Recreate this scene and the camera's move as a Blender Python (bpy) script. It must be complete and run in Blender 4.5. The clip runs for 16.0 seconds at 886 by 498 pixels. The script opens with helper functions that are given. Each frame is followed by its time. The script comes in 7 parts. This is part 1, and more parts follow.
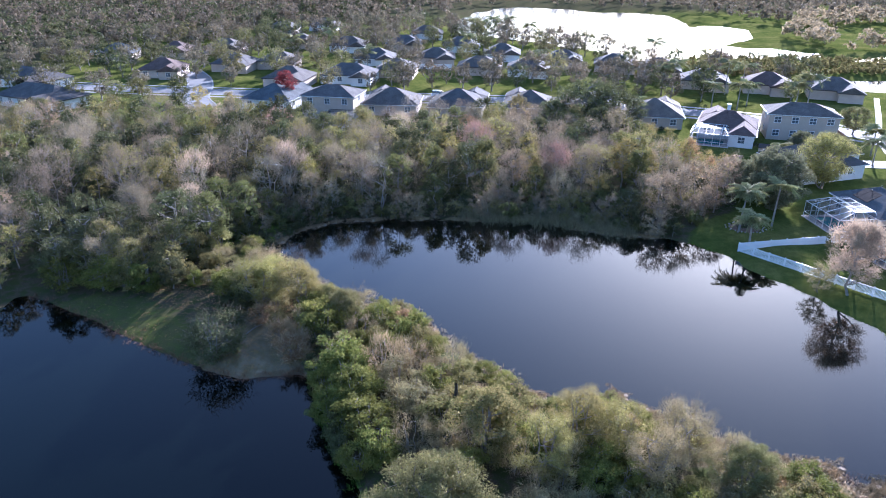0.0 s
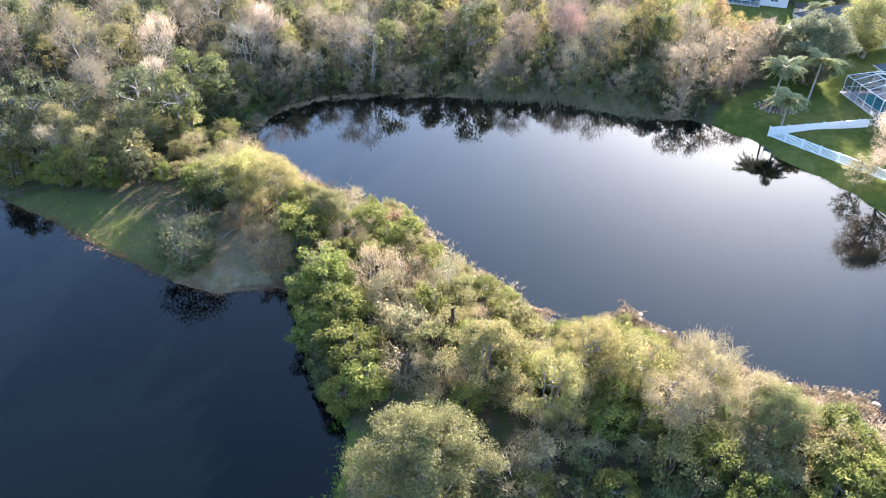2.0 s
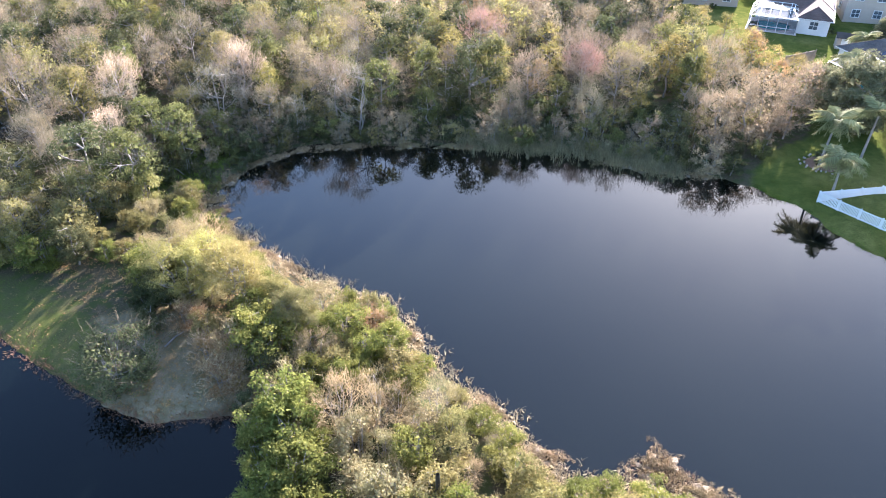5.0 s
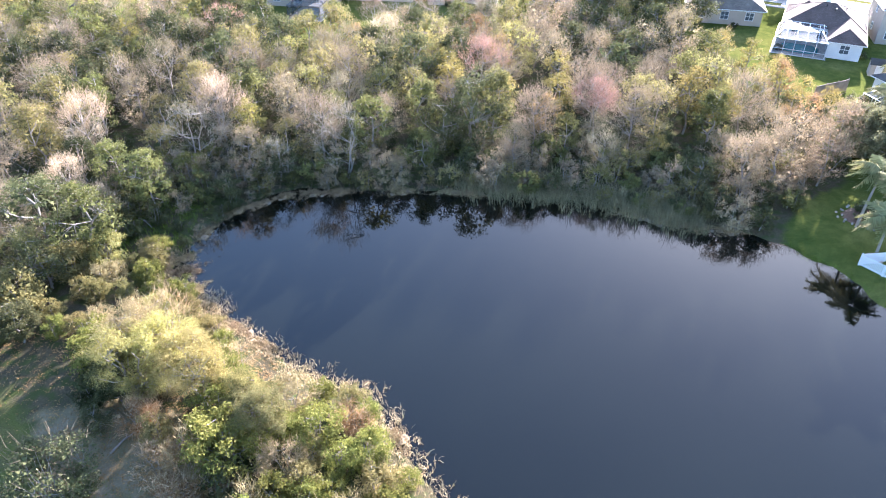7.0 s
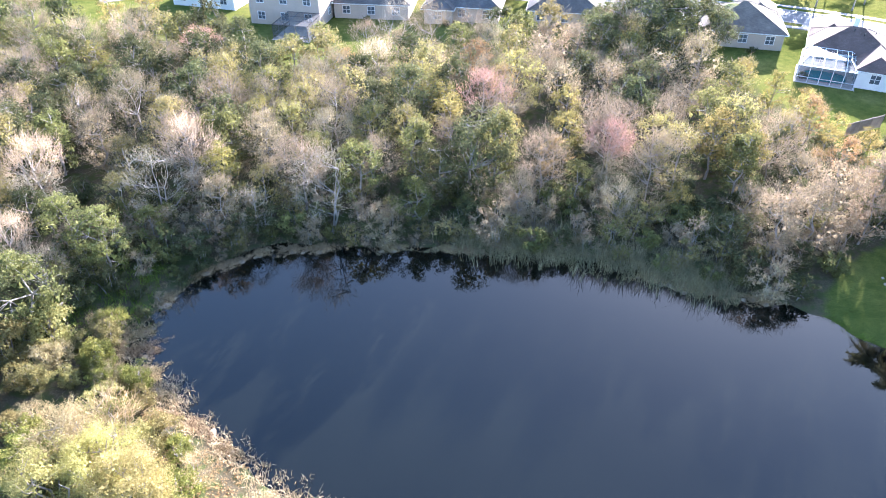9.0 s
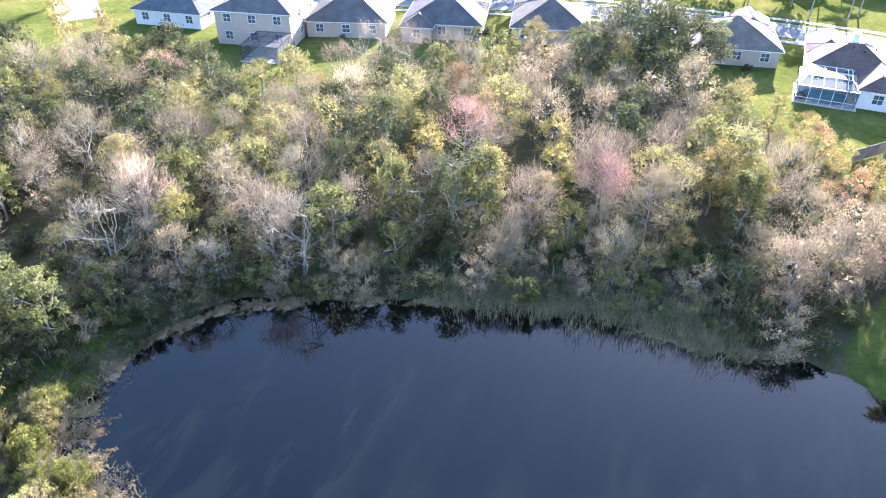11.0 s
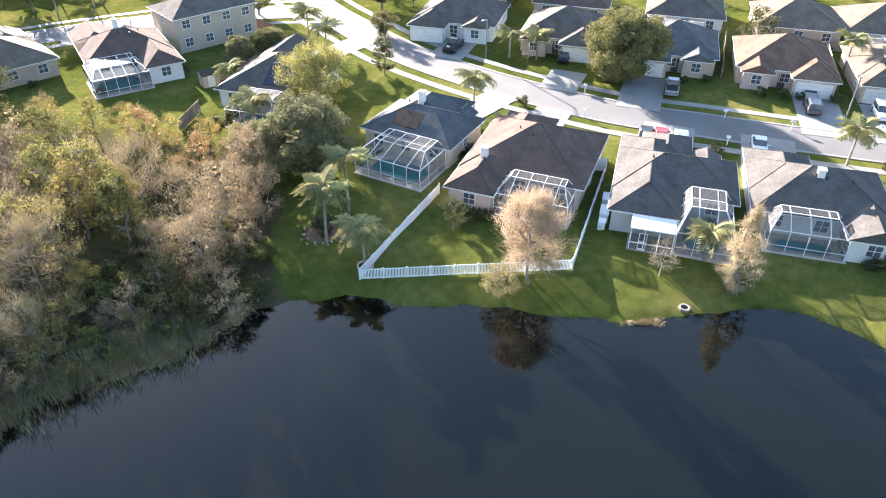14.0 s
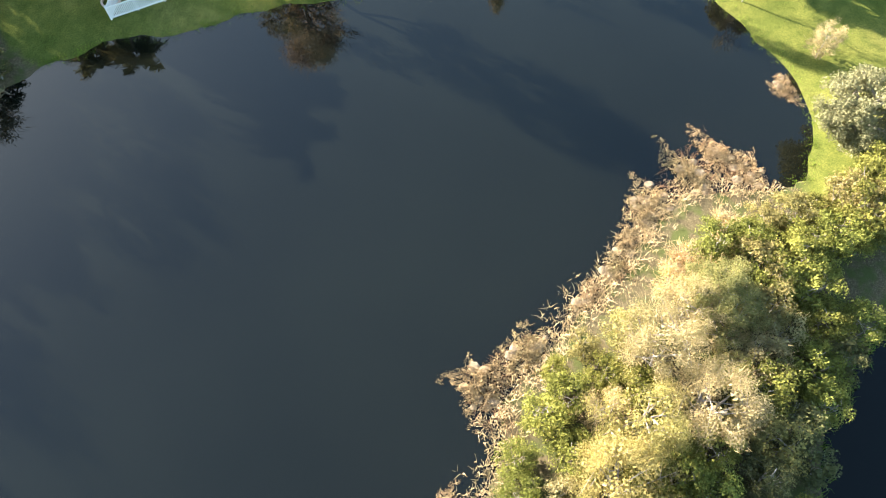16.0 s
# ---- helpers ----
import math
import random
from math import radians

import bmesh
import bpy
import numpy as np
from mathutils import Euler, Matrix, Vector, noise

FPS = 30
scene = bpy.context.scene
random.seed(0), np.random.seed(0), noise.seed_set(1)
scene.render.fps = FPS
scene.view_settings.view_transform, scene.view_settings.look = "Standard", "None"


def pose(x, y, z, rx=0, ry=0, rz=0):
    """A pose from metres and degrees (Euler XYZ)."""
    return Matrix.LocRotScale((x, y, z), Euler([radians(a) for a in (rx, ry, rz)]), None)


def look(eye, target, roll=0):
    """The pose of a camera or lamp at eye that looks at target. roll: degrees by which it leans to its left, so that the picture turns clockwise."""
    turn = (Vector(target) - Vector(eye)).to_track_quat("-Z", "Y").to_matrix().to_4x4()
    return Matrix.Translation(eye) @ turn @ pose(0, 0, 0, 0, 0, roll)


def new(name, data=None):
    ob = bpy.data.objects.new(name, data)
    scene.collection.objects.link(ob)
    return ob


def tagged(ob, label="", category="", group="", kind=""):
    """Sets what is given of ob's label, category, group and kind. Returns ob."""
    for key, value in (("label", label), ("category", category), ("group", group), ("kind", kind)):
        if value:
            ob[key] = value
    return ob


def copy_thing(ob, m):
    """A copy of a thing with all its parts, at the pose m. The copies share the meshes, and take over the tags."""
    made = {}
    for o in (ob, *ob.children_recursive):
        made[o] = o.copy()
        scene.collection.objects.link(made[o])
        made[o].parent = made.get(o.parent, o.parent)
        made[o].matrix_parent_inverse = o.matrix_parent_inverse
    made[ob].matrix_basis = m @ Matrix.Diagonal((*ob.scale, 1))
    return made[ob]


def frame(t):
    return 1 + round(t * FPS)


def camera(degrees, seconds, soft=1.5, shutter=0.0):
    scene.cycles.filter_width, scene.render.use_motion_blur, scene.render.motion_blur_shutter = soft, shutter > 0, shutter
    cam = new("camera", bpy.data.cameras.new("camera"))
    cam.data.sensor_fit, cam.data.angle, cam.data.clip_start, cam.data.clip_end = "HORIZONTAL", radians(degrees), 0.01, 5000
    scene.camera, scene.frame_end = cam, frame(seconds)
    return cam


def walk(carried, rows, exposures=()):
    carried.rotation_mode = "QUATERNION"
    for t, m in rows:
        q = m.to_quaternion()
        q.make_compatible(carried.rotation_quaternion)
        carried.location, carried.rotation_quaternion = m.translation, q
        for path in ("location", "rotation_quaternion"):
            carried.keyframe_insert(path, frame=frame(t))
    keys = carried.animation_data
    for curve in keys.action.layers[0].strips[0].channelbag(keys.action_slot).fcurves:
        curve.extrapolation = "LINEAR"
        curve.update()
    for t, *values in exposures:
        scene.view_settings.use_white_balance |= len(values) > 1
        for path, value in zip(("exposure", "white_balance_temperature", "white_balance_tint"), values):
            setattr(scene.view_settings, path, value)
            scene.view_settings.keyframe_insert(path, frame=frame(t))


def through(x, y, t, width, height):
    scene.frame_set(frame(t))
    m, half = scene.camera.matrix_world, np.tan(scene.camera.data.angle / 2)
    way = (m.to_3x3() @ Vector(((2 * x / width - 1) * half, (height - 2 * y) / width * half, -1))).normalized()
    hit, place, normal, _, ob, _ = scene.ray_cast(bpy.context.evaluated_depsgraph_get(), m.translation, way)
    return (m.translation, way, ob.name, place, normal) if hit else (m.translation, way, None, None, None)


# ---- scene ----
cam = camera(65.0, 16.0, soft=1.0)
# seconds, place, heading, tilt (degrees)
PATH = [
    (0.0, -2.64, -32.66, 39.96, 0.49, -23.61, 0.14),
    (0.5, -2.45, -30.30, 40.03, 0.56, -30.53, 0.04),
    (1.0, -2.37, -27.76, 40.11, 0.52, -35.30, 0.08),
    (1.5, -2.40, -25.23, 40.21, 0.44, -35.71, 0.16),
    (2.0, -2.38, -22.84, 40.27, 0.41, -35.75, 0.22),
    (2.5, -2.15, -20.44, 40.31, 0.56, -35.72, 0.16),
    (3.0, -1.86, -17.95, 40.36, 0.78, -35.72, 0.03),
    (3.5, -1.60, -15.36, 40.39, 0.95, -35.74, -0.04),
    (4.0, -1.45, -12.88, 40.38, 1.04, -35.67, -0.05),
    (6.5, 0.00, 0.00, 41.40, 2.13, -36.10, -0.18),
    (7.0, 0.06, 2.68, 41.51, 2.19, -36.11, -0.20),
    (7.5, 0.03, 5.44, 41.64, 2.17, -36.16, -0.06),
    (8.0, -0.03, 8.24, 41.76, 2.11, -36.24, 0.08),
    (8.5, -0.10, 10.98, 41.76, 2.00, -36.25, 0.20),
    (9.0, -0.20, 13.52, 41.67, 1.90, -36.15, 0.23),
    (11.5, 0.09, 22.12, 41.46, -1.03, -35.82, 0.11),
    (12.0, 0.48, 22.24, 41.66, -9.99, -35.98, 0.02),
    (12.5, 0.58, 22.30, 41.78, -23.38, -36.05, -0.05),
    (13.0, 0.02, 21.94, 41.89, -37.08, -36.11, 0.00),
    (13.5, -0.36, 22.32, 41.83, -51.41, -36.09, 0.28),
    (14.0, -0.53, 22.50, 41.75, -56.47, -36.05, 0.29),
    (14.5, -0.38, 22.18, 41.65, -63.06, -35.97, 0.10),
    (15.0, -0.21, 22.34, 41.53, -73.75, -37.30, 0.12),
    (15.5, -0.08, 22.59, 41.46, -78.55, -49.30, 0.02),
    (16.0, 0.01, 22.51, 41.50, -79.00, -61.26, -0.25),
]
walk(cam, [(t, pose(x, y, z, 90 + tilt, 0, yaw) @ pose(0, 0, 0, 0, 0, roll)) for t, x, y, z, yaw, tilt, roll in PATH],
     exposures=[(0.0, 2.34, 4500, 20), (0.5, 2.71, 4700, -3), (1.0, 3.35, 4870, 9), (1.5, 3.48, 4900, 16), (2.0, 3.4, 5050, 14), (3.0, 3.33, 5100, 16), (4.0, 3.3, 5150, 17),
                 (6.5, 3.47, 5080, 17), (9.0, 3.63, 4950, 17), (11.5, 3.65, 4950, 17), (12.5, 3.54, 5150, 15), (13.5, 3.15, 5500, 12), (15.0, 2.89, 5950, 8), (15.5, 2.97, 6050, 3), (16.0, 3.36, 6050, 3)])

# ---- sky and sun ----
SUN_TO = Vector((0.42, 0.907, 0.0)).normalized()
SUN_UP = radians(15.5)
sun_dir = Vector((SUN_TO.x * math.cos(SUN_UP), SUN_TO.y * math.cos(SUN_UP), math.sin(SUN_UP)))
world = bpy.data.worlds.new("sky")
scene.world = world
world.use_nodes = True
wt = world.node_tree
sky = wt.nodes.new("ShaderNodeTexSky")
sky.sky_type = "NISHITA"
sky.sun_disc = False
sky.sun_elevation = SUN_UP
sky.sun_rotation = math.atan2(SUN_TO.x, SUN_TO.y)
sky.air_density, sky.dust_density, sky.ozone_density = 1.15, 1.55, 1.1
wt.links.new(sky.outputs["Color"], wt.nodes["Background"].inputs["Color"])
wt.nodes["Background"].inputs["Strength"].default_value = 0.064
sun = new("sun", bpy.data.lights.new("sun", "SUN"))
sun.data.energy, sun.data.angle, sun.data.color = 5.0, radians(0.55), (1.0, 0.82, 0.655)
sun.matrix_world = look(sun_dir * 400, (0, 0, 0))

# ---- materials ----
def nodes_of(name):
    m = bpy.data.materials.new(name)
    m.use_nodes = True
    nt = m.node_tree
    return m, nt, nt.nodes["Principled BSDF"]


def node(nt, kind, **inputs):
    n = nt.nodes.new(kind)
    for key, value in inputs.items():
        n.inputs[key.replace("_", " ")].default_value = value
    return n


def noise_at(nt, scale, detail=4.0, rough=0.55, coord="Object", vec=None):
    n = node(nt, "ShaderNodeTexNoise", Scale=scale, Detail=detail, Roughness=rough)
    if vec is None:
        tc = nt.nodes.new("ShaderNodeTexCoord")
        vec = tc.outputs[coord]
    nt.links.new(vec, n.inputs["Vector"])
    return n.outputs["Fac"]


def ramp(nt, fac, stops):
    r = nt.nodes.new("ShaderNodeValToRGB")
    e = r.color_ramp.elements
    while len(e) < len(stops):
        e.new(0.5)
    for el, (p, c) in zip(e, stops):
        el.position, el.color = p, (*c, 1)
    nt.links.new(fac, r.inputs["Fac"])
    return r.outputs["Color"]


def mix(nt, fac, a, b, blend="MIX"):
    n = nt.nodes.new("ShaderNodeMix")
    n.data_type, n.blend_type = "RGBA", blend
    for i, v in ((0, fac), (6, a), (7, b)):
        if isinstance(v, (int, float)):
            n.inputs[i].default_value = v
        elif isinstance(v, tuple):
            n.inputs[i].default_value = (*v, 1)
        else:
            nt.links.new(v, n.inputs[i])
    return n.outputs[2]


def bump(nt, bsdf, height, strength=0.4, distance=0.05):
    b = node(nt, "ShaderNodeBump", Strength=strength, Distance=distance)
    nt.links.new(height, b.inputs["Height"])
    nt.links.new(b.outputs["Normal"], bsdf.inputs["Normal"])


def surface(name, c1, c2, scale=3.0, rough=0.7, fine=30.0, relief=0.3, metal=0.0, dist=0.02, vary=0.0):
    """A plain weathered surface: two colours in broad stains, with fine grain and relief."""
    m, nt, b = nodes_of(name)
    broad = ramp(nt, noise_at(nt, scale), [(0.3, c1), (0.7, c2)])
    grain = noise_at(nt, fine, 6.0)
    dark = tuple(0.72 * (p + q) / 2 for p, q in zip(c1, c2))
    g2 = ramp(nt, grain, [(0.35, (0.35,) * 3), (0.65, (0.0,) * 3)])
    col = mix(nt, g2, broad, dark)
    if vary:
        oi = nt.nodes.new("ShaderNodeObjectInfo")
        hsv = nt.nodes.new("ShaderNodeHueSaturation")
        mr = node(nt, "ShaderNodeMapRange", To_Min=1 - vary, To_Max=1 + vary)
        nt.links.new(oi.outputs["Random"], mr.inputs["Value"])
        nt.links.new(mr.outputs["Result"], hsv.inputs["Value"])
        nt.links.new(col, hsv.inputs["Color"])
        col = hsv.outputs["Color"]
    nt.links.new(col, b.inputs["Base Color"])
    b.inputs["Roughness"].default_value, b.inputs["Metallic"].default_value = rough, metal
    bump(nt, b, grain, relief, dist)
    return m


def leafy(name, c_dark, c_mid, c_light, through=0.35, vary=0.22):
    """Leaves: colour drifts from leaf to leaf, from limb to limb and from plant to plant; light passes through."""
    m, nt, b = nodes_of(name)
    geo = nt.nodes.new("ShaderNodeNewGeometry")
    oi = nt.nodes.new("ShaderNodeObjectInfo")
    tc = nt.nodes.new("ShaderNodeTexCoord")
    c_dark, c_mid, c_light = (tuple(p * q for p, q in zip(c, (1.04, 0.965, 0.92))) for c in (c_dark, c_mid, c_light))
    c_dark, c_light = (tuple(0.3 * q + 0.7 * p for p, q in zip(c, c_mid)) for c in (c_dark, c_light))
    leaf = ramp(nt, geo.outputs["Random Per Island"], [(0.0, c_dark), (0.5, c_mid), (1.0, c_light)])
    limb = ramp(nt, noise_at(nt, 0.55, 2.0, vec=tc.outputs["Object"]), [(0.35, (0.72, 0.74, 0.7)), (0.65, (1.22, 1.2, 1.1))])
    col = mix(nt, 1.0, leaf, limb, "MULTIPLY")
    hsv = nt.nodes.new("ShaderNodeHueSaturation")
    nt.links.new(col, hsv.inputs["Color"])
    hue = node(nt, "ShaderNodeMapRange", To_Min=0.486, To_Max=0.514)
    nt.links.new(oi.outputs["Random"], hue.inputs["Value"])
    nt.links.new(hue.outputs["Result"], hsv.inputs["Hue"])
    val = node(nt, "ShaderNodeMapRange", To_Min=1 - vary, To_Max=1 + vary)
    mul = node(nt, "ShaderNodeMath")
    mul.operation = "MULTIPLY"
    mul.inputs[1].default_value = 7.31
    fr = node(nt, "ShaderNodeMath")
    fr.operation = "FRACT"
    nt.links.new(oi.outputs["Random"], mul.inputs[0])
    nt.links.new(mul.outputs[0], fr.inputs[0])
    nt.links.new(fr.outputs[0], val.inputs["Value"])
    nt.links.new(val.outputs["Result"], hsv.inputs["Value"])
    nt.links.new(hsv.outputs["Color"], b.inputs["Base Color"])
    b.inputs["Roughness"].default_value = 0.8
    b.inputs["Specular IOR Level"].default_value = 0.08
    tr = nt.nodes.new("ShaderNodeBsdfTranslucent")
    nt.links.new(hsv.outputs["Color"], tr.inputs["Color"])
    mx = nt.nodes.new("ShaderNodeMixShader")
    mx.inputs[0].default_value = 0.75 * through
    nt.links.new(b.outputs[0], mx.inputs[1])
    nt.links.new(tr.outputs[0], mx.inputs[2])
    nt.links.new(mx.outputs[0], nt.nodes["Material Output"].inputs["Surface"])
    return m


M_BARK = surface("bark_grey", (0.16, 0.14, 0.12), (0.3, 0.27, 0.24), 2.0, 0.9, 25, 0.6)
M_BARK_PALE = surface("bark_pale", (0.2, 0.178, 0.152), (0.34, 0.305, 0.262), 1.5, 0.85, 25, 0.5)
M_TWIG = leafy("twig_grey", (0.179, 0.153, 0.110), (0.277, 0.243, 0.178), (0.390, 0.351, 0.265), 0.25, 0.22)
M_TWIG_PALE = leafy("twig_pale", (0.246, 0.227, 0.180), (0.353, 0.328, 0.265), (0.474, 0.446, 0.371), 0.2, 0.15)
M_TWIG_STRAW = leafy("twig_straw", (0.234, 0.195, 0.113), (0.351, 0.302, 0.176), (0.469, 0.409, 0.265), 0.25, 0.12)
M_LEAF_GREEN = leafy("leaf_green", (0.09, 0.1, 0.036), (0.15, 0.16, 0.06), (0.23, 0.235, 0.095), 0.45)
M_LEAF_BRIGHT = leafy("leaf_bright_green", (0.101, 0.119, 0.029), (0.170, 0.189, 0.048), (0.264, 0.270, 0.081), 0.45)
M_LEAF_DEEP = leafy("leaf_deep_green", (0.05, 0.06, 0.03), (0.092, 0.105, 0.05), (0.15, 0.16, 0.075), 0.35)
M_LEAF_OLIVE = leafy("leaf_olive", (0.158, 0.15, 0.06), (0.238, 0.226, 0.092), (0.335, 0.31, 0.135), 0.45)
M_LEAF_OAK = leafy("leaf_oak", (0.125, 0.13, 0.06), (0.185, 0.186, 0.088), (0.265, 0.255, 0.125), 0.4)
M_LEAF_SAGE = leafy("leaf_sage", (0.13, 0.142, 0.083), (0.185, 0.197, 0.12), (0.245, 0.255, 0.16), 0.4)
# dusky far foliage, lightened so that its colour carries the distance haze
M_LEAF_DUSK = leafy("leaf_dusky", (0.1, 0.093, 0.068), (0.16, 0.145, 0.105), (0.23, 0.205, 0.15), 0.3)
M_RUST = leafy("rusty_stems", (0.125, 0.08, 0.048), (0.19, 0.125, 0.075), (0.28, 0.195, 0.125), 0.25, 0.1)
M_LEAF_WILLOW = leafy("leaf_willow", (0.187, 0.183, 0.067), (0.278, 0.266, 0.102), (0.380, 0.356, 0.149), 0.45)
M_LEAF_GREYGREEN = leafy("leaf_grey_green", (0.136, 0.143, 0.062), (0.207, 0.211, 0.095), (0.299, 0.292, 0.138), 0.4)
M_LEAF_SILVER = leafy("leaf_silver_green", (0.214, 0.196, 0.106), (0.308, 0.281, 0.154), (0.418, 0.376, 0.218), 0.4)
M_LEAF_YELLOW = leafy("leaf_yellow", (0.18, 0.16, 0.05), (0.26, 0.235, 0.085), (0.35, 0.31, 0.125), 0.45)
M_LEAF_ORANGE = leafy("leaf_orange", (0.22, 0.155, 0.075), (0.33, 0.235, 0.115), (0.46, 0.34, 0.18), 0.45)
M_LEAF_TAN = leafy("leaf_tan", (0.285, 0.240, 0.173), (0.390, 0.335, 0.252), (0.500, 0.440, 0.345), 0.45)
M_LEAF_ROSE = leafy("twig_rose", (0.27, 0.17, 0.145), (0.37, 0.25, 0.215), (0.48, 0.345, 0.3), 0.3)
M_LEAF_DARKRED = leafy("leaf_dark_red", (0.1, 0.025, 0.03), (0.17, 0.045, 0.05), (0.26, 0.08, 0.08))
M_LEAF_GREY = leafy("leaf_grey_green", (0.195, 0.162, 0.108), (0.31, 0.262, 0.178), (0.44, 0.375, 0.26), 0.42)
M_PALM = leafy("palm_frond", (0.19, 0.205, 0.09), (0.3, 0.315, 0.155), (0.43, 0.435, 0.24), 0.4)
M_REED = leafy("reed", (0.15, 0.152, 0.085), (0.24, 0.238, 0.138), (0.35, 0.33, 0.205), 0.3, 0.1)
M_DRY = leafy("dry_grass", (0.28, 0.22, 0.135), (0.44, 0.36, 0.235), (0.6, 0.51, 0.36), 0.25, 0.1)
M_THATCH = leafy("dead_thatch", (0.192, 0.141, 0.082), (0.298, 0.237, 0.144), (0.422, 0.353, 0.230), 0.2, 0.12)
M_GRASS = leafy("grass_blade", (0.06, 0.11, 0.015), (0.12, 0.19, 0.025), (0.22, 0.28, 0.05), 0.35, 0.1)

# pond water: dark, clear surface over murky depth; ior scales how strongly it mirrors the sky
def water_material(name, deep, ripple=0.02, rough=0.03, ior=1.333):
    m, nt, b = nodes_of(name)
    tc = nt.nodes.new("ShaderNodeTexCoord")
    c = ramp(nt, noise_at(nt, 0.035, 3.0, vec=tc.outputs["Object"]), [(0.3, tuple(0.75 * v for v in deep)), (0.7, tuple(1.6 * v for v in deep))])
    nt.links.new(c, b.inputs["Base Color"])
    b.inputs["Roughness"].default_value = rough
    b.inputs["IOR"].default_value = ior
    n1 = noise_at(nt, 0.9, 3.0, vec=tc.outputs["Object"])
    bump(nt, b, n1, ripple, 0.2)
    return m


# ior above water's 1.333 strengthens the sky's reflection
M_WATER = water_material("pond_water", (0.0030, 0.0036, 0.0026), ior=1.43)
# darker base and lower ior put a duller sky reflection into the west pond
M_WATER_DIM = water_material("dim_pond_water", (0.0009, 0.0016, 0.0016), ior=1.28)
M_LAKE = water_material("lake_water", (0.02, 0.025, 0.03), 0.25, 0.16)
M_POOL = water_material("pool_water", (0.02, 0.15, 0.17), 0.06)

M_ASPHALT = surface("asphalt_pale", (0.135, 0.133, 0.132), (0.178, 0.174, 0.172), 0.25, 0.9, 40, 0.2)
M_CONCRETE = surface("concrete", (0.23, 0.22, 0.208), (0.3, 0.29, 0.272), 0.4, 0.8, 30, 0.2)
M_KERB = surface("kerb_concrete", (0.22, 0.215, 0.205), (0.29, 0.283, 0.27), 1.0, 0.8, 30, 0.2)
M_PAVER = surface("patio_paver", (0.4, 0.36, 0.32), (0.55, 0.5, 0.45), 2.0, 0.8, 30, 0.2)
M_MULCH = surface("mulch", (0.12, 0.07, 0.045), (0.22, 0.14, 0.09), 3.0, 0.95, 20, 0.8)
M_WHITE = surface("white_vinyl", (0.76, 0.77, 0.78), (0.84, 0.84, 0.83), 1.0, 0.45, 10, 0.05)
M_ALU = surface("white_aluminium", (0.62, 0.63, 0.64), (0.72, 0.72, 0.71), 1.0, 0.4, 10, 0.05)
M_BRONZE = surface("bronze_aluminium", (0.05, 0.045, 0.04), (0.09, 0.08, 0.07), 1.0, 0.45, 10, 0.05)
M_TRIM = surface("white_trim", (0.7, 0.69, 0.67), (0.8, 0.79, 0.77), 1.0, 0.5, 12, 0.08)
M_WOODFENCE = surface("weathered_cedar", (0.2, 0.15, 0.11), (0.34, 0.27, 0.21), 1.0, 0.9, 18, 0.5, vary=0.2)
M_RUBBER = surface("rubber", (0.015, 0.015, 0.015), (0.03, 0.03, 0.03), 4, 0.8, 30, 0.1)
M_STONE = surface("edging_stone", (0.26, 0.22, 0.18), (0.4, 0.35, 0.3), 2.0, 0.85, 18, 0.5, vary=0.2)
M_DEBRIS = surface("dead_plant_mat", (0.17, 0.125, 0.08), (0.32, 0.25, 0.165), 1.2, 0.95, 9, 1.0, dist=0.1)
M_CHROME = surface("alloy", (0.5, 0.5, 0.5), (0.6, 0.6, 0.6), 2, 0.3, 20, 0.05, 0.9)
M_DARKMETAL = surface("dark_metal", (0.03, 0.03, 0.03), (0.06, 0.06, 0.06), 2, 0.5, 20, 0.1, 0.5)


def glass_material(name, tint=(0.07, 0.08, 0.09)):
    m, nt, b = nodes_of(name)
    c = ramp(nt, noise_at(nt, 0.7, 2.0), [(0.3, tint), (0.7, tuple(1.8 * v for v in tint))])
    nt.links.new(c, b.inputs["Base Color"])
    b.inputs["Roughness"].default_value = 0.06
    b.inputs["IOR"].default_value = 1.5
    return m


M_GLASS = glass_material("window_glass")
M_HEATER = surface("roof_heater_mat", (0.045, 0.03, 0.022), (0.075, 0.052, 0.038), 1.0, 0.95, 20, 0.3)
M_PV = glass_material("solar_panel", (0.012, 0.016, 0.035))


def screen_material():
    """Insect screen: mostly open, with a grey weave."""
    m, nt, b = nodes_of("insect_screen")
    b.inputs["Base Color"].default_value = (0.11, 0.11, 0.11, 1)
    b.inputs["Roughness"].default_value = 0.7
    w = noise_at(nt, 60.0, 2.0)
    a = ramp(nt, w, [(0.3, (0.33,) * 3), (0.7, (0.46,) * 3)])
    nt.links.new(a, b.inputs["Alpha"])
    return m


M_SCREEN = screen_material()


def stucco(name, c):
    return surface(name, tuple(0.9 * v for v in c), tuple(min(0.85, 1.06 * v) for v in c), 0.6, 0.85, 22, 0.35, dist=0.01)


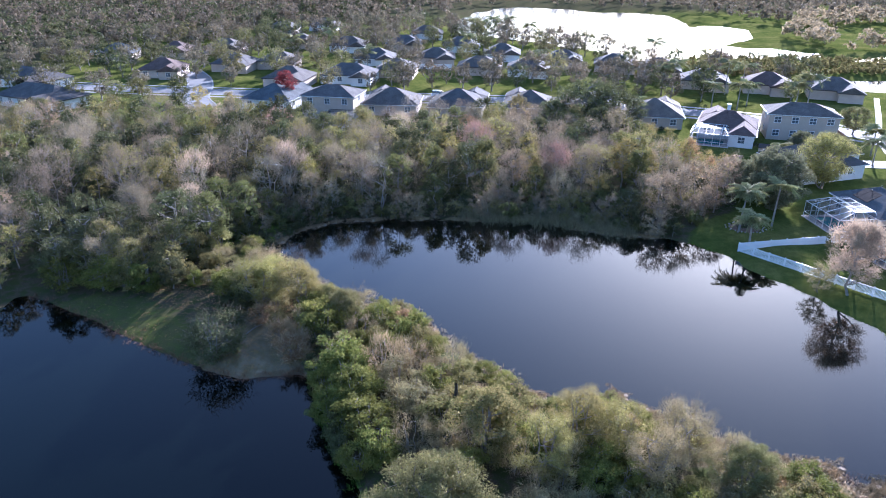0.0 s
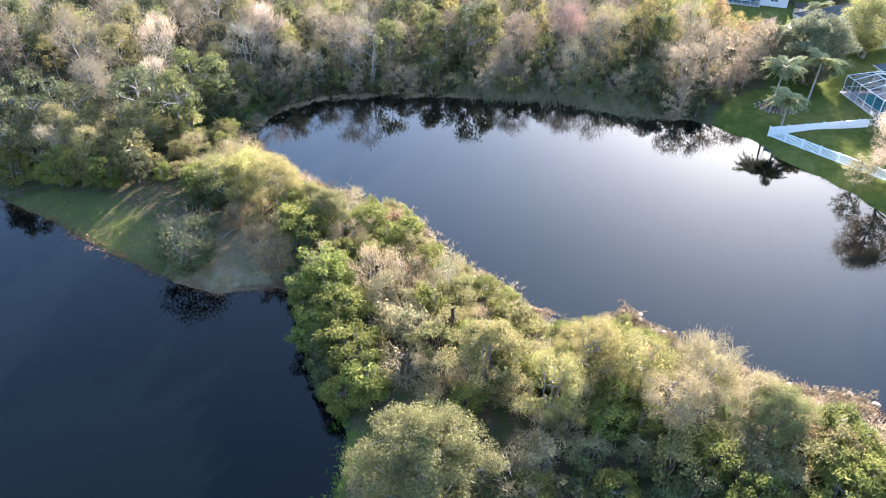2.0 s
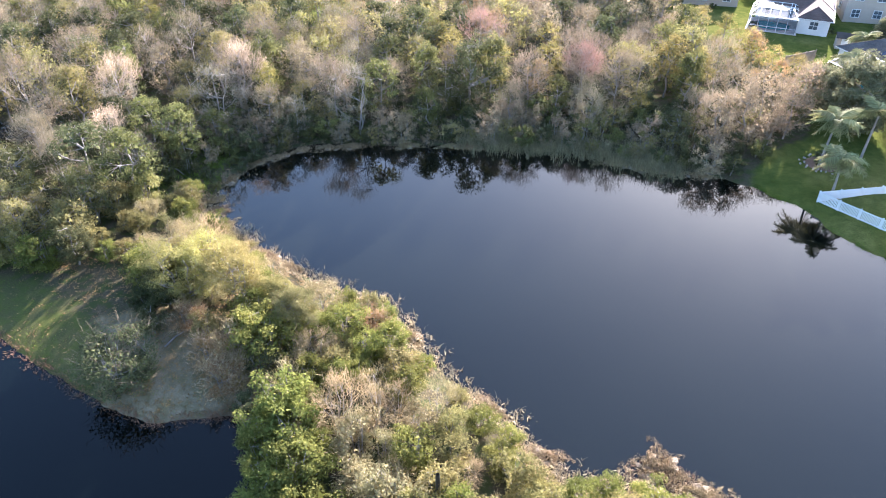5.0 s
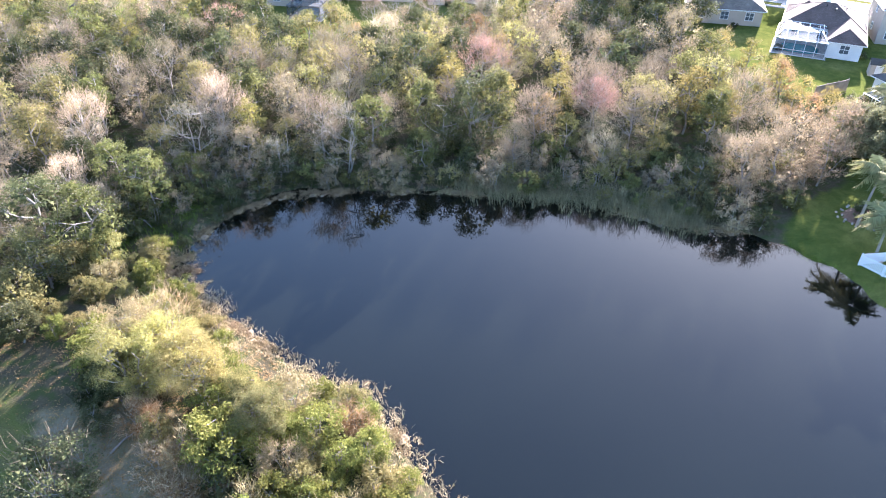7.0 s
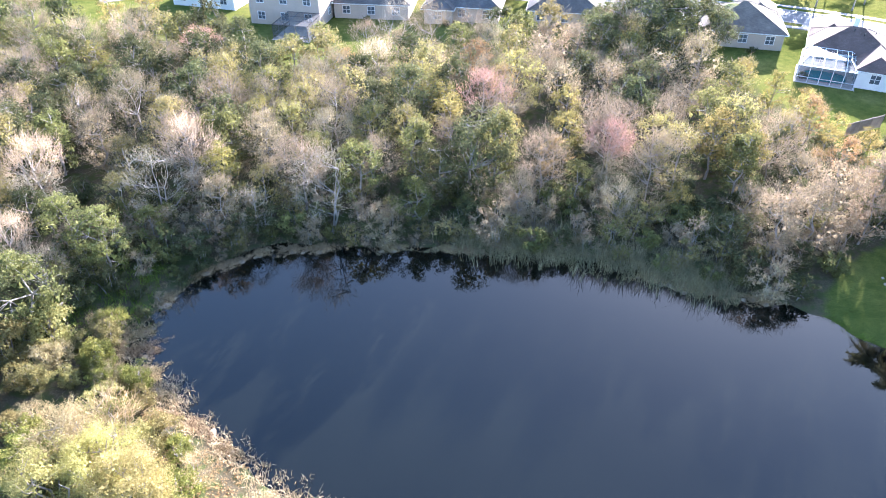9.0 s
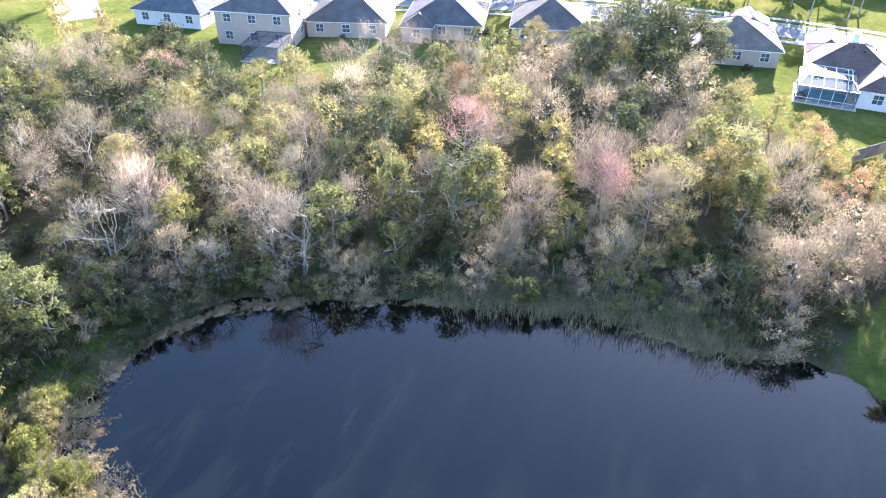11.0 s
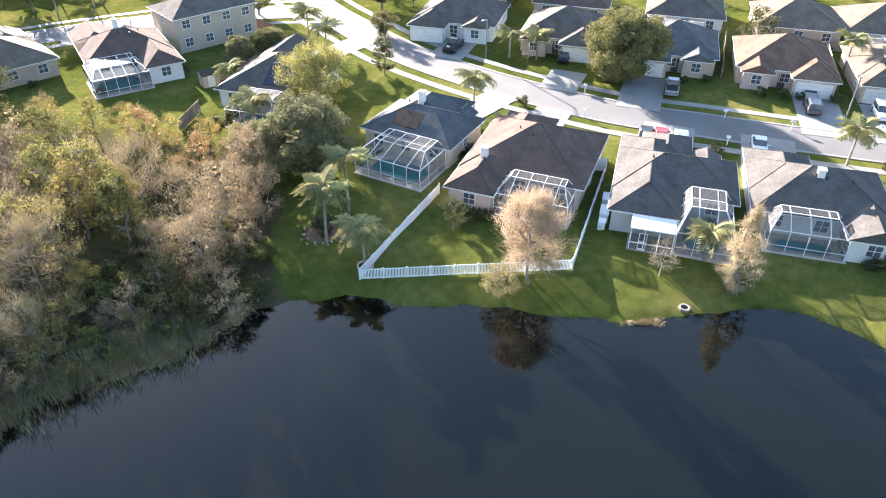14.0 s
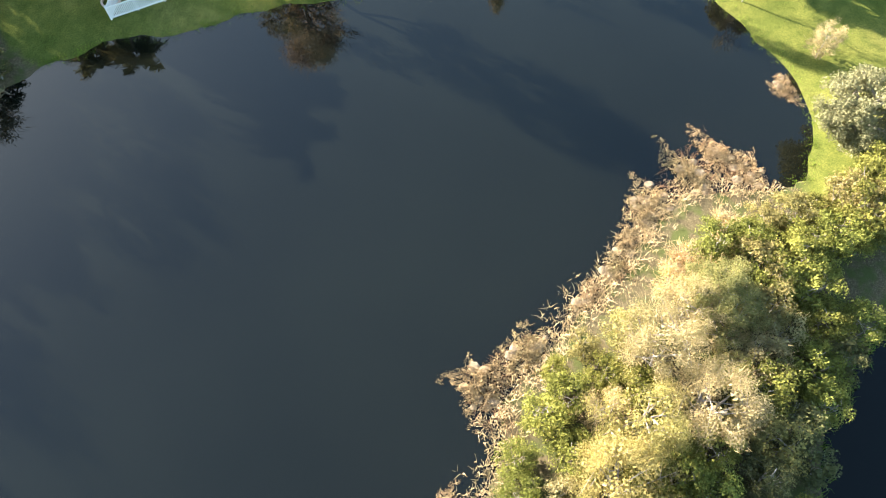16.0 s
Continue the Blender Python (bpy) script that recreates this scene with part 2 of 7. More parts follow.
def shingles(name, c1, c2):
    """Asphalt shingles: courses 14 cm high with broken joints, mottled tabs."""
    m, nt, b = nodes_of(name)
    uv = nt.nodes.new("ShaderNodeUVMap")
    br = node(nt, "ShaderNodeTexBrick", Scale=1.0, Mortar_Size=0.008, Brick_Width=0.34, Row_Height=0.15, Bias=0.0)
    br.inputs["Color1"].default_value, br.inputs["Color2"].default_value = (*c1, 1), (*c2, 1)
    br.inputs["Mortar"].default_value = (*[0.75 * v for v in c1], 1)
    nt.links.new(uv.outputs["UV"], br.inputs["Vector"])
    stain = ramp(nt, noise_at(nt, 0.5, 5.0), [(0.3, (0.72,) * 3), (0.7, (1.2,) * 3)])
    col = mix(nt, 1.0, br.outputs["Color"], stain, "MULTIPLY")
    fine = ramp(nt, noise_at(nt, 14.0, 3.0), [(0.3, (0.8,) * 3), (0.7, (1.15,) * 3)])
    col = mix(nt, 1.0, col, fine, "MULTIPLY")
    nt.links.new(col, b.inputs["Base Color"])
    b.inputs["Roughness"].default_value = 0.95
    b.inputs["Specular IOR Level"].default_value = 0.15
    bump(nt, b, br.outputs["Fac"], 0.3, 0.012)
    return m


ROOFS = {
    "blue": shingles("shingle_blue_grey", (0.092, 0.099, 0.106), (0.125, 0.132, 0.137)),
    "brown": shingles("shingle_brown", (0.114, 0.081, 0.067), (0.147, 0.107, 0.091)),
    "grey": shingles("shingle_grey", (0.109, 0.097, 0.086), (0.142, 0.127, 0.112)),
    "slate": shingles("shingle_slate", (0.098, 0.091, 0.087), (0.127, 0.119, 0.112)),
    "tan": shingles("shingle_tan", (0.145, 0.119, 0.096), (0.185, 0.155, 0.125)),
    "terra": shingles("shingle_terracotta", (0.158, 0.102, 0.076), (0.198, 0.132, 0.099)),
}
WALLS = {
    "white": stucco("stucco_white", (0.74, 0.74, 0.72)),
    "cream": stucco("stucco_cream", (0.66, 0.58, 0.44)),
    "sand": stucco("stucco_sand", (0.5, 0.41, 0.325)),
    "pink": stucco("stucco_pink_beige", (0.6, 0.47, 0.4)),
    "grey": stucco("stucco_grey", (0.52, 0.52, 0.52)),
}


def paint(name, c, flake=0.3):
    m, nt, b = nodes_of(name)
    col = ramp(nt, noise_at(nt, 2.0, 3.0), [(0.3, tuple(0.93 * v for v in c)), (0.7, c)])
    nt.links.new(col, b.inputs["Base Color"])
    b.inputs["Roughness"].default_value = 0.3
    b.inputs["Metallic"].default_value = flake
    b.inputs["Coat Weight"].default_value = 0.6
    return m


def ground_material():
    """Lawn, leaf litter and bare sandy soil, by the zones stored on the sheet; mown turf with patches and dry spots."""
    m, nt, b = nodes_of("ground_cover")
    at = nt.nodes.new("ShaderNodeAttribute")
    at.attribute_name = "zone"
    sep = nt.nodes.new("ShaderNodeSeparateColor")
    nt.links.new(at.outputs["Color"], sep.inputs["Color"])
    tc = nt.nodes.new("ShaderNodeTexCoord")
    o = tc.outputs["Object"]
    broad = noise_at(nt, 0.09, 4.0, vec=o)
    mid = noise_at(nt, 0.9, 5.0, vec=o)
    fine = noise_at(nt, 9.0, 6.0, 0.7, vec=o)
    lawn = ramp(nt, broad, [(0.3, (0.064, 0.083, 0.022)), (0.5, (0.102, 0.114, 0.032)), (0.72, (0.166, 0.156, 0.056))])
    lawn = mix(nt, 1.0, lawn, ramp(nt, mid, [(0.3, (0.72, 0.78, 0.7)), (0.7, (1.24, 1.18, 1.12))]), "MULTIPLY")
    lawn = mix(nt, 1.0, lawn, ramp(nt, fine, [(0.3, (0.5, 0.55, 0.48)), (0.7, (1.42, 1.35, 1.25))]), "MULTIPLY")
    litter = ramp(nt, fine, [(0.3, (0.035, 0.03, 0.018)), (0.55, (0.09, 0.075, 0.045)), (0.75, (0.17, 0.14, 0.085))])
    litter = mix(nt, ramp(nt, mid, [(0.45, (0,) * 3), (0.6, (0.8,) * 3)]), litter, (0.05, 0.065, 0.02))
    sand = ramp(nt, fine, [(0.25, (0.22, 0.16, 0.1)), (0.6, (0.4, 0.31, 0.21)), (0.8, (0.54, 0.45, 0.33))])
    sand = mix(nt, ramp(nt, mid, [(0.4, (0.7,) * 3), (0.62, (0,) * 3)]), sand, (0.16, 0.15, 0.06))
    col = mix(nt, sep.outputs["Red"], litter, lawn)
    col = mix(nt, sep.outputs["Green"], col, sand)
    nt.links.new(col, b.inputs["Base Color"])
    b.inputs["Roughness"].default_value = 0.95
    b.inputs["Specular IOR Level"].default_value = 0.0
    bump(nt, b, fine, 0.5, 0.05)
    return m


M_GROUND = ground_material()

# ---- builders ----
def mesh_ob(name, verts, faces, material, parent=None, label="", smooth=False):
    """One mesh object from vertices and faces, under a parent if given."""
    me = bpy.data.meshes.new(name)
    me.from_pydata([tuple(v) for v in verts], [], [tuple(f) for f in faces])
    me.materials.append(material)
    if smooth:
        me.shade_smooth()
    ob = new(name, me)
    if parent is not None:
        ob.parent = parent
    if label:
        ob["label"] = label
    return ob


def part(name, bm, material, parent, label="", smooth=False):
    """Links a bmesh as one mesh object under a thing or a part."""
    me = bpy.data.meshes.new(name)
    bm.normal_update()
    bm.to_mesh(me)
    bm.free()
    me.materials.append(material)
    if smooth:
        me.shade_smooth()
    ob = new(name, me)
    ob.parent = parent
    if label:
        ob["label"] = label
    return ob


def thing(name, m, label, category, group="", kind=""):
    ob = new(name)
    ob.matrix_world = m
    return tagged(ob, label, category, group, kind)


def box(bm, x0, y0, z0, x1, y1, z1, bevel=0.0):
    """A box into bm; with bevel its edges are chamfered."""
    r = bmesh.ops.create_cube(bm, size=1.0, matrix=Matrix.Translation(((x0 + x1) / 2, (y0 + y1) / 2, (z0 + z1) / 2))
                              @ Matrix.Diagonal((x1 - x0, y1 - y0, z1 - z0, 1)))
    if bevel:
        ed = list({e for v in r["verts"] for e in v.link_edges})
        bmesh.ops.bevel(bm, geom=ed, offset=bevel, segments=1, affect="EDGES")
    return bm


def beam(bm, a, b, w=0.06, sides=4):
    """A straight bar from a to b."""
    a, b = Vector(a), Vector(b)
    d = b - a
    q = d.to_track_quat("Z", "Y").to_matrix().to_4x4()
    bmesh.ops.create_cone(bm, cap_ends=True, segments=sides, radius1=w * 0.71, radius2=w * 0.71, depth=d.length,
                          matrix=Matrix.Translation((a + b) / 2) @ q @ pose(0, 0, 0, 0, 0, 45 if sides == 4 else 0))
    return bm


def smooth_loop(points, step=6, wobble=0.0, seed=3):
    """A closed smooth curve through the points (Catmull-Rom), with a small natural wobble."""
    p = np.array(points, float)
    n = len(p)
    out = []
    for i in range(n):
        a, b, c, d = p[i - 1], p[i], p[(i + 1) % n], p[(i + 2) % n]
        for k in range(step):
            t = k / step
            out.append(0.5 * (2 * b + (c - a) * t + (2 * a - 5 * b + 4 * c - d) * t * t + (3 * b - a - 3 * c + d) * t ** 3))
    out = np.array(out)
    if wobble:
        for i, q in enumerate(out):
            v = noise.noise_vector(Vector((q[0] * 0.45, q[1] * 0.45, seed)))
            out[i] += wobble * np.array((v.x, v.y))
    return out


def smooth_line(points, step=8):
    p = [np.array(q, float) for q in points]
    p = [2 * p[0] - p[1]] + p + [2 * p[-1] - p[-2]]
    out = []
    for i in range(1, len(p) - 2):
        a, b, c, d = p[i - 1], p[i], p[i + 1], p[i + 2]
        for k in range(step):
            t = k / step
            out.append(0.5 * (2 * b + (c - a) * t + (2 * a - 5 * b + 4 * c - d) * t * t + (3 * b - a - 3 * c + d) * t ** 3))
    out.append(p[-2])
    return np.array(out)


def inside(px, py, poly):
    r = np.zeros(px.shape, bool)
    q = np.roll(poly, -1, axis=0)
    for (x0, y0), (x1, y1) in zip(poly, q):
        if y0 == y1:
            continue
        c = ((y0 > py) != (y1 > py)) & (px < (x1 - x0) * (py - y0) / (y1 - y0) + x0)
        r ^= c
    return r


def dist_to(px, py, line, closed=True):
    d = np.full(px.shape, 1e9)
    q = np.roll(line, -1, axis=0) if closed else line[1:]
    for (x0, y0), (x1, y1) in zip(line, q):
        ex, ey = x1 - x0, y1 - y0
        t = np.clip(((px - x0) * ex + (py - y0) * ey) / (ex * ex + ey * ey + 1e-12), 0, 1)
        d = np.minimum(d, (px - x0 - t * ex) ** 2 + (py - y0 - t * ey) ** 2)
    return np.sqrt(d)


# ---- the ponds ----
EAST_NORTH_BANK = [(-12.8, 41.6), (-17, 45), (-21.5, 47.8), (-23, 50.5), (-27.5, 52.6), (-28.6, 56), (-27.4, 61), (-24.5, 66.5), (-20, 70.4),
                   (-14, 70.6), (-7, 70.8), (-1, 70.9), (5, 70.4), (11, 69.4), (18, 67.2), (23, 65), (27.6, 64), (31.2, 62.2),
                   (33.8, 60), (36.6, 57), (37.8, 53), (39.8, 49.5), (42.4, 45.3), (44.6, 40), (46.9, 34.8), (50.5, 30.8),
                   (54.7, 26.2), (56.8, 22.6)]
EAST_SOUTH_BANK = [(57.1, 18), (56, 12.8), (54, 9.7), (50.3, 8.8), (46.5, 5.6), (43, 2.8), (38, 1.7), (33.6, 2.1), (31.2, 4.6),
                   (30.5, 9), (27.5, 13), (24.5, 14.2), (21.3, 16), (18.6, 17.6), (15.6, 19.8), (12, 21.4), (8.2, 21), (5, 22.8), (3.2, 26.2),
                   (0, 29.2), (-3, 33), (-5.6, 37), (-8, 40)]
WEST_BANK = [(-56, 43), (-48.3, 40), (-42, 36.3), (-36.5, 32.5), (-31, 29.4), (-25.5, 26.5), (-21, 26), (-17.5, 26.6), (-15, 22.5),
             (-13.6, 18), (-11.8, 14), (-9.4, 9.8), (-9.6, 5.5), (-11.5, 1.5), (-13.5, -6), (-10, -12), (-2, -10), (-0.5, -3),
             (2.2, 2.4), (8, 2.8), (13.5, 2.2), (18.5, 0.3), (23, -2.5), (30, -8), (44, -24), (30, -60), (-30, -70), (-66, -40), (-62, -5),
             (-56, 16), (-53.5, 28)]
FAR_LAKE = [(-1, 344), (3, 389), (21, 454), (48, 478), (82, 461), (121, 433), (134, 411), (124, 356), (139, 362), (152, 336), (147, 318), (127, 296),
            (118, 280), (128, 272), (141, 260), (155, 252), (168, 246), (200, 242), (190, 226), (158, 231), (148, 238), (132, 241), (97, 245),
            (85, 239), (72, 209), (66, 222), (62, 231), (58, 265), (38, 288), (22, 308), (7, 314)]
MARSH_WATER = [(99, 187), (110, 193), (126, 196), (150, 196), (180, 186), (164, 172), (128, 178), (116, 184)]
SWAMP = [(-64, 62), (-57, 60), (-53, 66), (-56, 74), (-63, 76), (-67, 70)]
pond_east = smooth_loop(EAST_NORTH_BANK + EAST_SOUTH_BANK, 5, 0.7)
pond_west = smooth_loop(WEST_BANK, 5, 0.5)
far_lake = smooth_loop(FAR_LAKE, 4, 3.0)
marsh_water = smooth_loop(MARSH_WATER, 4, 3.0)
swamp = smooth_loop(SWAMP, 4, 0.6)
WATERS = [pond_east, pond_west, far_lake, marsh_water, swamp]
LAWN_EAST = np.array([(32.5, 62), (36, 68), (43, 72), (47, 82), (46, 96), (44, 104), (36, 119), (12, 128), (-20, 122), (-26, 112),
                      (-33, 116), (-42, 127), (-90, 132), (-125, 128), (-150, 150), (-150, 300), (5, 400), (400, 500), (400, -200), (60, -200), (32, -12), (26, 2.5),
                      (34, 2.3), (36, 22), (36, 50)])
LAWN_SPIT = np.array([(-52, 40), (-46, 43), (-39, 41.5), (-32, 36), (-29, 32), (-27, 26), (-40, 24), (-60, 38)])
SAND_SPIT = np.array([(-29, 32), (-32, 36.5), (-26, 38.5), (-20, 35.5), (-15.5, 31), (-16, 25), (-22, 24), (-28, 26)])
GRASS_TONGUE = np.array([(-13, 1), (-7, 8), (-8, 11), (-12, 8), (-16, 0), (-15, -10), (-9, -8)])


def ground_height(px, py):
    h = np.full(px.shape, 9.0)
    for w in WATERS:
        lo, hi = w.min(0) - 12, w.max(0) + 12
        near = (px > lo[0]) & (px < hi[0]) & (py > lo[1]) & (py < hi[1])
        if not near.any():
            continue
        d = dist_to(px[near], py[near], w)
        s = np.where(inside(px[near], py[near], w), -d, d)
        v = np.where(s < 0, np.maximum(-1.4, 0.35 * s), np.minimum(1.0, 0.22 * np.abs(s) ** 0.75))
        h[near] = np.minimum(h[near], v)
    h = np.minimum(h, 1.0)
    return h


def axis(lo, hi, step, far):
    core = list(np.arange(lo, hi + step / 2, step))
    s, v, left = step, lo, []
    while v > -far:
        s *= 1.13
        v -= s
        left.append(v)
    s, v, right = step, hi, []
    while v < far:
        s *= 1.13
        v += s
        right.append(v)
    return np.array(left[::-1] + core + right)


gx, gy = axis(-70, 70, 0.8, 3200), axis(-14, 76, 0.8, 3200)
GX, GY = np.meshgrid(gx, gy)
FX, FY = GX.ravel(), GY.ravel()
FZ = ground_height(FX, FY)
# gentle unevenness away from the water line
FZ += np.where(np.abs(FZ) > 0.15, 0.05 * np.sin(FX * 0.7 + 1.3 * np.sin(FY * 0.5)) * np.sin(FY * 0.6), 0) * (FZ > 0) * (FX < 50) * (FY < 110)
nx_, ny_ = len(gx), len(gy)
idx = np.arange(nx_ * ny_).reshape(ny_, nx_)
quads = np.stack([idx[:-1, :-1], idx[:-1, 1:], idx[1:, 1:], idx[1:, :-1]], -1).reshape(-1, 4)
ground = mesh_ob("ground", np.stack([FX, FY, FZ], 1), quads.tolist(), M_GROUND, smooth=True)
tagged(ground, "mown green lawns, leaf-littered woodland floor and sandy banks", "ground", kind="structure")
lawn = np.maximum(inside(FX, FY, LAWN_EAST) * 1.0, np.maximum(inside(FX, FY, LAWN_SPIT) * 0.45, inside(FX, FY, GRASS_TONGUE) * 0.7))
sand = inside(FX, FY, SAND_SPIT).astype(float) * 0.6
zone = ground.data.color_attributes.new("zone", "FLOAT_COLOR", "POINT")
zone.data.foreach_set("color", np.stack([lawn, sand, 0 * lawn, 0 * lawn + 1], 1).ravel())


def water_sheet(name, loop, material, label):
    c = loop.mean(0)
    bm = bmesh.new()
    vs = []
    for i, q in enumerate(loop):
        t = loop[(i + 1) % len(loop)] - loop[i - 1]
        nrm = np.array((t[1], -t[0])) / (np.hypot(*t) + 1e-9)
        vs.append(bm.verts.new((*(q - c), 0)))
    f = bm.faces.new(vs)
    bmesh.ops.triangulate(bm, faces=[f])
    if sum(fc.calc_area() * fc.normal.z for fc in bm.faces) < 0:
        bmesh.ops.reverse_faces(bm, faces=bm.faces[:])
    me = bpy.data.meshes.new(name)
    bm.to_mesh(me)
    bm.free()
    me.materials.append(material)
    ob = new(name, me)
    ob.location = (c[0], c[1], 0)
    return tagged(ob, label, "pond", kind="structure")


def grown(loop, by):
    """The loop pushed outwards, so that the sheet runs under the bank."""
    t = np.roll(loop, -1, 0) - np.roll(loop, 1, 0)
    n = np.stack([t[:, 1], -t[:, 0]], 1)
    n /= np.hypot(n[:, 0], n[:, 1])[:, None] + 1e-9
    area = 0.5 * np.sum(loop[:, 0] * np.roll(loop[:, 1], -1) - np.roll(loop[:, 0], -1) * loop[:, 1])
    return loop + n * by * (1 if area > 0 else -1)


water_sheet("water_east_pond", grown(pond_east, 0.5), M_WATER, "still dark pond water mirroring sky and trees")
water_sheet("water_west_pond", grown(pond_west, 0.5), M_WATER_DIM, "still dark blue pond water beside a wooded spit")
water_sheet("water_far_lake", grown(far_lake, 2.0), M_LAKE, "wide lake glittering white against the sun")
water_sheet("water_marsh", grown(marsh_water, 2.0), M_LAKE, "marsh channel shining between reed beds")
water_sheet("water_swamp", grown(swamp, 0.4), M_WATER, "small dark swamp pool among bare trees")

# ---- streets, kerbs, pavements, drives ----
def strip(name, line, off0, off1, z0, z1, material, label, category, kind="structure"):
    """A paved band along a line, between two offsets to its right, with real thickness."""
    t = np.gradient(line, axis=0)
    n = np.stack([t[:, 1], -t[:, 0]], 1)
    n /= np.hypot(n[:, 0], n[:, 1])[:, None]
    a, b = line + n * off0, line + n * off1
    k = len(line)
    v = [(*p, z1) for p in a] + [(*p, z1) for p in b] + [(*p, z0) for p in a] + [(*p, z0) for p in b]
    f = []
    for i in range(k - 1):
        f.append((i, k + i, k + i + 1, i + 1))
        f.append((k + i, 3 * k + i, 3 * k + i + 1, k + i + 1))
        f.append((2 * k + i, i, i + 1, 2 * k + i + 1))
    f += [(0, 2 * k, 3 * k, k), (k - 1, 2 * k - 1, 4 * k - 1, 3 * k - 1)]
    ob = mesh_ob(name, v, f, material)
    return tagged(ob, label, category, kind=kind)


main_street = smooth_line([(122, 160), (108, 134), (98, 116), (92, 101), (87.6, 88), (85.4, 73), (85.2, 61), (86, 50), (88.6, 40),
                           (91.2, 30), (95, 17.5), (99, 8), (104, -6), (110, -22), (122, -50)])
north_street = smooth_line([(-128, 178), (-95, 172), (-60, 167), (-20, 162), (20, 157), (50, 148), (74, 136), (90, 122), (96.5, 114)])
for line, nm in ((main_street, "main"), (north_street, "north")):
    dz = 0.0 if nm == "main" else -0.006
    strip("road_" + nm, line, -3.4, 3.4, 0.9, 1.035 + dz, M_ASPHALT, "sun-bleached pale asphalt street with no markings", "road")
    for s in (-1, 1):
        strip("kerb", line, s * 3.4, s * 3.85, 0.85, 1.09 + dz, M_KERB, "low concrete kerb and gutter along the street", "kerb")
        strip("pavement", line, s * 5.6, s * 6.9, 0.9, 1.06 + dz, M_CONCRETE, "pale concrete pavement between lawn and verge", "pavement")


west_street = smooth_line([(-67, 148), (-73, 160), (-77, 176), (-82, 190), (-89, 203)])
strip("road_west", west_street, -3.4, 3.4, 0.9, 1.028, M_ASPHALT, "sun-bleached pale asphalt street with no markings", "road")
for s in (-1, 1):
    strip("kerb", west_street, s * 3.4, s * 3.85, 0.85, 1.083, M_KERB, "low concrete kerb and gutter along the street", "kerb")


def drive(x0, y0, x1, y1, w):
    line = np.array([(x0 + (x1 - x0) * k / 4, y0 + (y1 - y0) * k / 4) for k in range(5)])
    strip("driveway", line, -w / 2, w / 2, 0.9, 1.075, M_CONCRETE, "pale concrete driveway running down to the street", "driveway")


# ---- houses ----
def roof_block(x0, x1, y0, y1, eave, slope, over, gable, material, parent, ridge=True):
    """A hipped (or gabled) roof over a rectangle: shingled slopes with their own uv, fascia and soffit."""
    x0, x1, y0, y1 = x0 - over, x1 + over, y0 - over, y1 + over
    w, d = x1 - x0, y1 - y0
    along_y = d >= w
    if gable in ("y0", "y1"):
        along_y = True
    half = (w if along_y else d) / 2
    top = eave + half * slope
    if along_y:
        a = y0 if gable in ("y0", "both") else y0 + half
        b = y1 if gable in ("y1", "both") else y1 - half
        r0, r1 = ((x0 + x1) / 2, min(a, (y0 + y1) / 2), top), ((x0 + x1) / 2, max(b, (y0 + y1) / 2), top)
    else:
        a = x0 if gable in ("x0", "both") else x0 + half
        b = x1 if gable in ("x1", "both") else x1 - half
        r0, r1 = (min(a, (x0 + x1) / 2), (y0 + y1) / 2, top), (max(b, (x0 + x1) / 2), (y0 + y1) / 2, top)
    c = [(x0, y0, eave), (x1, y0, eave), (x1, y1, eave), (x0, y1, eave)]
    if along_y:
        faces = [(c[1], c[2], r1, r0), (c[3], c[0], r0, r1), (c[0], c[1], r0), (c[2], c[3], r1)]
    else:
        faces = [(c[0], c[1], r1, r0), (c[2], c[3], r0, r1), (c[1], c[2], r1), (c[3], c[0], r0)]
    bm = bmesh.new()
    uv = bm.loops.layers.uv.new("UVMap")
    for f in faces:
        vs = [bm.verts.new(p) for p in f]
        face = bm.faces.new(vs)
        u = (Vector(f[1]) - Vector(f[0])).normalized()
        nrm = u.cross(Vector(f[2]) - Vector(f[0])).normalized()
        vv = nrm.cross(u)
        for lp in face.loops:
            lp[uv].uv = (lp.vert.co.dot(u), lp.vert.co.dot(vv))
    for p, q in zip(c, c[1:] + c[:1]):
        lo = [(*q[:2], eave - 0.2), (*p[:2], eave - 0.2)]
        bm.faces.new([bm.verts.new(v) for v in (p, *lo[::-1], q)])
    bm.faces.new([bm.verts.new((*p[:2], eave - 0.2)) for p in c[::-1]])
    ob = part("roof", bm, material, parent)
    # ridge cap
    if not ridge:
        return top
    cap = bmesh.new()
    beam(cap, (r0[0], r0[1], r0[2] + 0.0), (r1[0], r1[1] + 0.001, r1[2] + 0.0), 0.07)
    for p in c:
        e = r0 if (Vector(p) - Vector(r0)).length < (Vector(p) - Vector(r1)).length else r1
        if gable == "" or abs(e[1] - p[1]) > 0.1 and abs(e[0] - p[0]) > 0.1:
            beam(cap, p, e, 0.06)
    part("ridge_cap", cap, material, ob)
    fas = bmesh.new()
    for p, q in zip(c, c[1:] + c[:1]):
        pz, qz = Vector((*p[:2], eave - 0.1)), Vector((*q[:2], eave - 0.1))
        beam(fas, pz, qz, 0.13)
    part("fascia", fas, M_TRIM, ob, "white painted fascia board")
    return top


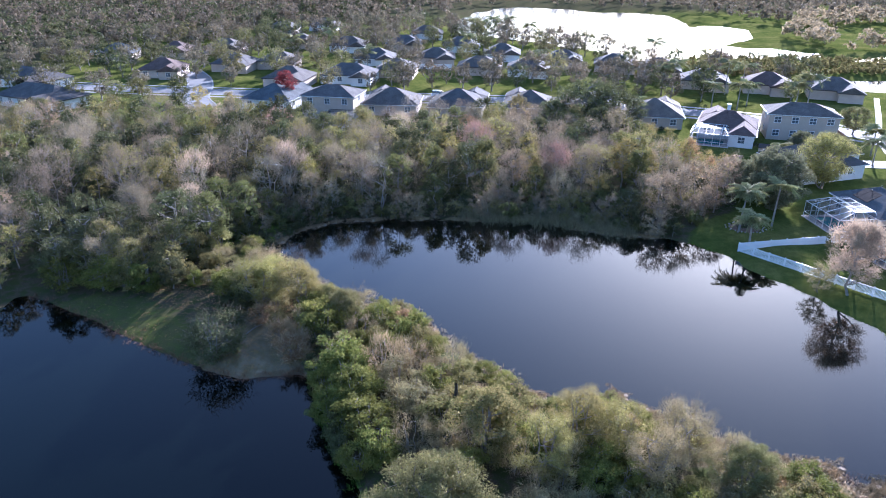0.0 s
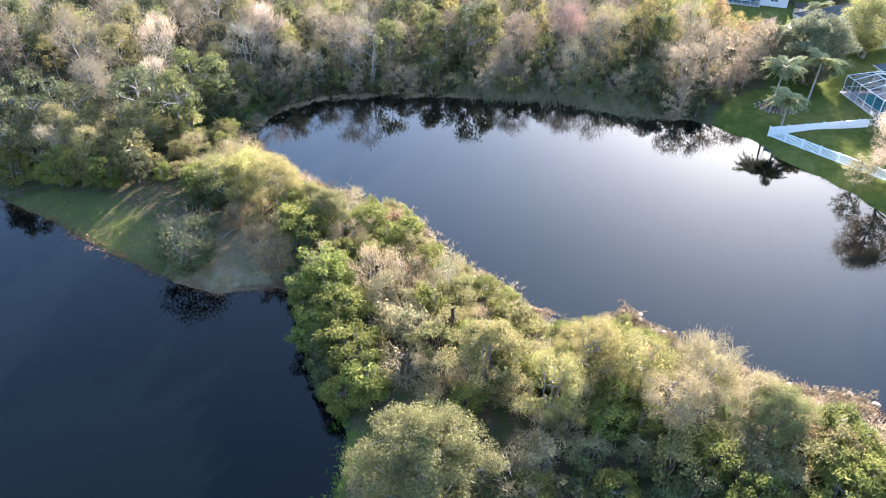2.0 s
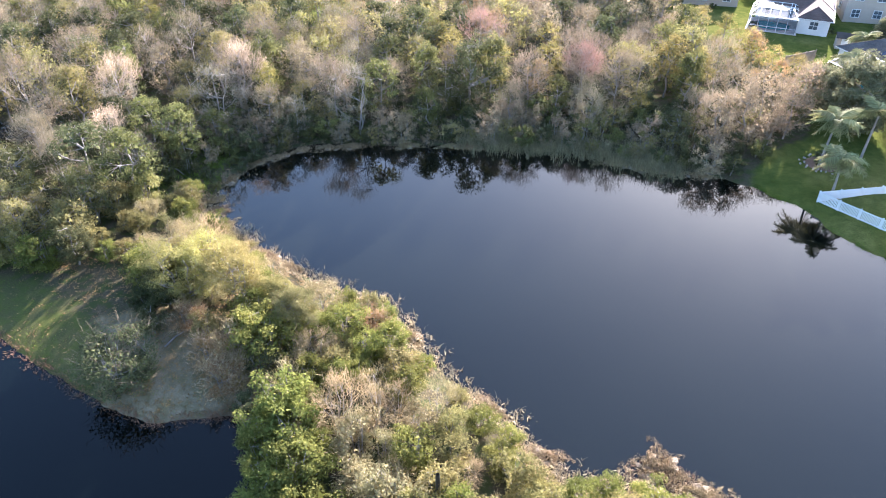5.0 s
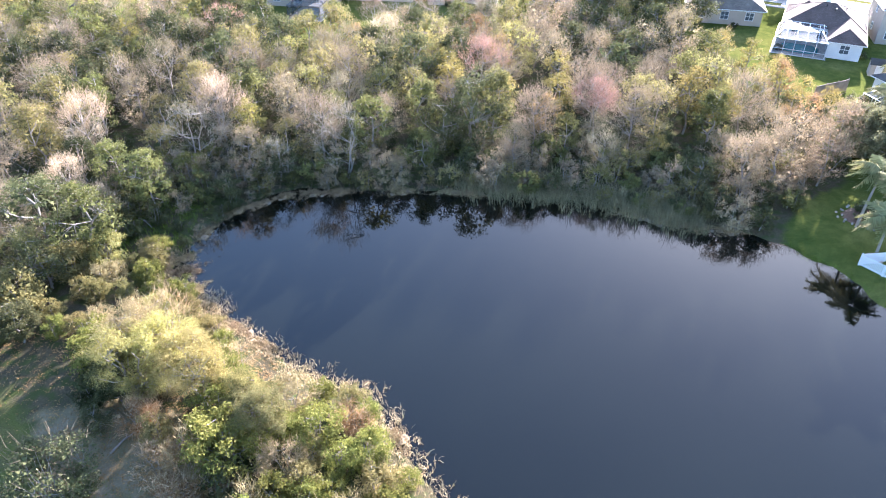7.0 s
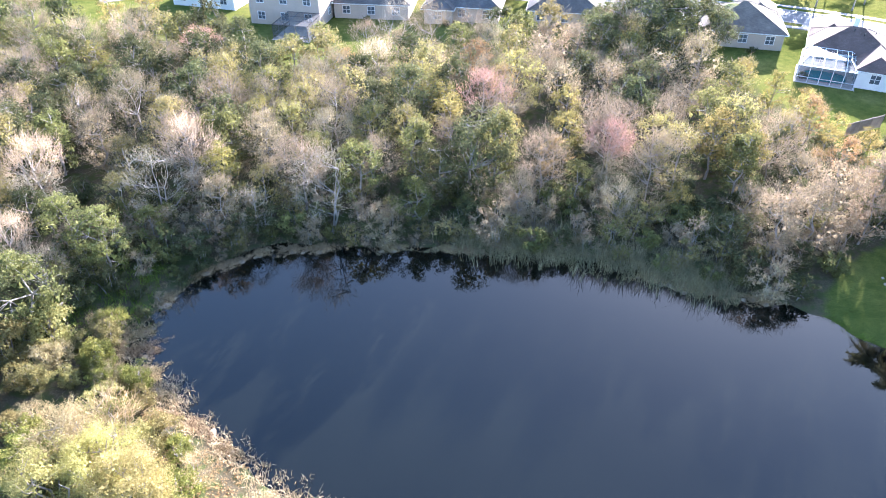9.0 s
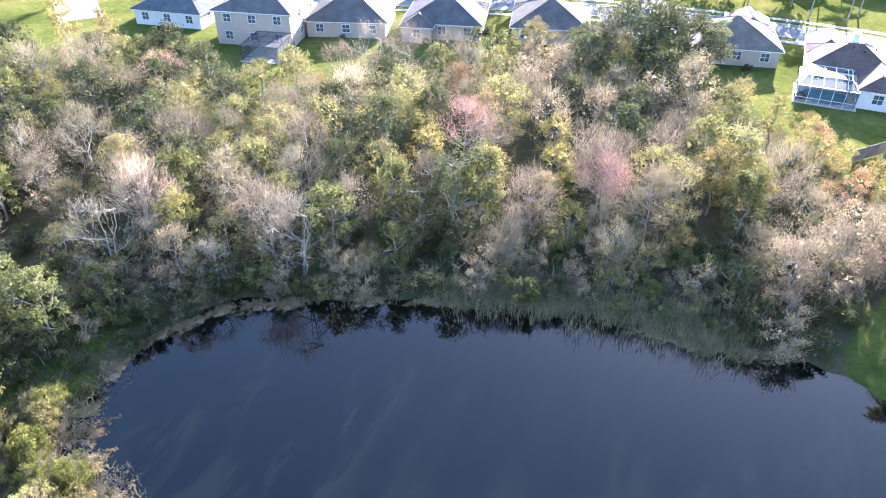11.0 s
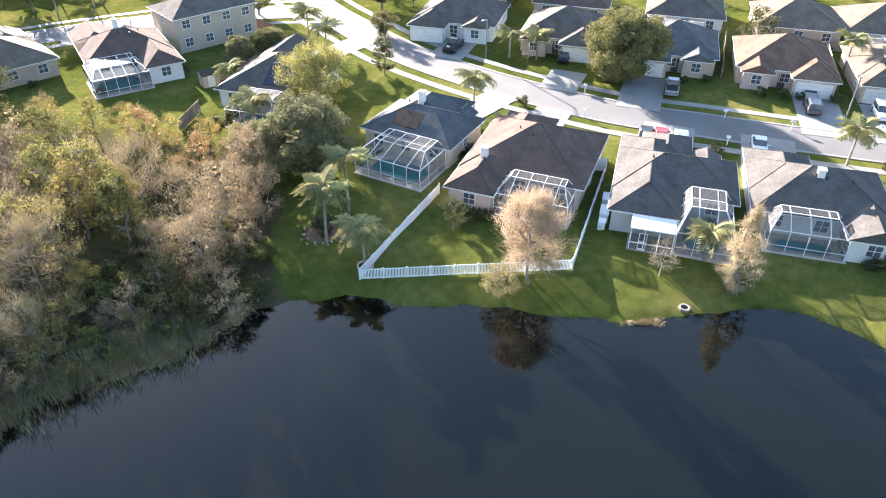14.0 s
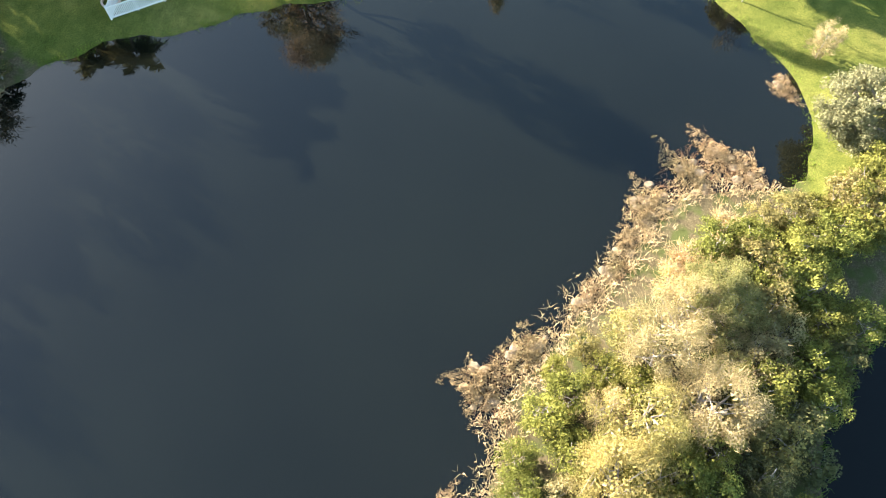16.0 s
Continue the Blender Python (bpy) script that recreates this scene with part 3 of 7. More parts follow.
def window(parent, axis_, at, c, z0, w, h, side):
    """A white-framed window on a wall plane: axis_ 'x' or 'y' is the wall's normal, side its sign."""
    gl = bmesh.new()
    o = 0.07 * side

    def bx(m, u0, u1, v0, v1, t0, t1):
        if axis_ == "y":
            box(m, u0, min(at + t0, at + t1), v0, u1, max(at + t0, at + t1), v1)
        else:
            box(m, min(at + t0, at + t1), u0, v0, max(at + t0, at + t1), u1, v1)
    u0, u1, v1, f = c - w / 2, c + w / 2, z0 + h, 0.09
    us, zc = (u0 - f, u0, c - 0.03, c + 0.03, u1, u1 + f), (z0 + v1) / 2
    zs = (z0 - f, z0, zc - 0.03, zc + 0.03, v1, v1 + f)
    ring = [(u, q) for q in zs for u in us]
    verts = [((u, at + d, q) if axis_ == "y" else (at + d, u, q)) for d in (o, -0.02 * side) for u, q in ring]
    solid = {(a, b) for a in range(5) for b in range(5) if not (a in (1, 3) and b in (1, 3))}
    faces = []
    for a, b in solid:
        k = b * 6 + a
        faces.append((k, k + 1, k + 7, k + 6))
        for da, db, p, q in ((0, -1, k, k + 1), (1, 0, k + 1, k + 7), (0, 1, k + 7, k + 6), (-1, 0, k + 6, k)):
            if (a + da, b + db) not in solid:
                faces.append((p, p + 36, q + 36, q))
    fr = mesh_ob("window", verts, faces, M_TRIM, parent, "white-framed window")
    bx(gl, u0, u1, z0, v1, -0.02 * side, 0.025 * side)
    part("pane", gl, M_GLASS, fr)


def house(ox, oy, rot, blocks, wall, roof, label, storeys=1, garage=None, chimney=None, windows=True, slope=0.49, panels=None, group="houses round the pond"):
    """blocks: (x0, x1, y0, y1, gable, lift) in the house's own metres; y runs from the garden to the street."""
    h = thing("house", pose(ox, oy, 1.0, 0, 0, rot), label, "house", group)
    zw = 2.62 * storeys + (0.25 if storeys > 1 else 0)
    for i, (x0, x1, y0, y1, gable, lift) in enumerate(blocks):
        bm = bmesh.new()
        e = 0.012 * i
        box(bm, x0 + e, y0 + e, -0.3, x1 - e, y1 - e, zw + lift)
        sl = slope
        half = min(x1 - x0, y1 - y0) / 2
        if gable in ("y0", "y1"):
            half = (x1 - x0) / 2
            yy = y0 + e if gable == "y0" else y1 - e
            inner = y0 + 2 if gable == "y0" else y1 - 2
            v = [bm.verts.new(p) for p in ((x0 + e, yy, zw + lift), (x1 - e, yy, zw + lift), ((x0 + x1) / 2, yy, zw + lift + half * sl - 0.12),
                                           (x0 + e, inner, zw + lift), (x1 - e, inner, zw + lift), ((x0 + x1) / 2, inner, zw + lift + half * sl - 0.12))]
            for f in ((0, 1, 2), (3, 5, 4), (0, 2, 5, 3), (1, 4, 5, 2)):
                bm.faces.new([v[k] for k in f])
        part("wall", bm, WALLS[wall], h)
        roof_block(x0, x1, y0, y1, zw + lift + 0.12, sl, 0.45, gable, ROOFS[roof], h, "far" not in group)
        if windows:
            w = x1 - x0
            n = max(1, int(w / 3.4))
            for k in range(n):
                cx = x0 + w * (k + 0.5) / n
                if not any(j != i and b[0] < cx < b[1] and b[2] < y0 - 0.1 < b[3] for j, b in enumerate(blocks)):
                    for s in range(storeys):
                        window(h, "y", y0, cx, 0.95 + 2.85 * s, 1.25, 1.25, -1)
                if not any(j != i and b[0] < cx < b[1] and b[2] < y1 + 0.1 < b[3] for j, b in enumerate(blocks)):
                    if not (garage and garage[0] - 3 < cx < garage[0] + 3 and abs(garage[1] - y1) < 0.5):
                        for s in range(storeys):
                            window(h, "y", y1, cx, 0.95 + 2.85 * s, 1.3, 1.3, 1)
            dlen = y1 - y0
            n = max(1, int(dlen / 5.0))
            for k in range(n):
                cy = y0 + dlen * (k + 0.5) / n
                for at, side in ((x0, -1), (x1, 1)):
                    if not any(j != i and b[0] < at + 0.1 * side < b[1] and b[2] < cy < b[3] for j, b in enumerate(blocks)):
                        for s in range(storeys):
                            window(h, "x", at, cy, 1.1 + 2.85 * s, 0.95, 1.05, side)
    if garage:
        gx_, gy_, side = garage
        bm = bmesh.new()
        for k in range(4):
            box(bm, gx_ - 2.4, min(gy_, gy_ + 0.06 * side), 0.06 + k * 0.54, gx_ + 2.4, max(gy_, gy_ + 0.06 * side), 0.57 + k * 0.54, 0.015)
        part("garage_door", bm, M_TRIM, h, "white panelled garage door")
        for x_ in (gx_ + 4.0, gx_ - 4.0):
            fronts = [q[3] if side > 0 else q[2] for q in blocks if q[0] + 0.6 < x_ < q[1] - 0.6]
            if fronts:
                yf = max(fronts) if side > 0 else min(fronts)
                bm = bmesh.new()
                box(bm, x_ - 0.5, yf - 0.05, 0.05, x_ + 0.5, yf + 0.05, 2.1)
                part("front_door", bm, M_BRONZE, h, "dark front door")
                break
    if chimney:
        cx, cy, ct = chimney
        bm = bmesh.new()
        box(bm, cx - 0.36, cy - 0.36, 2.0, cx + 0.36, cy + 0.36, ct, 0.03)
        box(bm, cx - 0.43, cy - 0.43, ct, cx + 0.43, cy + 0.43, ct + 0.12, 0.03)
        part("chimney", bm, M_TRIM, h, "white boxed chimney")
    # roof vents
    rnd = random.Random(int(ox * 7 + oy * 3))
    b = blocks[0]
    for k in range(3 if ox > 45 and ox < 75 else 0):
        bm = bmesh.new()
        vx, vy = b[0] + (b[1] - b[0]) * rnd.uniform(0.25, 0.75), b[2] + (b[3] - b[2]) * rnd.uniform(0.3, 0.7)
        dd = min(vx - b[0], b[1] - vx, vy - b[2], b[3] - vy) + 0.45
        zz = zw + 0.12 + b[5] + dd * slope
        beam(bm, (vx, vy, zz - 0.2), (vx, vy, zz + 0.35), 0.1, 8)
        part("vent_pipe", bm, M_DARKMETAL, h)
    if panels:
        bx_, by_, pw, pd, kx, ky = panels
        half = min(b[1] - b[0], b[3] - b[2]) / 2
        for i in range(kx):
            for j in range(ky):
                bm = bmesh.new()
                x0, y0 = bx_ + i * (pw + 0.03), by_ + j * (pd + 0.03)
                cs = [(x, y, zw + 0.2 + b[5] + slope * (min(x - b[0], b[1] - x, y - b[2], b[3] - y) + 0.45)) for x, y in ((x0, y0), (x0 + pw, y0), (x0 + pw, y0 + pd), (x0, y0 + pd))]
                lo = [bm.verts.new(q) for q in cs]
                hi = [bm.verts.new((q[0], q[1], q[2] + 0.05)) for q in cs]
                bm.faces.new(hi)
                for m in range(4):
                    bm.faces.new((lo[m], lo[(m + 1) % 4], hi[(m + 1) % 4], hi[m]))
                part("solar_panel", bm, M_HEATER if ky == 1 else M_PV, h, "brown rubber solar heater mat" if ky == 1 else "dark blue roof solar panel")
    return h


def enclosure(ox, oy, rot, x0, x1, y0, y1, pool=True, mansard=True, rise=1.0, dark=False, label="white aluminium pool cage with grey insect screen", bays=None):
    """A screened pool cage against the garden side of a house: posts, beams, screens, deck and pool. y1 is the house wall."""
    t = thing("pool_enclosure", pose(ox, oy, 1.0, 0, 0, rot), label, "pool enclosure", "pool cages behind the houses")
    met = M_BRONZE if dark else M_ALU
    zt, run = 2.55, 1.0 if mansard else 0.0
    deep = min(2.9, 0.62 * (y1 - y0)) if mansard else 0.0
    zi = zt + (rise if mansard else 0.0)
    n = bays or max(2, round((x1 - x0) / 1.9))
    m = max(1, round((y1 - y0) / 2.1))
    xs = [x0 + (x1 - x0) * k / n for k in range(n + 1)]
    ys = [y0 + (y1 - y0) * k / m for k in range(m + 1)]

    def bar(name, a, b, w=0.07):
        bm = bmesh.new()
        beam(bm, a, b, w)
        part(name, bm, met, t)
    for x in xs:
        bar("post", (x, y0, 0), (x, y0, zt))
        xi = min(max(x, x0 + run), x1 - run) if mansard else x
        bar("rafter", (x, y0, zt), (xi, y0 + deep + 1e-3, zi))
        bar("beam", (xi, y0 + deep, zi), (xi, y1, zi))
    for x in (x0, x1):
        for y in ys[1:]:
            bar("post", (x, y, 0), (x, y, zt))
            if mansard:
                bar("rafter", (x, y, zt), (x0 + run if x == x0 else x1 - run, max(y, y0 + deep) + 1e-3, zi))
        bar("rail", (x, y0, zt), (x, y1, zt))
        bar("rail", (x, y0, 0.85), (x, y1, 0.85), 0.06)
    bar("rail", (x0, y0, zt), (x1, y0, zt))
    bar("rail", (x0, y0, 0.85), (x1, y0, 0.85), 0.06)
    for y in [y0 + deep] + [q for q in ys[1:] if q > y0 + deep + 0.5]:
        bar("beam", (x0 + run, y, zi), (x1 - run, y, zi), 0.08)
    q = 0.012
    a, b_, c, d = (x0, y0, zt), (x1, y0, zt), (x1, y1, zt), (x0, y1, zt)
    e, f, g, hh = (x0 + run, y0 + deep, zi), (x1 - run, y0 + deep, zi), (x1 - run, y1, zi), (x0 + run, y1, zi)
    panels = [((x0, y0, 0), (x1, y0, 0), b_, a), ((x1, y0, 0), (x1, y1, 0), c, b_), ((x0, y1, 0), (x0, y0, 0), a, d), (e, f, g, hh)]
    if mansard:
        panels += [(a, b_, f, e), (b_, c, g, f), (d, a, e, hh)]
    for p in panels:
        mesh_ob("screen", p, [(0, 1, 2, 3)], M_SCREEN, t, "fine grey insect screen")
    bm = bmesh.new()
    box(bm, x0 - 0.25, y0 - 0.25, -0.2, x1 + 0.25, y1, 0.09, 0.03)
    part("deck", bm, M_PAVER, t, "pale patio deck")
    if pool:
        px0, px1, py0, py1 = x0 + 0.9, x1 - 0.9, y0 + 0.9, y1 - 1.5
        cx, cy, rx_, ry_ = (px0 + px1) / 2, (py0 + py1) / 2, (px1 - px0) / 2, max(1.0, (py1 - py0) / 2)
        k = 28
        ring = [(cx + rx_ * math.copysign(abs(math.cos(2 * math.pi * i / k)) ** 0.6, math.cos(2 * math.pi * i / k)),
                 cy + ry_ * math.copysign(abs(math.sin(2 * math.pi * i / k)) ** 0.6, math.sin(2 * math.pi * i / k))) for i in range(k)]
        v = [(*p, 0.115) for p in ring]
        mesh_ob("pool_water", v, [tuple(range(k))], M_POOL, t, "turquoise pool water")
        bm = bmesh.new()
        for i in range(k):
            beam(bm, (*ring[i], 0.11), (*ring[(i + 1) % k], 0.11), 0.16)
        part("coping", bm, M_CONCRETE, t, "pale pool coping")
    return t


def hip(w, d, extra=()):
    return [(0, w, 0, d, "", 0.0), *extra]


# the row on the east bank
house(58.9, 73.4, -85, [(0, 11.6, 0, 8.6, "", 0.05), (0.6, 8.2, 3.5, 12.6, "", 0), (7.2, 9.6, 8, 10.6, "y1", -0.3)], "cream", "blue",
      "cream stucco house with a blue-grey shingle hip roof and solar heater", chimney=(4.4, 6.4, 5.8), garage=(4, 12.6, 1), panels=(3.2, 0.9, 1.15, 2.2, 3, 1))
enclosure(58.9, 73.4, -85, 2.6, 11.2, -6.0, -0.05, rise=0.8)
house(53.0, 57.3, -78, [(0, 13.2, 4.6, 17.5, "", 0.1), (0, 4.7, 0, 8, "", 0), (1, 6.6, 12, 19.6, "", 0)], "pink", "brown",
      "pink-beige stucco house with a brown shingle hip roof", chimney=(2.2, 5.2, 5.1), garage=(3.8, 19.6, 1))
enclosure(53.0, 57.3, -78, 4.9, 12.8, 0.6, 4.55, rise=0.9, bays=5)
house(58.6, 41.1, -73, [(0, 12, 4.5, 13.2, "", 0.05), (0, 6.4, 0, 16.4, "", 0), (2.4, 7.2, 11, 18.2, "", -0.05), (8, 10.4, 11, 14.6, "y1", -0.1)], "grey", "slate",
      "grey stucco house with a dark slate-grey shingle roof", garage=(4.8, 18.2, 1))
enclosure(58.6, 41.1, -73, 6.5, 11.8, -2.4, 4.45, pool=True, rise=1.4)
house(66.8, 29.0, -72, [(0, 13, 0, 10.6, "", 0), (8.5, 13, -3.2, 5, "y0", -0.05), (0, 6.2, 4, 12.9, "", 0.02)], "white", "slate",
      "white stucco house with a slate-blue shingle roof and white chimney", chimney=(6.0, 4.3, 5.7), garage=(3.1, 12.9, 1))
enclosure(66.8, 29.0, -72, 1.2, 8.4, -3.5, -0.05, rise=0.9, bays=4)
house(70.2, 14.4, -68, [(0, 12, 0, 8.4, "", 0), (7.6, 12.4, -3.5, 6.5, "", 0.05), (4.4, 9.4, 5, 15.6, "", 0.02)], "white", "grey",
      "white stucco house with a grey shingle hip roof", garage=(6.9, 15.6, 1))
enclosure(70.2, 14.4, -68, 0.9, 6.8, -5.9, -0.05, pool=False, rise=1.1)
house(56.0, 97.0, -72, [(0, 12, 1, 14, "", 0), (0, 6, 8, 19, "y1", 0)], "white", "slate",
      "white stucco house with solar panels on a slate shingle roof", panels=(6.2, 2.0, 1.0, 1.7, 4, 3), garage=(3, 19, 1))
enclosure(56.0, 97.0, -72, 4.0, 10.5, -4.6, 0.95, rise=0.8)

# the row north of the wood
house(48.6, 117.2, -24, [(2.4, 14.2, 4.0, 14, "", 0), (9.4, 14.2, -2.0, 9, "", -0.05), (2.4, 8, 10, 19, "y1", 0)], "white", "brown",
      "white stucco house with a brown shingle hip roof", chimney=(8, 9.6, 6.6), garage=(5.2, 19, 1))
enclosure(48.6, 117.2, -24, 1.6, 9.3, -3.2, 3.95, rise=0.6, bays=5)
house(67.0, 118.0, -14, [(0, 14, 0, 9, "", 0), (2, 8, 6, 13, "y1", -2.7)], "sand", "grey",
      "two-storey beige stucco house with a grey shingle roof", storeys=2, garage=(5, 13, 1), slope=0.38)
house(38.8, 128.6, -12, [(0, 12.5, 0, 12, "", 0), (6.5, 12.5, 8, 17, "y1", 0)], "sand", "tan", "beige stucco house with a tan shingle hip roof", garage=(9.5, 17, 1))
house(10.6, 137.0, -8, [(0, 12.5, 0, 12.5, "", 0), (0, 6, 9, 18, "y1", 0)], "sand", "grey", "beige stucco house with a grey hip roof and white patio cover", garage=(3, 18, 1))
house(25.5, 134.5, -9, [(0, 11, 1, 12.5, "", 0), (5, 11, 9, 18, "y1", 0)], "sand", "slate", "beige stucco house half hidden by a large oak", garage=(8, 18, 1))
house(-7.6, 139.2, -8, [(0, 13, 0, 12, "", 0), (0, 5, -2, 4, "", -0.05), (7, 13, 8, 17, "y1", 0)], "sand", "slate", "beige stucco house with a slate-grey hip roof", garage=(10, 17, 1))
house(-24.2, 139.6, -4, [(0, 13.5, 0, 12, "", 0.05), (0, 6, 8, 17.5, "y1", 0)], "sand", "grey", "tan stucco house with a grey hip roof and shaded patio", garage=(3, 17.5, 1))
house(-38.5, 136.0, -10, [(0, 13, 0, 9.5, "", 0), (7, 13, 6, 14, "y1", -2.7)], "sand", "slate", "two-storey beige house with a dark hip roof", storeys=2, garage=(10, 14, 1), slope=0.38)
enclosure(-38.5, 136.0, -10, 7.2, 13.4, -7, -0.05, pool=False, mansard=False, dark=True, label="dark bronze screened patio cage with a flat top")
house(-56, 146, -14, [(0, 13, 0, 12, "", 0), (6, 12, 8, 17, "y1", 0)], "white", "blue", "white stucco house with a blue-grey shingle roof", garage=(9, 17, 1))

# across the main street, fronts to the street
FRONT = [(93.5, 91.5, -72, 13.5, "white", "grey", "white stucco house with a long grey shingle roof"),
         (97.0, 73.0, -74, 12.5, "sand", "grey", "beige stucco house with a grey hip roof and palms in front"),
         (100.0, 55.5, -73, 12.5, "sand", "blue", "beige stucco house with a blue-grey roof and arched porch"),
         (103.0, 40.0, -73, 13.0, "pink", "terra", "pink-beige stucco house with a terracotta shingle roof"),
         (108.4, 24.6, -72, 11.0, "sand", "tan", "beige stucco house with a tan hip roof"),
         (112.0, 12.2, -70, 13.0, "sand", "terra", "beige stucco house with a terracotta roof and arched entry"),
         (116.0, -4.6, -68, 12.0, "grey", "blue", "grey stucco house with a blue-grey roof")]
for i, (x, y, r, w, wl, rf, lb) in enumerate(FRONT):
    house(x, y, r, [(0, w, 2.5, 15, "", 0.05), (w - 5.6, w, 0, 7, "", 0), (0.6, 4.4, 0.6, 6, "y0", 0)] if i % 2 else
          [(0, w, 2.5, 15, "", 0.05), (0, 5.6, -0.5, 7, "", 0), (w - 4.6, w - 0.8, 1, 6, "y0", 0)], wl, rf, lb,
          garage=((w - 2.8, 0, -1) if i % 2 else (2.8, -0.5, -1)), group="houses across the street")
BACK = [(121.5, 60.5, -72, 12.5, "white", "grey"), (126.0, 43.0, -72, 13.0, "sand", "tan"), (131.0, 30.0, -71, 13.0, "white", "tan"),
        (136.0, 13.0, -70, 13.0, "sand", "grey"), (141.0, -4.0, -69, 13.0, "pink", "brown"), (116.0, 80.0, -73, 13.0, "sand", "brown"),
        (112.0, 99.0, -70, 13.0, "white", "grey")]
for x, y, r, w, wl, rf in BACK:
    house(x, y, r, [(0, w, 0, 13, "", 0)], wl, rf, "stucco house with a shingle hip roof beyond the back fences", group="houses across the street")
for x, y, r in ((121.5, 60.5, -72), (131.0, 30.0, -71), (112.0, 12.2, -70)):
    enclosure(x, y, r, 3, 9.5, -4.5 if x > 113 else 15.2, -0.05 if x > 113 else 19.5, pool=False, mansard=False)

# farther streets
FAR_WEST = [
    (-122, 150, -25, 22, "white", "slate"), (-138, 176, -25, 20, "white", "slate"), (-101, 190, 5, 13, "sand", "brown"),
    (-131, 226, 10, 13, "sand", "blue"), (-112, 233, 0, 12, "sand", "brown"), (-97, 242, 0, 14, "sand", "grey"), (-82, 203, -5, 13, "sand", "slate"),
    (-68, 208, 0, 13, "sand", "grey"), (-58, 176, -8, 13, "sand", "grey"), (-42, 182, -5, 16, "white", "slate"), (-36, 216, 0, 14, "white", "slate"),
    (-90, 310, 0, 15, "sand", "slate"), (-72, 325, 0, 14, "white", "grey"), (-50, 250, 0, 14, "white", "grey"), (-72, 260, 0, 14, "sand", "grey"),
]
FAR_MIDDLE = [
    (-26, 193, -5, 12, "sand", "grey"), (-14, 218, 0, 13, "sand", "grey"), (0, 198, -5, 14, "sand", "grey"), (16, 196, -8, 13, "white", "slate"),
    (-20, 292, 0, 14, "white", "grey"), (-28, 255, 0, 14, "sand", "slate"), (-5, 250, 0, 14, "white", "slate"), (46, 206, -12, 13, "sand", "slate"),
    (58, 196, -14, 13, "sand", "slate"), (66, 176, -16, 13, "sand", "grey"), (82, 170, -18, 13, "sand", "brown"), (97, 162, -20, 13, "sand", "grey"),
    (30, 215, -8, 13, "sand", "slate"), (10, 230, -5, 13, "white", "grey"),
]
FAR = FAR_WEST + FAR_MIDDLE
for i, (x, y, r, w, wl, rf) in enumerate(FAR):
    house(x, y, r, [(0, w, 0, 11, "", 0), (w - 6, w, -3, 6, "y0", -0.05)], wl, rf, "stucco house with a dark shingle roof in a far street", windows=i < 3 or 9 <= i < 12, group="houses in the far streets")

# drives from garages to the street
DRIVES_MAIN = [
    (71.4, 68.4, 82.5, 67.0, 5), (72.8, 57.2, 82, 58.8, 5), (77.2, 41.8, 86, 44.0, 6.5), (79.6, 29.8, 89.5, 32.4, 6.5), (87.2, 13.4, 92.6, 15.6, 5.5),
    (98.5, 84, 89.5, 82, 5.5), (95.5, 63, 88, 61.5, 5.5), (100, 52.5, 88.5, 49.4, 6), (106.5, 30, 94, 26, 6), (108.5, 21.5, 96.8, 17.5, 6),
    (115.5, 2.5, 103.5, 2, 6), (114.5, -8, 107, -9, 6),
]
DRIVES_NORTH = [
    (76.5, 99, 89.5, 97.6, 5), (60.5, 136, 64, 142, 5), (75, 130, 76, 135.5, 5), (49, 145, 51, 147, 5), (16, 155, 17, 157, 5), (-20, 157, -20, 162, 5),
    (4, 156, 5, 159, 5),
]
DRIVES = DRIVES_MAIN + DRIVES_NORTH
for q in DRIVES:
    drive(*q)

# ---- plants ----
def fast_mesh(name, verts, faces, material):
    """A mesh from arrays: verts (n, 3), faces (m, 3 or 4)."""
    me = bpy.data.meshes.new(name)
    k = faces.shape[1]
    me.vertices.add(len(verts))
    me.vertices.foreach_set("co", np.asarray(verts, np.float32).ravel())
    me.loops.add(faces.size)
    me.loops.foreach_set("vertex_index", faces.astype(np.int32).ravel())
    me.polygons.add(len(faces))
    me.polygons.foreach_set("loop_start", np.arange(0, faces.size, k, dtype=np.int32))
    me.update(calc_edges=True)
    me.materials.append(material)
    return me


def wood(segs, sides=5):
    """Tapered limbs: segs of (a, b, ra, rb)."""
    V, F = [], []
    for a, b, ra, rb in segs:
        a, b = np.array(a, float), np.array(b, float)
        d = b - a
        d /= np.linalg.norm(d) + 1e-9
        u = np.cross(d, (0.3, 0.9, 0.2))
        u /= np.linalg.norm(u) + 1e-9
        w = np.cross(d, u)
        base = len(V)
        for c, r in ((a, ra), (b, rb)):
            for k in range(sides):
                t = 2 * math.pi * k / sides
                V.append(c + r * (math.cos(t) * u + math.sin(t) * w))
        for k in range(sides):
            F.append((base + k, base + (k + 1) % sides, base + sides + (k + 1) % sides, base + sides + k))
    return np.array(V), np.array(F)


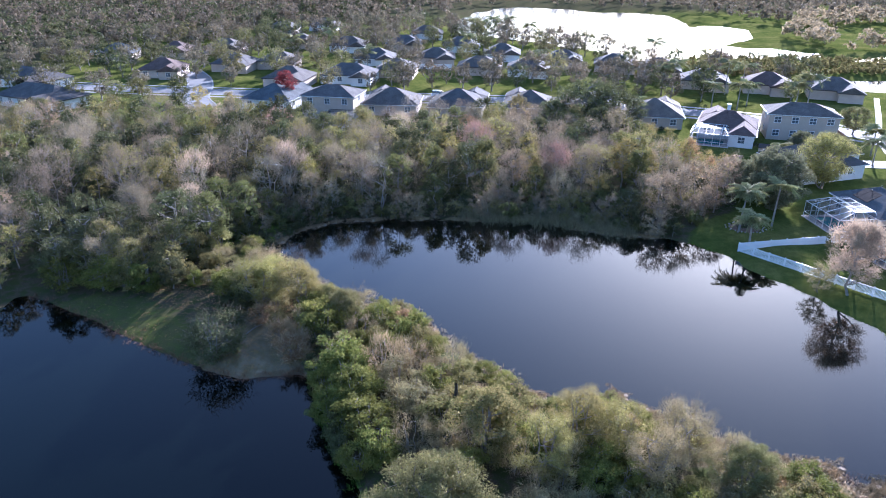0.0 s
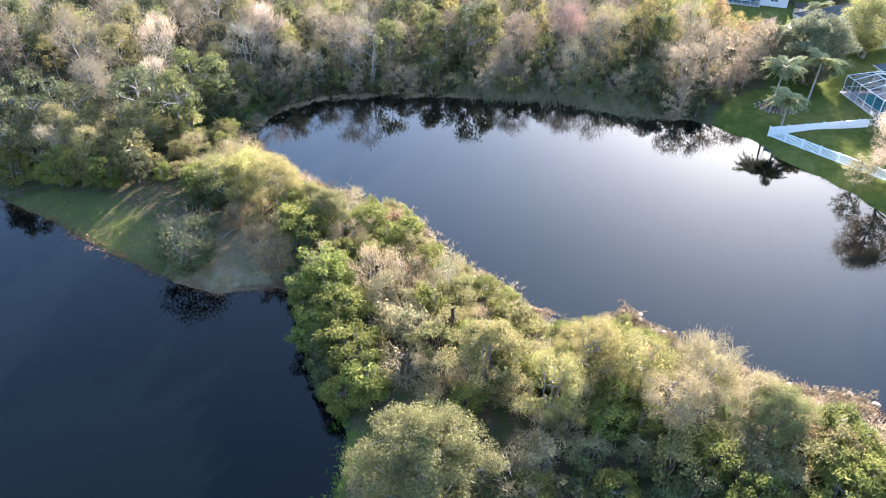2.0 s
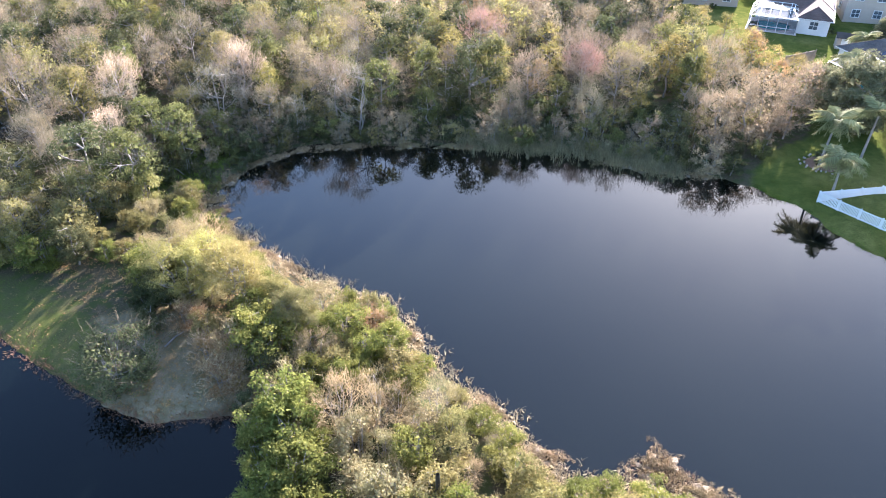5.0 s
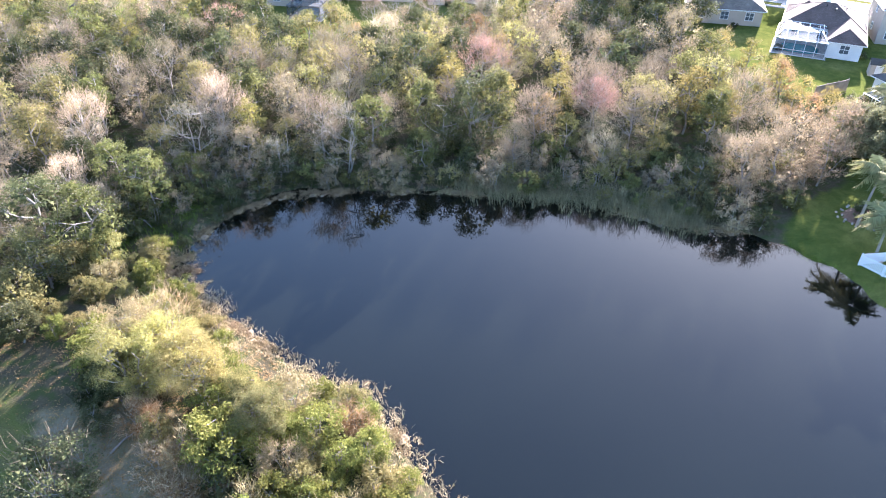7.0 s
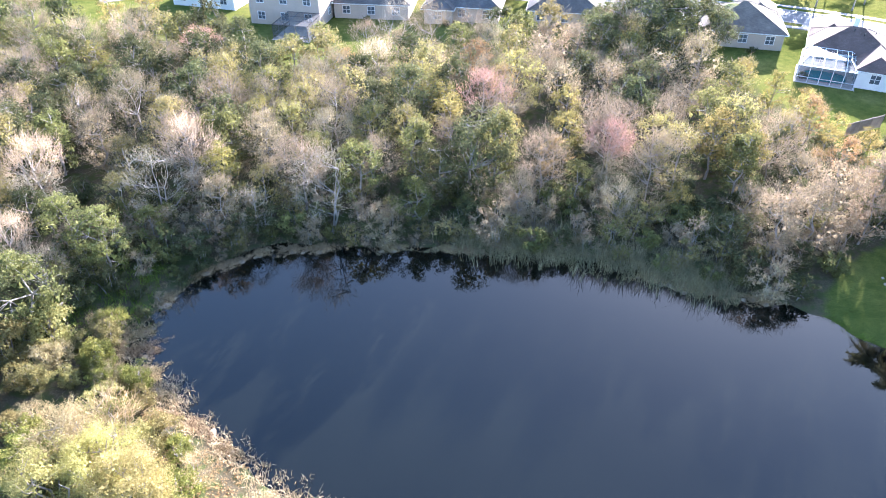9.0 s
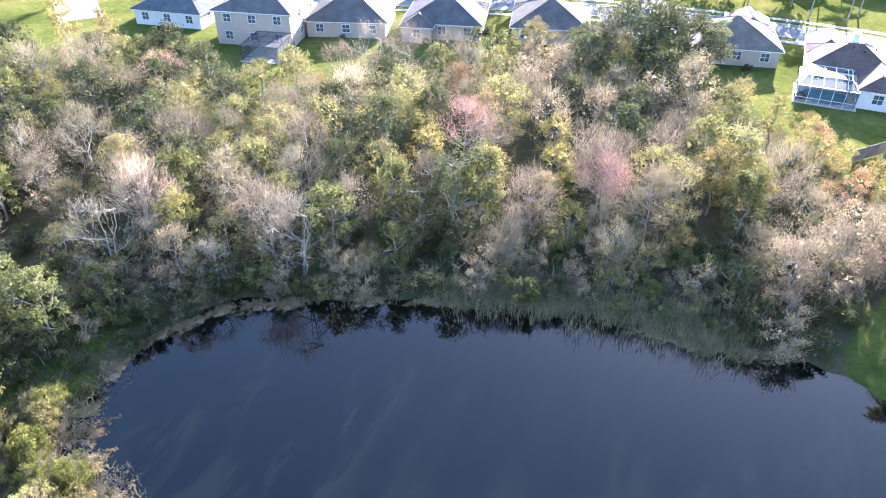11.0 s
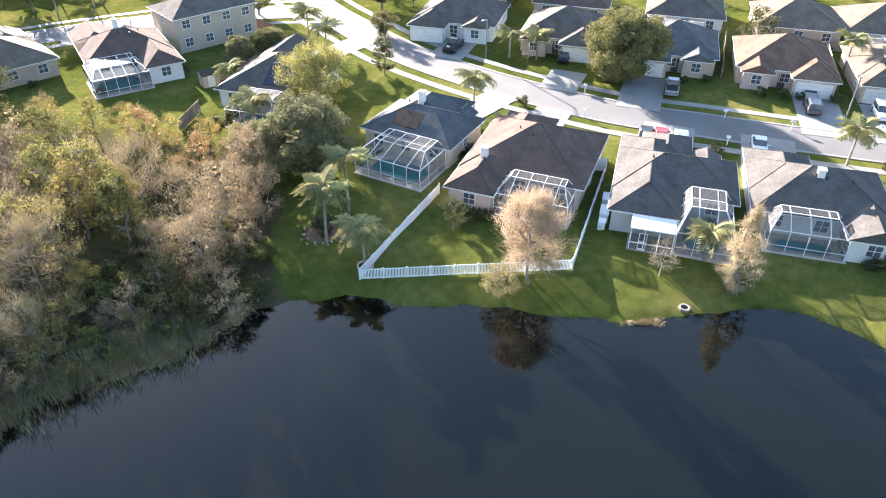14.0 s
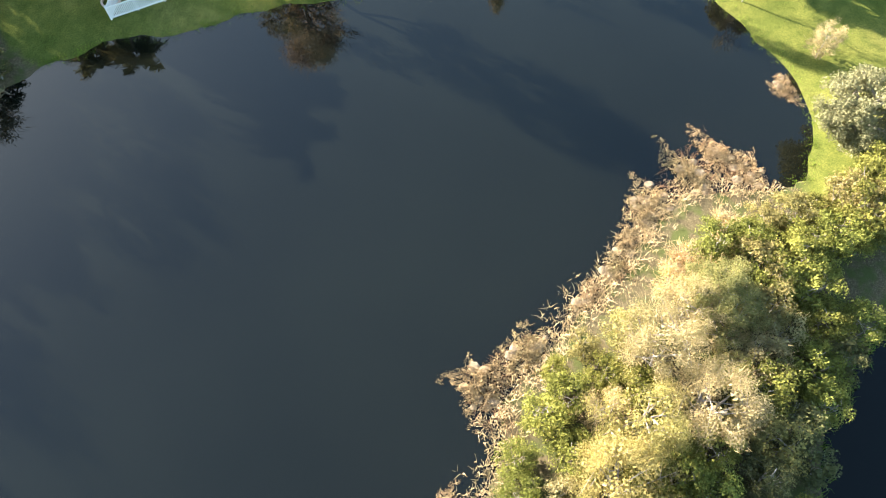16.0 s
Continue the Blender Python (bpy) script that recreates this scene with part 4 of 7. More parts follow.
def leaves(rng, centres, spread, n, size, aspect=0.55, hang=0.0, flat=0.4):
    """Small leaf blades round cluster centres."""
    c = np.repeat(centres, n, 0)
    off = rng.normal(0, 1, c.shape)
    off /= np.linalg.norm(off, axis=1)[:, None] + 1e-9
    off *= (rng.random((len(c), 1)) ** 0.45) * spread
    off[:, 2] *= 0.75
    p = c + off
    p[:, 2] -= hang * rng.random(len(p)) * spread
    nrm = rng.normal(0, 1.0, p.shape) + off / (spread + 1e-9) * 0.9 + np.array((0, 0, flat))
    nrm /= np.linalg.norm(nrm, axis=1)[:, None] + 1e-9
    u = rng.normal(0, 1, p.shape)
    if hang:
        u = u * (1 - hang) + np.array((0, 0, -1.5 * hang))
    u -= nrm * (u * nrm).sum(1)[:, None]
    u /= np.linalg.norm(u, axis=1)[:, None] + 1e-9
    w = np.cross(nrm, u)
    s = size * rng.uniform(0.6, 1.35, (len(p), 1))
    b = p - u * s * 0.6
    v = np.stack([b - w * s * aspect, b + w * s * aspect, p + u * s], 1).reshape(-1, 3)
    f = np.arange(len(v)).reshape(-1, 3)
    return v, f


def twigs(rng, centres, outward, n, length, width, spread=0.35, up=0.42, cone=0.6):
    """Thin bare shoots that fan out from cluster centres."""
    c = np.repeat(centres, n, 0)
    o = np.repeat(outward, n, 0)
    p = c + rng.normal(0, spread, c.shape)
    d = o + rng.normal(0, cone, c.shape) + np.array((0, 0, up))
    d /= np.linalg.norm(d, axis=1)[:, None] + 1e-9
    L = length * rng.uniform(0.5, 1.3, (len(p), 1))
    side = np.cross(d, rng.normal(0, 1, d.shape))
    side /= np.linalg.norm(side, axis=1)[:, None] + 1e-9
    w = width * rng.uniform(0.7, 1.4, (len(p), 1))
    v = np.stack([p - side * w, p + side * w, p + d * L], 1).reshape(-1, 3)
    return v, np.arange(len(v)).reshape(-1, 3)


def crown_points(rng, H, R, low, k, top_heavy=1.0, vase=0.0):
    """Cluster centres in an uneven crown; with vase the crown is a dome, fullest high up, that narrows towards its foot."""
    cz, rz = (H + low) / 2, (H - low) / 2
    lobes = [(rng.uniform(0, 2 * math.pi), rng.uniform(-0.6, 0.9), rng.uniform(0.75, 1.18)) for _ in range(7)]
    out = []
    while len(out) < k:
        z = 1 - 2 * rng.random() ** 1.35 if vase else rng.uniform(-1, 1)
        t = rng.uniform(0, 2 * math.pi)
        if vase:
            prof = math.sqrt(max(0.02, 1 - ((z - 0.1) / 0.92) ** 2)) if z > 0.1 else 1 - vase * ((0.1 - z) / 1.1) ** 1.3
        else:
            prof = max(0.12, 1 - abs(z) ** 2.2) ** 0.5
            if z < 0:
                prof *= 1 - 0.25 * top_heavy * abs(z)
        q = 1.0
        for a, lz, g in lobes:
            if math.cos(t - a) > 0.55 and abs(z - lz) < 0.5:
                q *= g
        r = R * prof * q * rng.uniform(0.35, 1.0) ** 0.5
        out.append((r * math.cos(t), r * math.sin(t), cz + rz * z * min(1.1, q) * 0.97))
    return np.array(out)


def limbs(rng, pts, H, low, r0, stems=1, base=0.25):
    """Trunk(s), limbs that reach for the clusters, and the way outwards at each cluster."""
    segs = []
    axes = []
    for s in range(stems):
        a = rng.uniform(0, 2 * math.pi)
        dx = base * (1 if stems > 1 else 0.2)
        p = np.array((dx * math.cos(a), dx * math.sin(a), -0.25))
        top = np.array((0, 0, 0.0)) + np.array((rng.normal(0, 0.04 * H) + (stems > 1) * 0.18 * H * math.cos(a), rng.normal(0, 0.04 * H) + (stems > 1) * 0.18 * H * math.sin(a), H * 0.86))
        line = [p]
        n = 5
        for k in range(1, n + 1):
            q = p + (top - p) * k / n + np.array((*rng.normal(0, 0.022 * H, 2), 0))
            line.append(q)
        for k in range(n):
            segs.append((line[k], line[k + 1], r0 * (1 - 0.17 * k), r0 * (1 - 0.17 * (k + 1))))
        axes.append(np.array(line))
    k = max(4, len(pts) // 5)
    order = rng.permutation(len(pts))
    mains = []
    for i in order[:k]:
        c = pts[i]
        ax = axes[rng.integers(stems)]
        hz = np.clip(c[2] - 0.75 * np.hypot(c[0], c[1]), 0.3 * low + 0.1, H * 0.8)
        j = np.argmin(np.abs(ax[:, 2] - hz))
        a = ax[j]
        m = a * 0.45 + c * 0.55 + np.array((0, 0, -0.08 * np.linalg.norm(c - a)))
        segs += [(a, m, r0 * 0.42, r0 * 0.27), (m, c, r0 * 0.27, r0 * 0.1)]
        mains += [m, m * 0.5 + c * 0.5]
    mains = np.array(mains)
    for i in order[k:]:
        c = pts[i]
        dd = np.linalg.norm(mains - c, axis=1) + 2.0 * np.maximum(0, mains[:, 2] - c[2])
        a = mains[np.argmin(dd)]
        segs.append((a, c, r0 * 0.16, r0 * 0.05))
    out = pts - np.array((0, 0, low + 0.25 * (H - low)))
    out /= np.linalg.norm(out, axis=1)[:, None] + 1e-9
    return segs, out


PROTOS = {}


def make_tree(kind, seed, lod=0):
    """One plant of a kind as an empty with its parts; see KINDS."""
    k = KINDS[kind]
    rng = np.random.default_rng(seed)
    t = new(k["name"])
    tagged(t, k["label"], k["cat"], k["group"])
    H, R, low = k["H"], k["R"], k["low"]
    thin, big = (1.0, 1.0) if lod == 0 else (0.72, 1.18)
    pts = crown_points(rng, H, R, low, k["clusters"], vase=k.get("vase", 0.0))
    if k.get("cone"):
        q = (pts[:, 2] - low) / (H - low)
        pts[:, :2] *= np.clip(1.25 - 1.15 * q, 0.05, 1)[:, None]
    segs, out = limbs(rng, pts, H, low, k["trunk"], k.get("stems", 1))
    v, f = wood(segs, k.get("sides", 5))
    ob = new("trunk", fast_mesh("trunk", v, f, k["bark"]))
    ob.parent = t
    parts = []
    if k.get("leaf"):
        fine = k["group"] == SPIT
        extra, small = (2.2, 0.68) if kind in ("willow", "willowopen", "roundgreen", "bigbush", "silver") else (1.0, 1.0)
        v, f = leaves(rng, pts, k["spread"] * 0.8, int(k["n"] * extra * (2.5 if fine else 1.9) * thin), k["size"] * small * (0.68 if fine else 0.8) * big, k.get("aspect", 0.55), k.get("hang", 0.0))
        core = pts * np.array((0.72, 0.72, 0.9)) + np.array((0, 0, 0.02 * H))
        v2, f2 = leaves(rng, core, k["spread"] * 0.8, max(2, int((0.3 if fine else 0.16) * k["n"] * thin)), k["size"] * (1.3 if fine else 2.0) * big, 0.7)
        parts.append(("crown", np.concatenate([v, v2]), np.concatenate([f, f2 + len(v)]), k["leaf"]))
    if k.get("twig"):
        high = pts[:, 2] > (np.quantile(pts[:, 2], 0.42) if k.get("twig2") else -9)
        for nm, sel, mat in (("bare_canopy", high, k["twig"]), ("lower_canopy", ~high, k.get("twig2"))):
            if mat:
                parts.append((nm, *twigs(rng, pts[sel], out[sel], int(k["tn"] * 1.35 * thin), k["tl"], k.get("tw", 0.0145) * (1.0 if lod == 0 else 1.12), k["spread"] * 0.5), mat))
    if k.get("leaf2"):
        sub = pts[pts[:, 2] > np.quantile(pts[:, 2], k.get("q2", 0.5))]
        parts.append(("outer_crown", *leaves(rng, sub, k["spread"], int(k["n2"] * 1.9 * thin), k["size"] * 0.8 * big, k.get("aspect", 0.55)), k["leaf2"]))
    for nm, v, f, m in parts:
        ob = new(nm, fast_mesh(nm, v, f, m))
        ob.parent = t
        ob["kind"] = "stuff"
    return t


def kind(name, label, cat, group, H, R, low, clusters, trunk, bark, **kw):
    return dict(name=name, label=label, cat=cat, group=group, H=H, R=R, low=low, clusters=clusters, trunk=trunk, bark=bark, **kw)


WOOD, SPIT, YARD = "trees of the wood behind the pond", "trees and shrubs on the spit", "garden trees"
KINDS = {
    "green": kind("leafy_tree", "leafy green tree with a rounded uneven crown", "tree", WOOD, 8.4, 3.0, 1.6, 58, 0.16, M_BARK, leaf=M_LEAF_GREEN, spread=0.85, n=30, size=0.145, vase=0.35),
    "deep": kind("evergreen_oak", "dense dark evergreen oak", "tree", WOOD, 8.8, 3.5, 1.0, 74, 0.22, M_BARK, leaf=M_LEAF_DEEP, spread=0.95, n=30, size=0.15, vase=0.25),
    "olive": kind("olive_green_tree", "olive-green tree with thinning autumn leaves", "tree", WOOD, 8.4, 2.9, 1.6, 54, 0.15, M_BARK, leaf=M_LEAF_OLIVE, spread=0.85, n=28, size=0.13, twig=M_TWIG, tn=8, tl=0.8, vase=0.35),
    "bare": kind("bare_tree", "leafless grey tree with fine branching twigs", "tree", WOOD, 9.0, 3.1, 2.4, 66, 0.13, M_BARK, twig=M_TWIG, spread=0.95, tn=30, tl=1.15, tw=0.0125, sides=4, vase=0.75),
    "pale": kind("pale_bare_tree", "leafless pale tree with white-grey limbs", "tree", WOOD, 8.6, 3.5, 1.2, 52, 0.125, M_BARK_PALE, twig=M_TWIG_PALE, spread=0.8, tn=17, tl=0.95, tw=0.015, stems=2, vase=0.7),
    "greyleaf": kind("grey_green_tree", "grey-green tree with sparse dry leaves", "tree", WOOD, 8.2, 3.0, 1.4, 54, 0.15, M_BARK, leaf=M_LEAF_GREY, spread=0.9, n=22, size=0.115, twig=M_TWIG, tn=16, tl=0.95, vase=0.45),
    "yellow": kind("yellow_tree", "tree with yellow-green autumn leaves", "tree", WOOD, 7.6, 2.5, 1.6, 48, 0.14, M_BARK, leaf=M_LEAF_YELLOW, spread=0.75, n=30, size=0.12, vase=0.35),
    "orange": kind("orange_tree", "tree with rusty orange autumn leaves", "tree", WOOD, 7.6, 2.5, 1.6, 46, 0.14, M_BARK, leaf=M_LEAF_ORANGE, spread=0.8, n=24, size=0.12, twig=M_TWIG, tn=10, tl=0.8, vase=0.4),
    "tan": kind("tan_tree", "tree with pale tan feathery twigs", "tree", WOOD, 8.8, 2.7, 2.4, 58, 0.14, M_BARK_PALE, twig=M_LEAF_TAN, twig2=M_TWIG_PALE, spread=0.8, tn=32, tl=1.05, tw=0.014, sides=4, vase=0.75),
    "red": kind("red_maple", "bare maple with a haze of red buds", "tree", WOOD, 8.8, 2.9, 2.4, 62, 0.14, M_BARK_PALE, twig=M_LEAF_ROSE, twig2=M_TWIG, spread=0.8, tn=40, tl=0.9, tw=0.0115, sides=4, vase=0.75),
    "paledome": kind("pale_green_tree", "broad domed pale green tree with fine leaves", "tree", WOOD, 8.8, 4.2, 1.4, 96, 0.2, M_BARK, leaf=M_LEAF_WILLOW, spread=0.9, n=34, size=0.115, twig=M_TWIG, tn=8, tl=0.8, vase=0.3),
    "shrub": kind("shrub", "low dense green shrub", "shrub", WOOD, 2.6, 1.5, 0.2, 20, 0.05, M_BARK, leaf=M_LEAF_GREEN, spread=0.6, n=34, size=0.14, stems=3, sides=4),
    "scrub": kind("olive_shrub", "straggly olive-brown woodland shrub", "shrub", WOOD, 2.8, 1.5, 0.2, 18, 0.05, M_BARK, leaf=M_LEAF_OLIVE, spread=0.6, n=20, size=0.13, twig=M_TWIG, tn=14, tl=0.7, stems=3, sides=4),
    "deepshrub": kind("dark_shrub", "dark green undergrowth shrub", "shrub", WOOD, 3.4, 1.8, 0.2, 22, 0.06, M_BARK, leaf=M_LEAF_DEEP, spread=0.7, n=34, size=0.15, stems=3, sides=4),
    "greyshrub": kind("grey_shrub", "straggly grey-green shrub at the wood's edge", "shrub", WOOD, 3.2, 1.6, 0.2, 20, 0.05, M_BARK_PALE, leaf=M_LEAF_GREY, spread=0.6, n=24, size=0.12, twig=M_TWIG, tn=14, tl=0.75, stems=4, sides=4),
    # dark leaves and dusky twigs put this bush's shade into its colour
    "darkbare": kind("half_dead_bush", "half-dead bush with bare grey limbs, coloured as if shaded", "bush", SPIT, 4.2, 3.2, 0.1, 56, 0.07, M_BARK_PALE, leaf=M_LEAF_DEEP, spread=0.95, n=30, size=0.13, twig=M_LEAF_DUSK, tn=9, tl=0.9, stems=5, sides=4),
    # the spit
    "willowopen": kind("tall_willow", "tall willow with an open foot and silvery crown", "willow", SPIT, 7.0, 3.3, 2.7, 70, 0.15, M_BARK, leaf=M_LEAF_WILLOW, spread=0.95, n=56, size=0.125, aspect=0.42, hang=0.25, stems=3),
    "willow": kind("willow", "silvery yellow-green willow with drooping leaves", "willow", SPIT, 6.8, 3.6, 0.9, 78, 0.16, M_BARK, leaf=M_LEAF_WILLOW, spread=0.95, n=62, size=0.125, aspect=0.42, hang=0.45, stems=3),
    "roundgreen": kind("wax_myrtle", "rounded yellow-green wax myrtle", "tree", SPIT, 6.0, 3.0, 0.6, 90, 0.13, M_BARK, leaf=M_LEAF_OLIVE, spread=0.75, n=60, size=0.12, stems=3, leaf2=M_LEAF_GREEN, n2=14, q2=0.1, vase=0.25),
    "bigbush": kind("willow_bush", "broad grey-green willow bush with a domed crown", "willow", SPIT, 7.0, 4.5, 0.2, 165, 0.15, M_BARK, leaf=M_LEAF_GREYGREEN, spread=0.85, n=54, size=0.125, aspect=0.5, stems=4, leaf2=M_LEAF_GREEN, n2=16, q2=0.0, vase=0.22),
    "silver": kind("silver_willow", "silver-grey willow with sparse pale leaves", "willow", SPIT, 7.0, 3.3, 1.2, 72, 0.15, M_BARK, leaf=M_LEAF_SILVER, spread=0.9, n=46, size=0.11, twig=M_TWIG_STRAW, tn=12, tl=0.7, stems=3),
    "spitgreen": kind("green_bush", "bright green leafy bush over the water", "bush", SPIT, 3.6, 2.3, 0.1, 48, 0.07, M_BARK, leaf=M_LEAF_BRIGHT, spread=0.68, n=34, size=0.135, stems=4, sides=4),
    "spitpale": kind("pale_scrub", "pale dry scrub with grey-green leaves", "bush", SPIT, 3.0, 2.0, 0.1, 40, 0.06, M_BARK_PALE, leaf=M_LEAF_SILVER, spread=0.65, n=30, size=0.108, twig=M_TWIG_STRAW, tn=8, tl=0.6, stems=4, sides=4),
    "spitolive": kind("olive_bush", "olive-yellow bush in low sun", "bush", SPIT, 3.2, 2.0, 0.1, 42, 0.06, M_BARK, leaf=M_LEAF_OLIVE, spread=0.65, n=29, size=0.133, stems=4, sides=4),
    "spitdry": kind("dry_bush", "dry tan-orange bush on the bank", "bush", SPIT, 2.2, 1.5, 0.1, 28, 0.04, M_BARK, leaf=M_LEAF_ORANGE, spread=0.55, n=24, size=0.1, twig=M_DRY, tn=26, tl=0.6, stems=4, sides=4),
    "spitbare": kind("bare_thicket", "bare pale-grey thicket of fine shoots", "bush", SPIT, 3.8, 1.9, 0.2, 36, 0.06, M_BARK_PALE, twig=M_TWIG_STRAW, spread=0.6, tn=26, tl=0.7, tw=0.016, stems=4, sides=4),
    "spitoak": kind("dark_oak", "small dark green oak", "tree", SPIT, 5.8, 2.3, 0.9, 50, 0.14, M_BARK, leaf=M_LEAF_DEEP, spread=0.75, n=50, size=0.13),
    # gardens
    "oak": kind("garden_oak", "broad evergreen garden oak", "tree", YARD, 8.6, 4.8, 1.8, 110, 0.3, M_BARK, leaf=M_LEAF_OAK, spread=1.15, n=26, size=0.2, leaf2=M_LEAF_DEEP, n2=8, q2=0.0),
    "darkoak": kind("live_oak", "large dark-crowned live oak", "tree", YARD, 12.0, 6.6, 2.0, 120, 0.4, M_BARK, leaf=M_LEAF_DEEP, spread=1.4, n=52, size=0.2),
    "greyoak": kind("grey_oak", "grey-green broad spreading oak", "tree", YARD, 7.5, 4.4, 0.4, 120, 0.28, M_BARK, leaf=M_LEAF_SAGE, spread=1.05, n=110, size=0.145),
    "roundoak": kind("round_live_oak", "broad round-crowned grey-green live oak", "tree", YARD, 9.0, 5.6, 0.6, 240, 0.34, M_BARK, leaf=M_LEAF_OAK, spread=1.3, n=70, size=0.2, leaf2=M_LEAF_SAGE, n2=12, q2=0.2),
    "limeoak": kind("yellow_green_oak", "large round yellow-green garden oak", "tree", YARD, 9.6, 4.9, 1.4, 140, 0.32, M_BARK, leaf=M_LEAF_WILLOW, spread=1.2, n=66, size=0.135, leaf2=M_LEAF_GREEN, n2=12, q2=0.0),
    "darksapling": kind("dark_sapling", "small open dark green garden tree", "tree", YARD, 3.6, 1.7, 0.8, 34, 0.06, M_BARK, leaf=M_LEAF_DEEP, spread=0.55, n=22, size=0.11),
    "conecypress": kind("tan_cypress", "conical bald cypress with tan-pink feathery twigs", "conifer", YARD, 9.6, 2.6, 0.5, 130, 0.16, M_BARK, leaf=M_LEAF_TAN, spread=0.5, n=32, size=0.08, twig=M_LEAF_TAN, tn=22, tl=0.6, tw=0.012, cone=True),
    "cypress": kind("bald_cypress", "bald cypress with tan feathery autumn leaves", "tree", YARD, 8.4, 3.1, 2.4, 130, 0.17, M_BARK_PALE, leaf=M_LEAF_TAN, spread=0.7, n=46, size=0.088, twig=M_LEAF_TAN, tn=30, tl=0.75, tw=0.012, vase=0.35),
    "sapling": kind("garden_sapling", "young leafy garden tree", "tree", YARD, 4.0, 1.4, 1.2, 30, 0.06, M_BARK_PALE, leaf=M_LEAF_OLIVE, spread=0.55, n=26, size=0.11),
    "baresapling": kind("bare_sapling", "small bare garden tree", "tree", YARD, 4.4, 1.5, 1.4, 26, 0.07, M_BARK_PALE, twig=M_TWIG_PALE, spread=0.5, tn=18, tl=0.55, tw=0.016),
    "greysapling": kind("grey_garden_tree", "grey-green garden tree with thin leaves", "tree", YARD, 6.6, 2.7, 1.0, 60, 0.12, M_BARK, leaf=M_LEAF_SILVER, spread=0.8, n=30, size=0.12, twig=M_TWIG, tn=10, tl=0.6),
    "hedge": kind("garden_shrub", "clipped dark green garden shrub", "shrub", YARD, 1.3, 0.9, 0.05, 18, 0.03, M_BARK, leaf=M_LEAF_DEEP, spread=0.38, n=20, size=0.11, stems=3, sides=4),
    "redtree": kind("dark_red_tree", "tree with dark red leaves", "tree", YARD, 9.0, 3.3, 1.8, 56, 0.2, M_BARK, leaf=M_LEAF_DARKRED, spread=1.1, n=44, size=0.18),
    "conifer": kind("conifer", "dark conical conifer on the lawn", "conifer", YARD, 8.0, 2.4, 0.7, 70, 0.16, M_BARK, leaf=M_LEAF_DEEP, spread=0.5, n=40, size=0.12, cone=True),
    "street": kind("street_tree", "leafy garden tree in a far street", "tree", "trees in the far streets", 7.0, 3.2, 1.6, 34, 0.2, M_BARK, leaf=M_LEAF_DEEP, spread=1.3, n=16, size=0.25, sides=4),
    "streetgrey": kind("grey_street_tree", "grey-brown half-bare tree in a far street", "tree", "trees in the far streets", 7.5, 3.2, 1.6, 34, 0.2, M_BARK, leaf=M_LEAF_DUSK, spread=1.3, n=16, size=0.25, sides=4),
    "streetolive": kind("olive_street_tree", "olive-green tree in a far street", "tree", "trees in the far streets", 6.5, 3.0, 1.2, 34, 0.2, M_BARK, leaf=M_LEAF_OAK, spread=1.3, n=16, size=0.25, sides=4),
    "rust": kind("rusty_tree", "tree with rusty brown autumn leaves", "tree", YARD, 8.0, 3.2, 2.2, 60, 0.17, M_BARK, leaf=M_LEAF_ORANGE, spread=0.9, n=38, size=0.14),
}
VARIANTS = {"green": 3, "olive": 3, "bare": 5, "tan": 2, "greyleaf": 3, "pale": 2, "deep": 2, "shrub": 2, "scrub": 2, "deepshrub": 2, "spitpale": 3, "spitolive": 2,
            "spitgreen": 2, "spitbare": 2, "willow": 2}
place_rng = random.Random(11)


def ground_at(x, y):
    return float(ground_height(np.array([x], float), np.array([y], float))[0])


def plant(kind_, x, y, s=1.0, sz=None, rot=None, z=None):
    """Puts a plant of a kind on the ground; the first of a variant is built, the others are copies."""
    var = place_rng.randrange(VARIANTS.get(kind_, 1))
    lod = 1 if (y > 84 or x < -52) and x < 46 and KINDS[kind_]["group"] == WOOD else 0
    rot = place_rng.uniform(0, 360) if rot is None else rot
    m = pose(x, y, max(0.0, ground_at(x, y)) - 0.05 if z is None else z, 0, 0, rot) @ Matrix.Diagonal((s, s, (sz or s), 1))
    key = (kind_, var, lod)
    if key not in PROTOS:
        PROTOS[key] = make_tree(kind_, 100 + 17 * len(PROTOS), lod)
        PROTOS[key].matrix_basis = m
        return PROTOS[key]
    src = PROTOS[key]
    return copy_thing(src, m @ Matrix.Diagonal((1 / src.scale[0], 1 / src.scale[1], 1 / src.scale[2], 1)))


def scatter(poly, gap, seed, margin=0.0, tries=9000):
    """Points at least gap apart inside a polygon, clear of the water."""
    rnd = random.Random(seed)
    poly = np.array(poly, float)
    lo, hi = poly.min(0), poly.max(0)
    c = np.array([(rnd.uniform(lo[0], hi[0]), rnd.uniform(lo[1], hi[1])) for _ in range(tries)])
    c = c[inside(c[:, 0], c[:, 1], poly)]
    for w in WATERS[:2] + WATERS[4:]:
        c = c[~inside(c[:, 0], c[:, 1], w)]
        if margin and len(c):
            c = c[dist_to(c[:, 0], c[:, 1], w) > margin]
    kept = []
    for p in c:
        if all((p[0] - q[0]) ** 2 + (p[1] - q[1]) ** 2 > gap * gap for q in kept):
            kept.append(p)
    return kept


# the ridge of the spit is broken by gaps through which the low sun reaches the small lawn
GAPS = ((-43.5, 0.35), (-45.7, 0.3), (-49.0, 0.25), (-47.4, 0.3), (-50.3, 0.3), (-52.9, 0.4), (-35.2, 0.5), (-31.7, 0.9), (-28.6, 0.3))


def in_gap(x, y, r):
    if not (-53 < x < -9 and 35.5 < y < 58):
        return False
    u = x * SUN_TO.y - y * SUN_TO.x
    return any(abs(u - c) < h + 0.25 * r for c, h in GAPS)


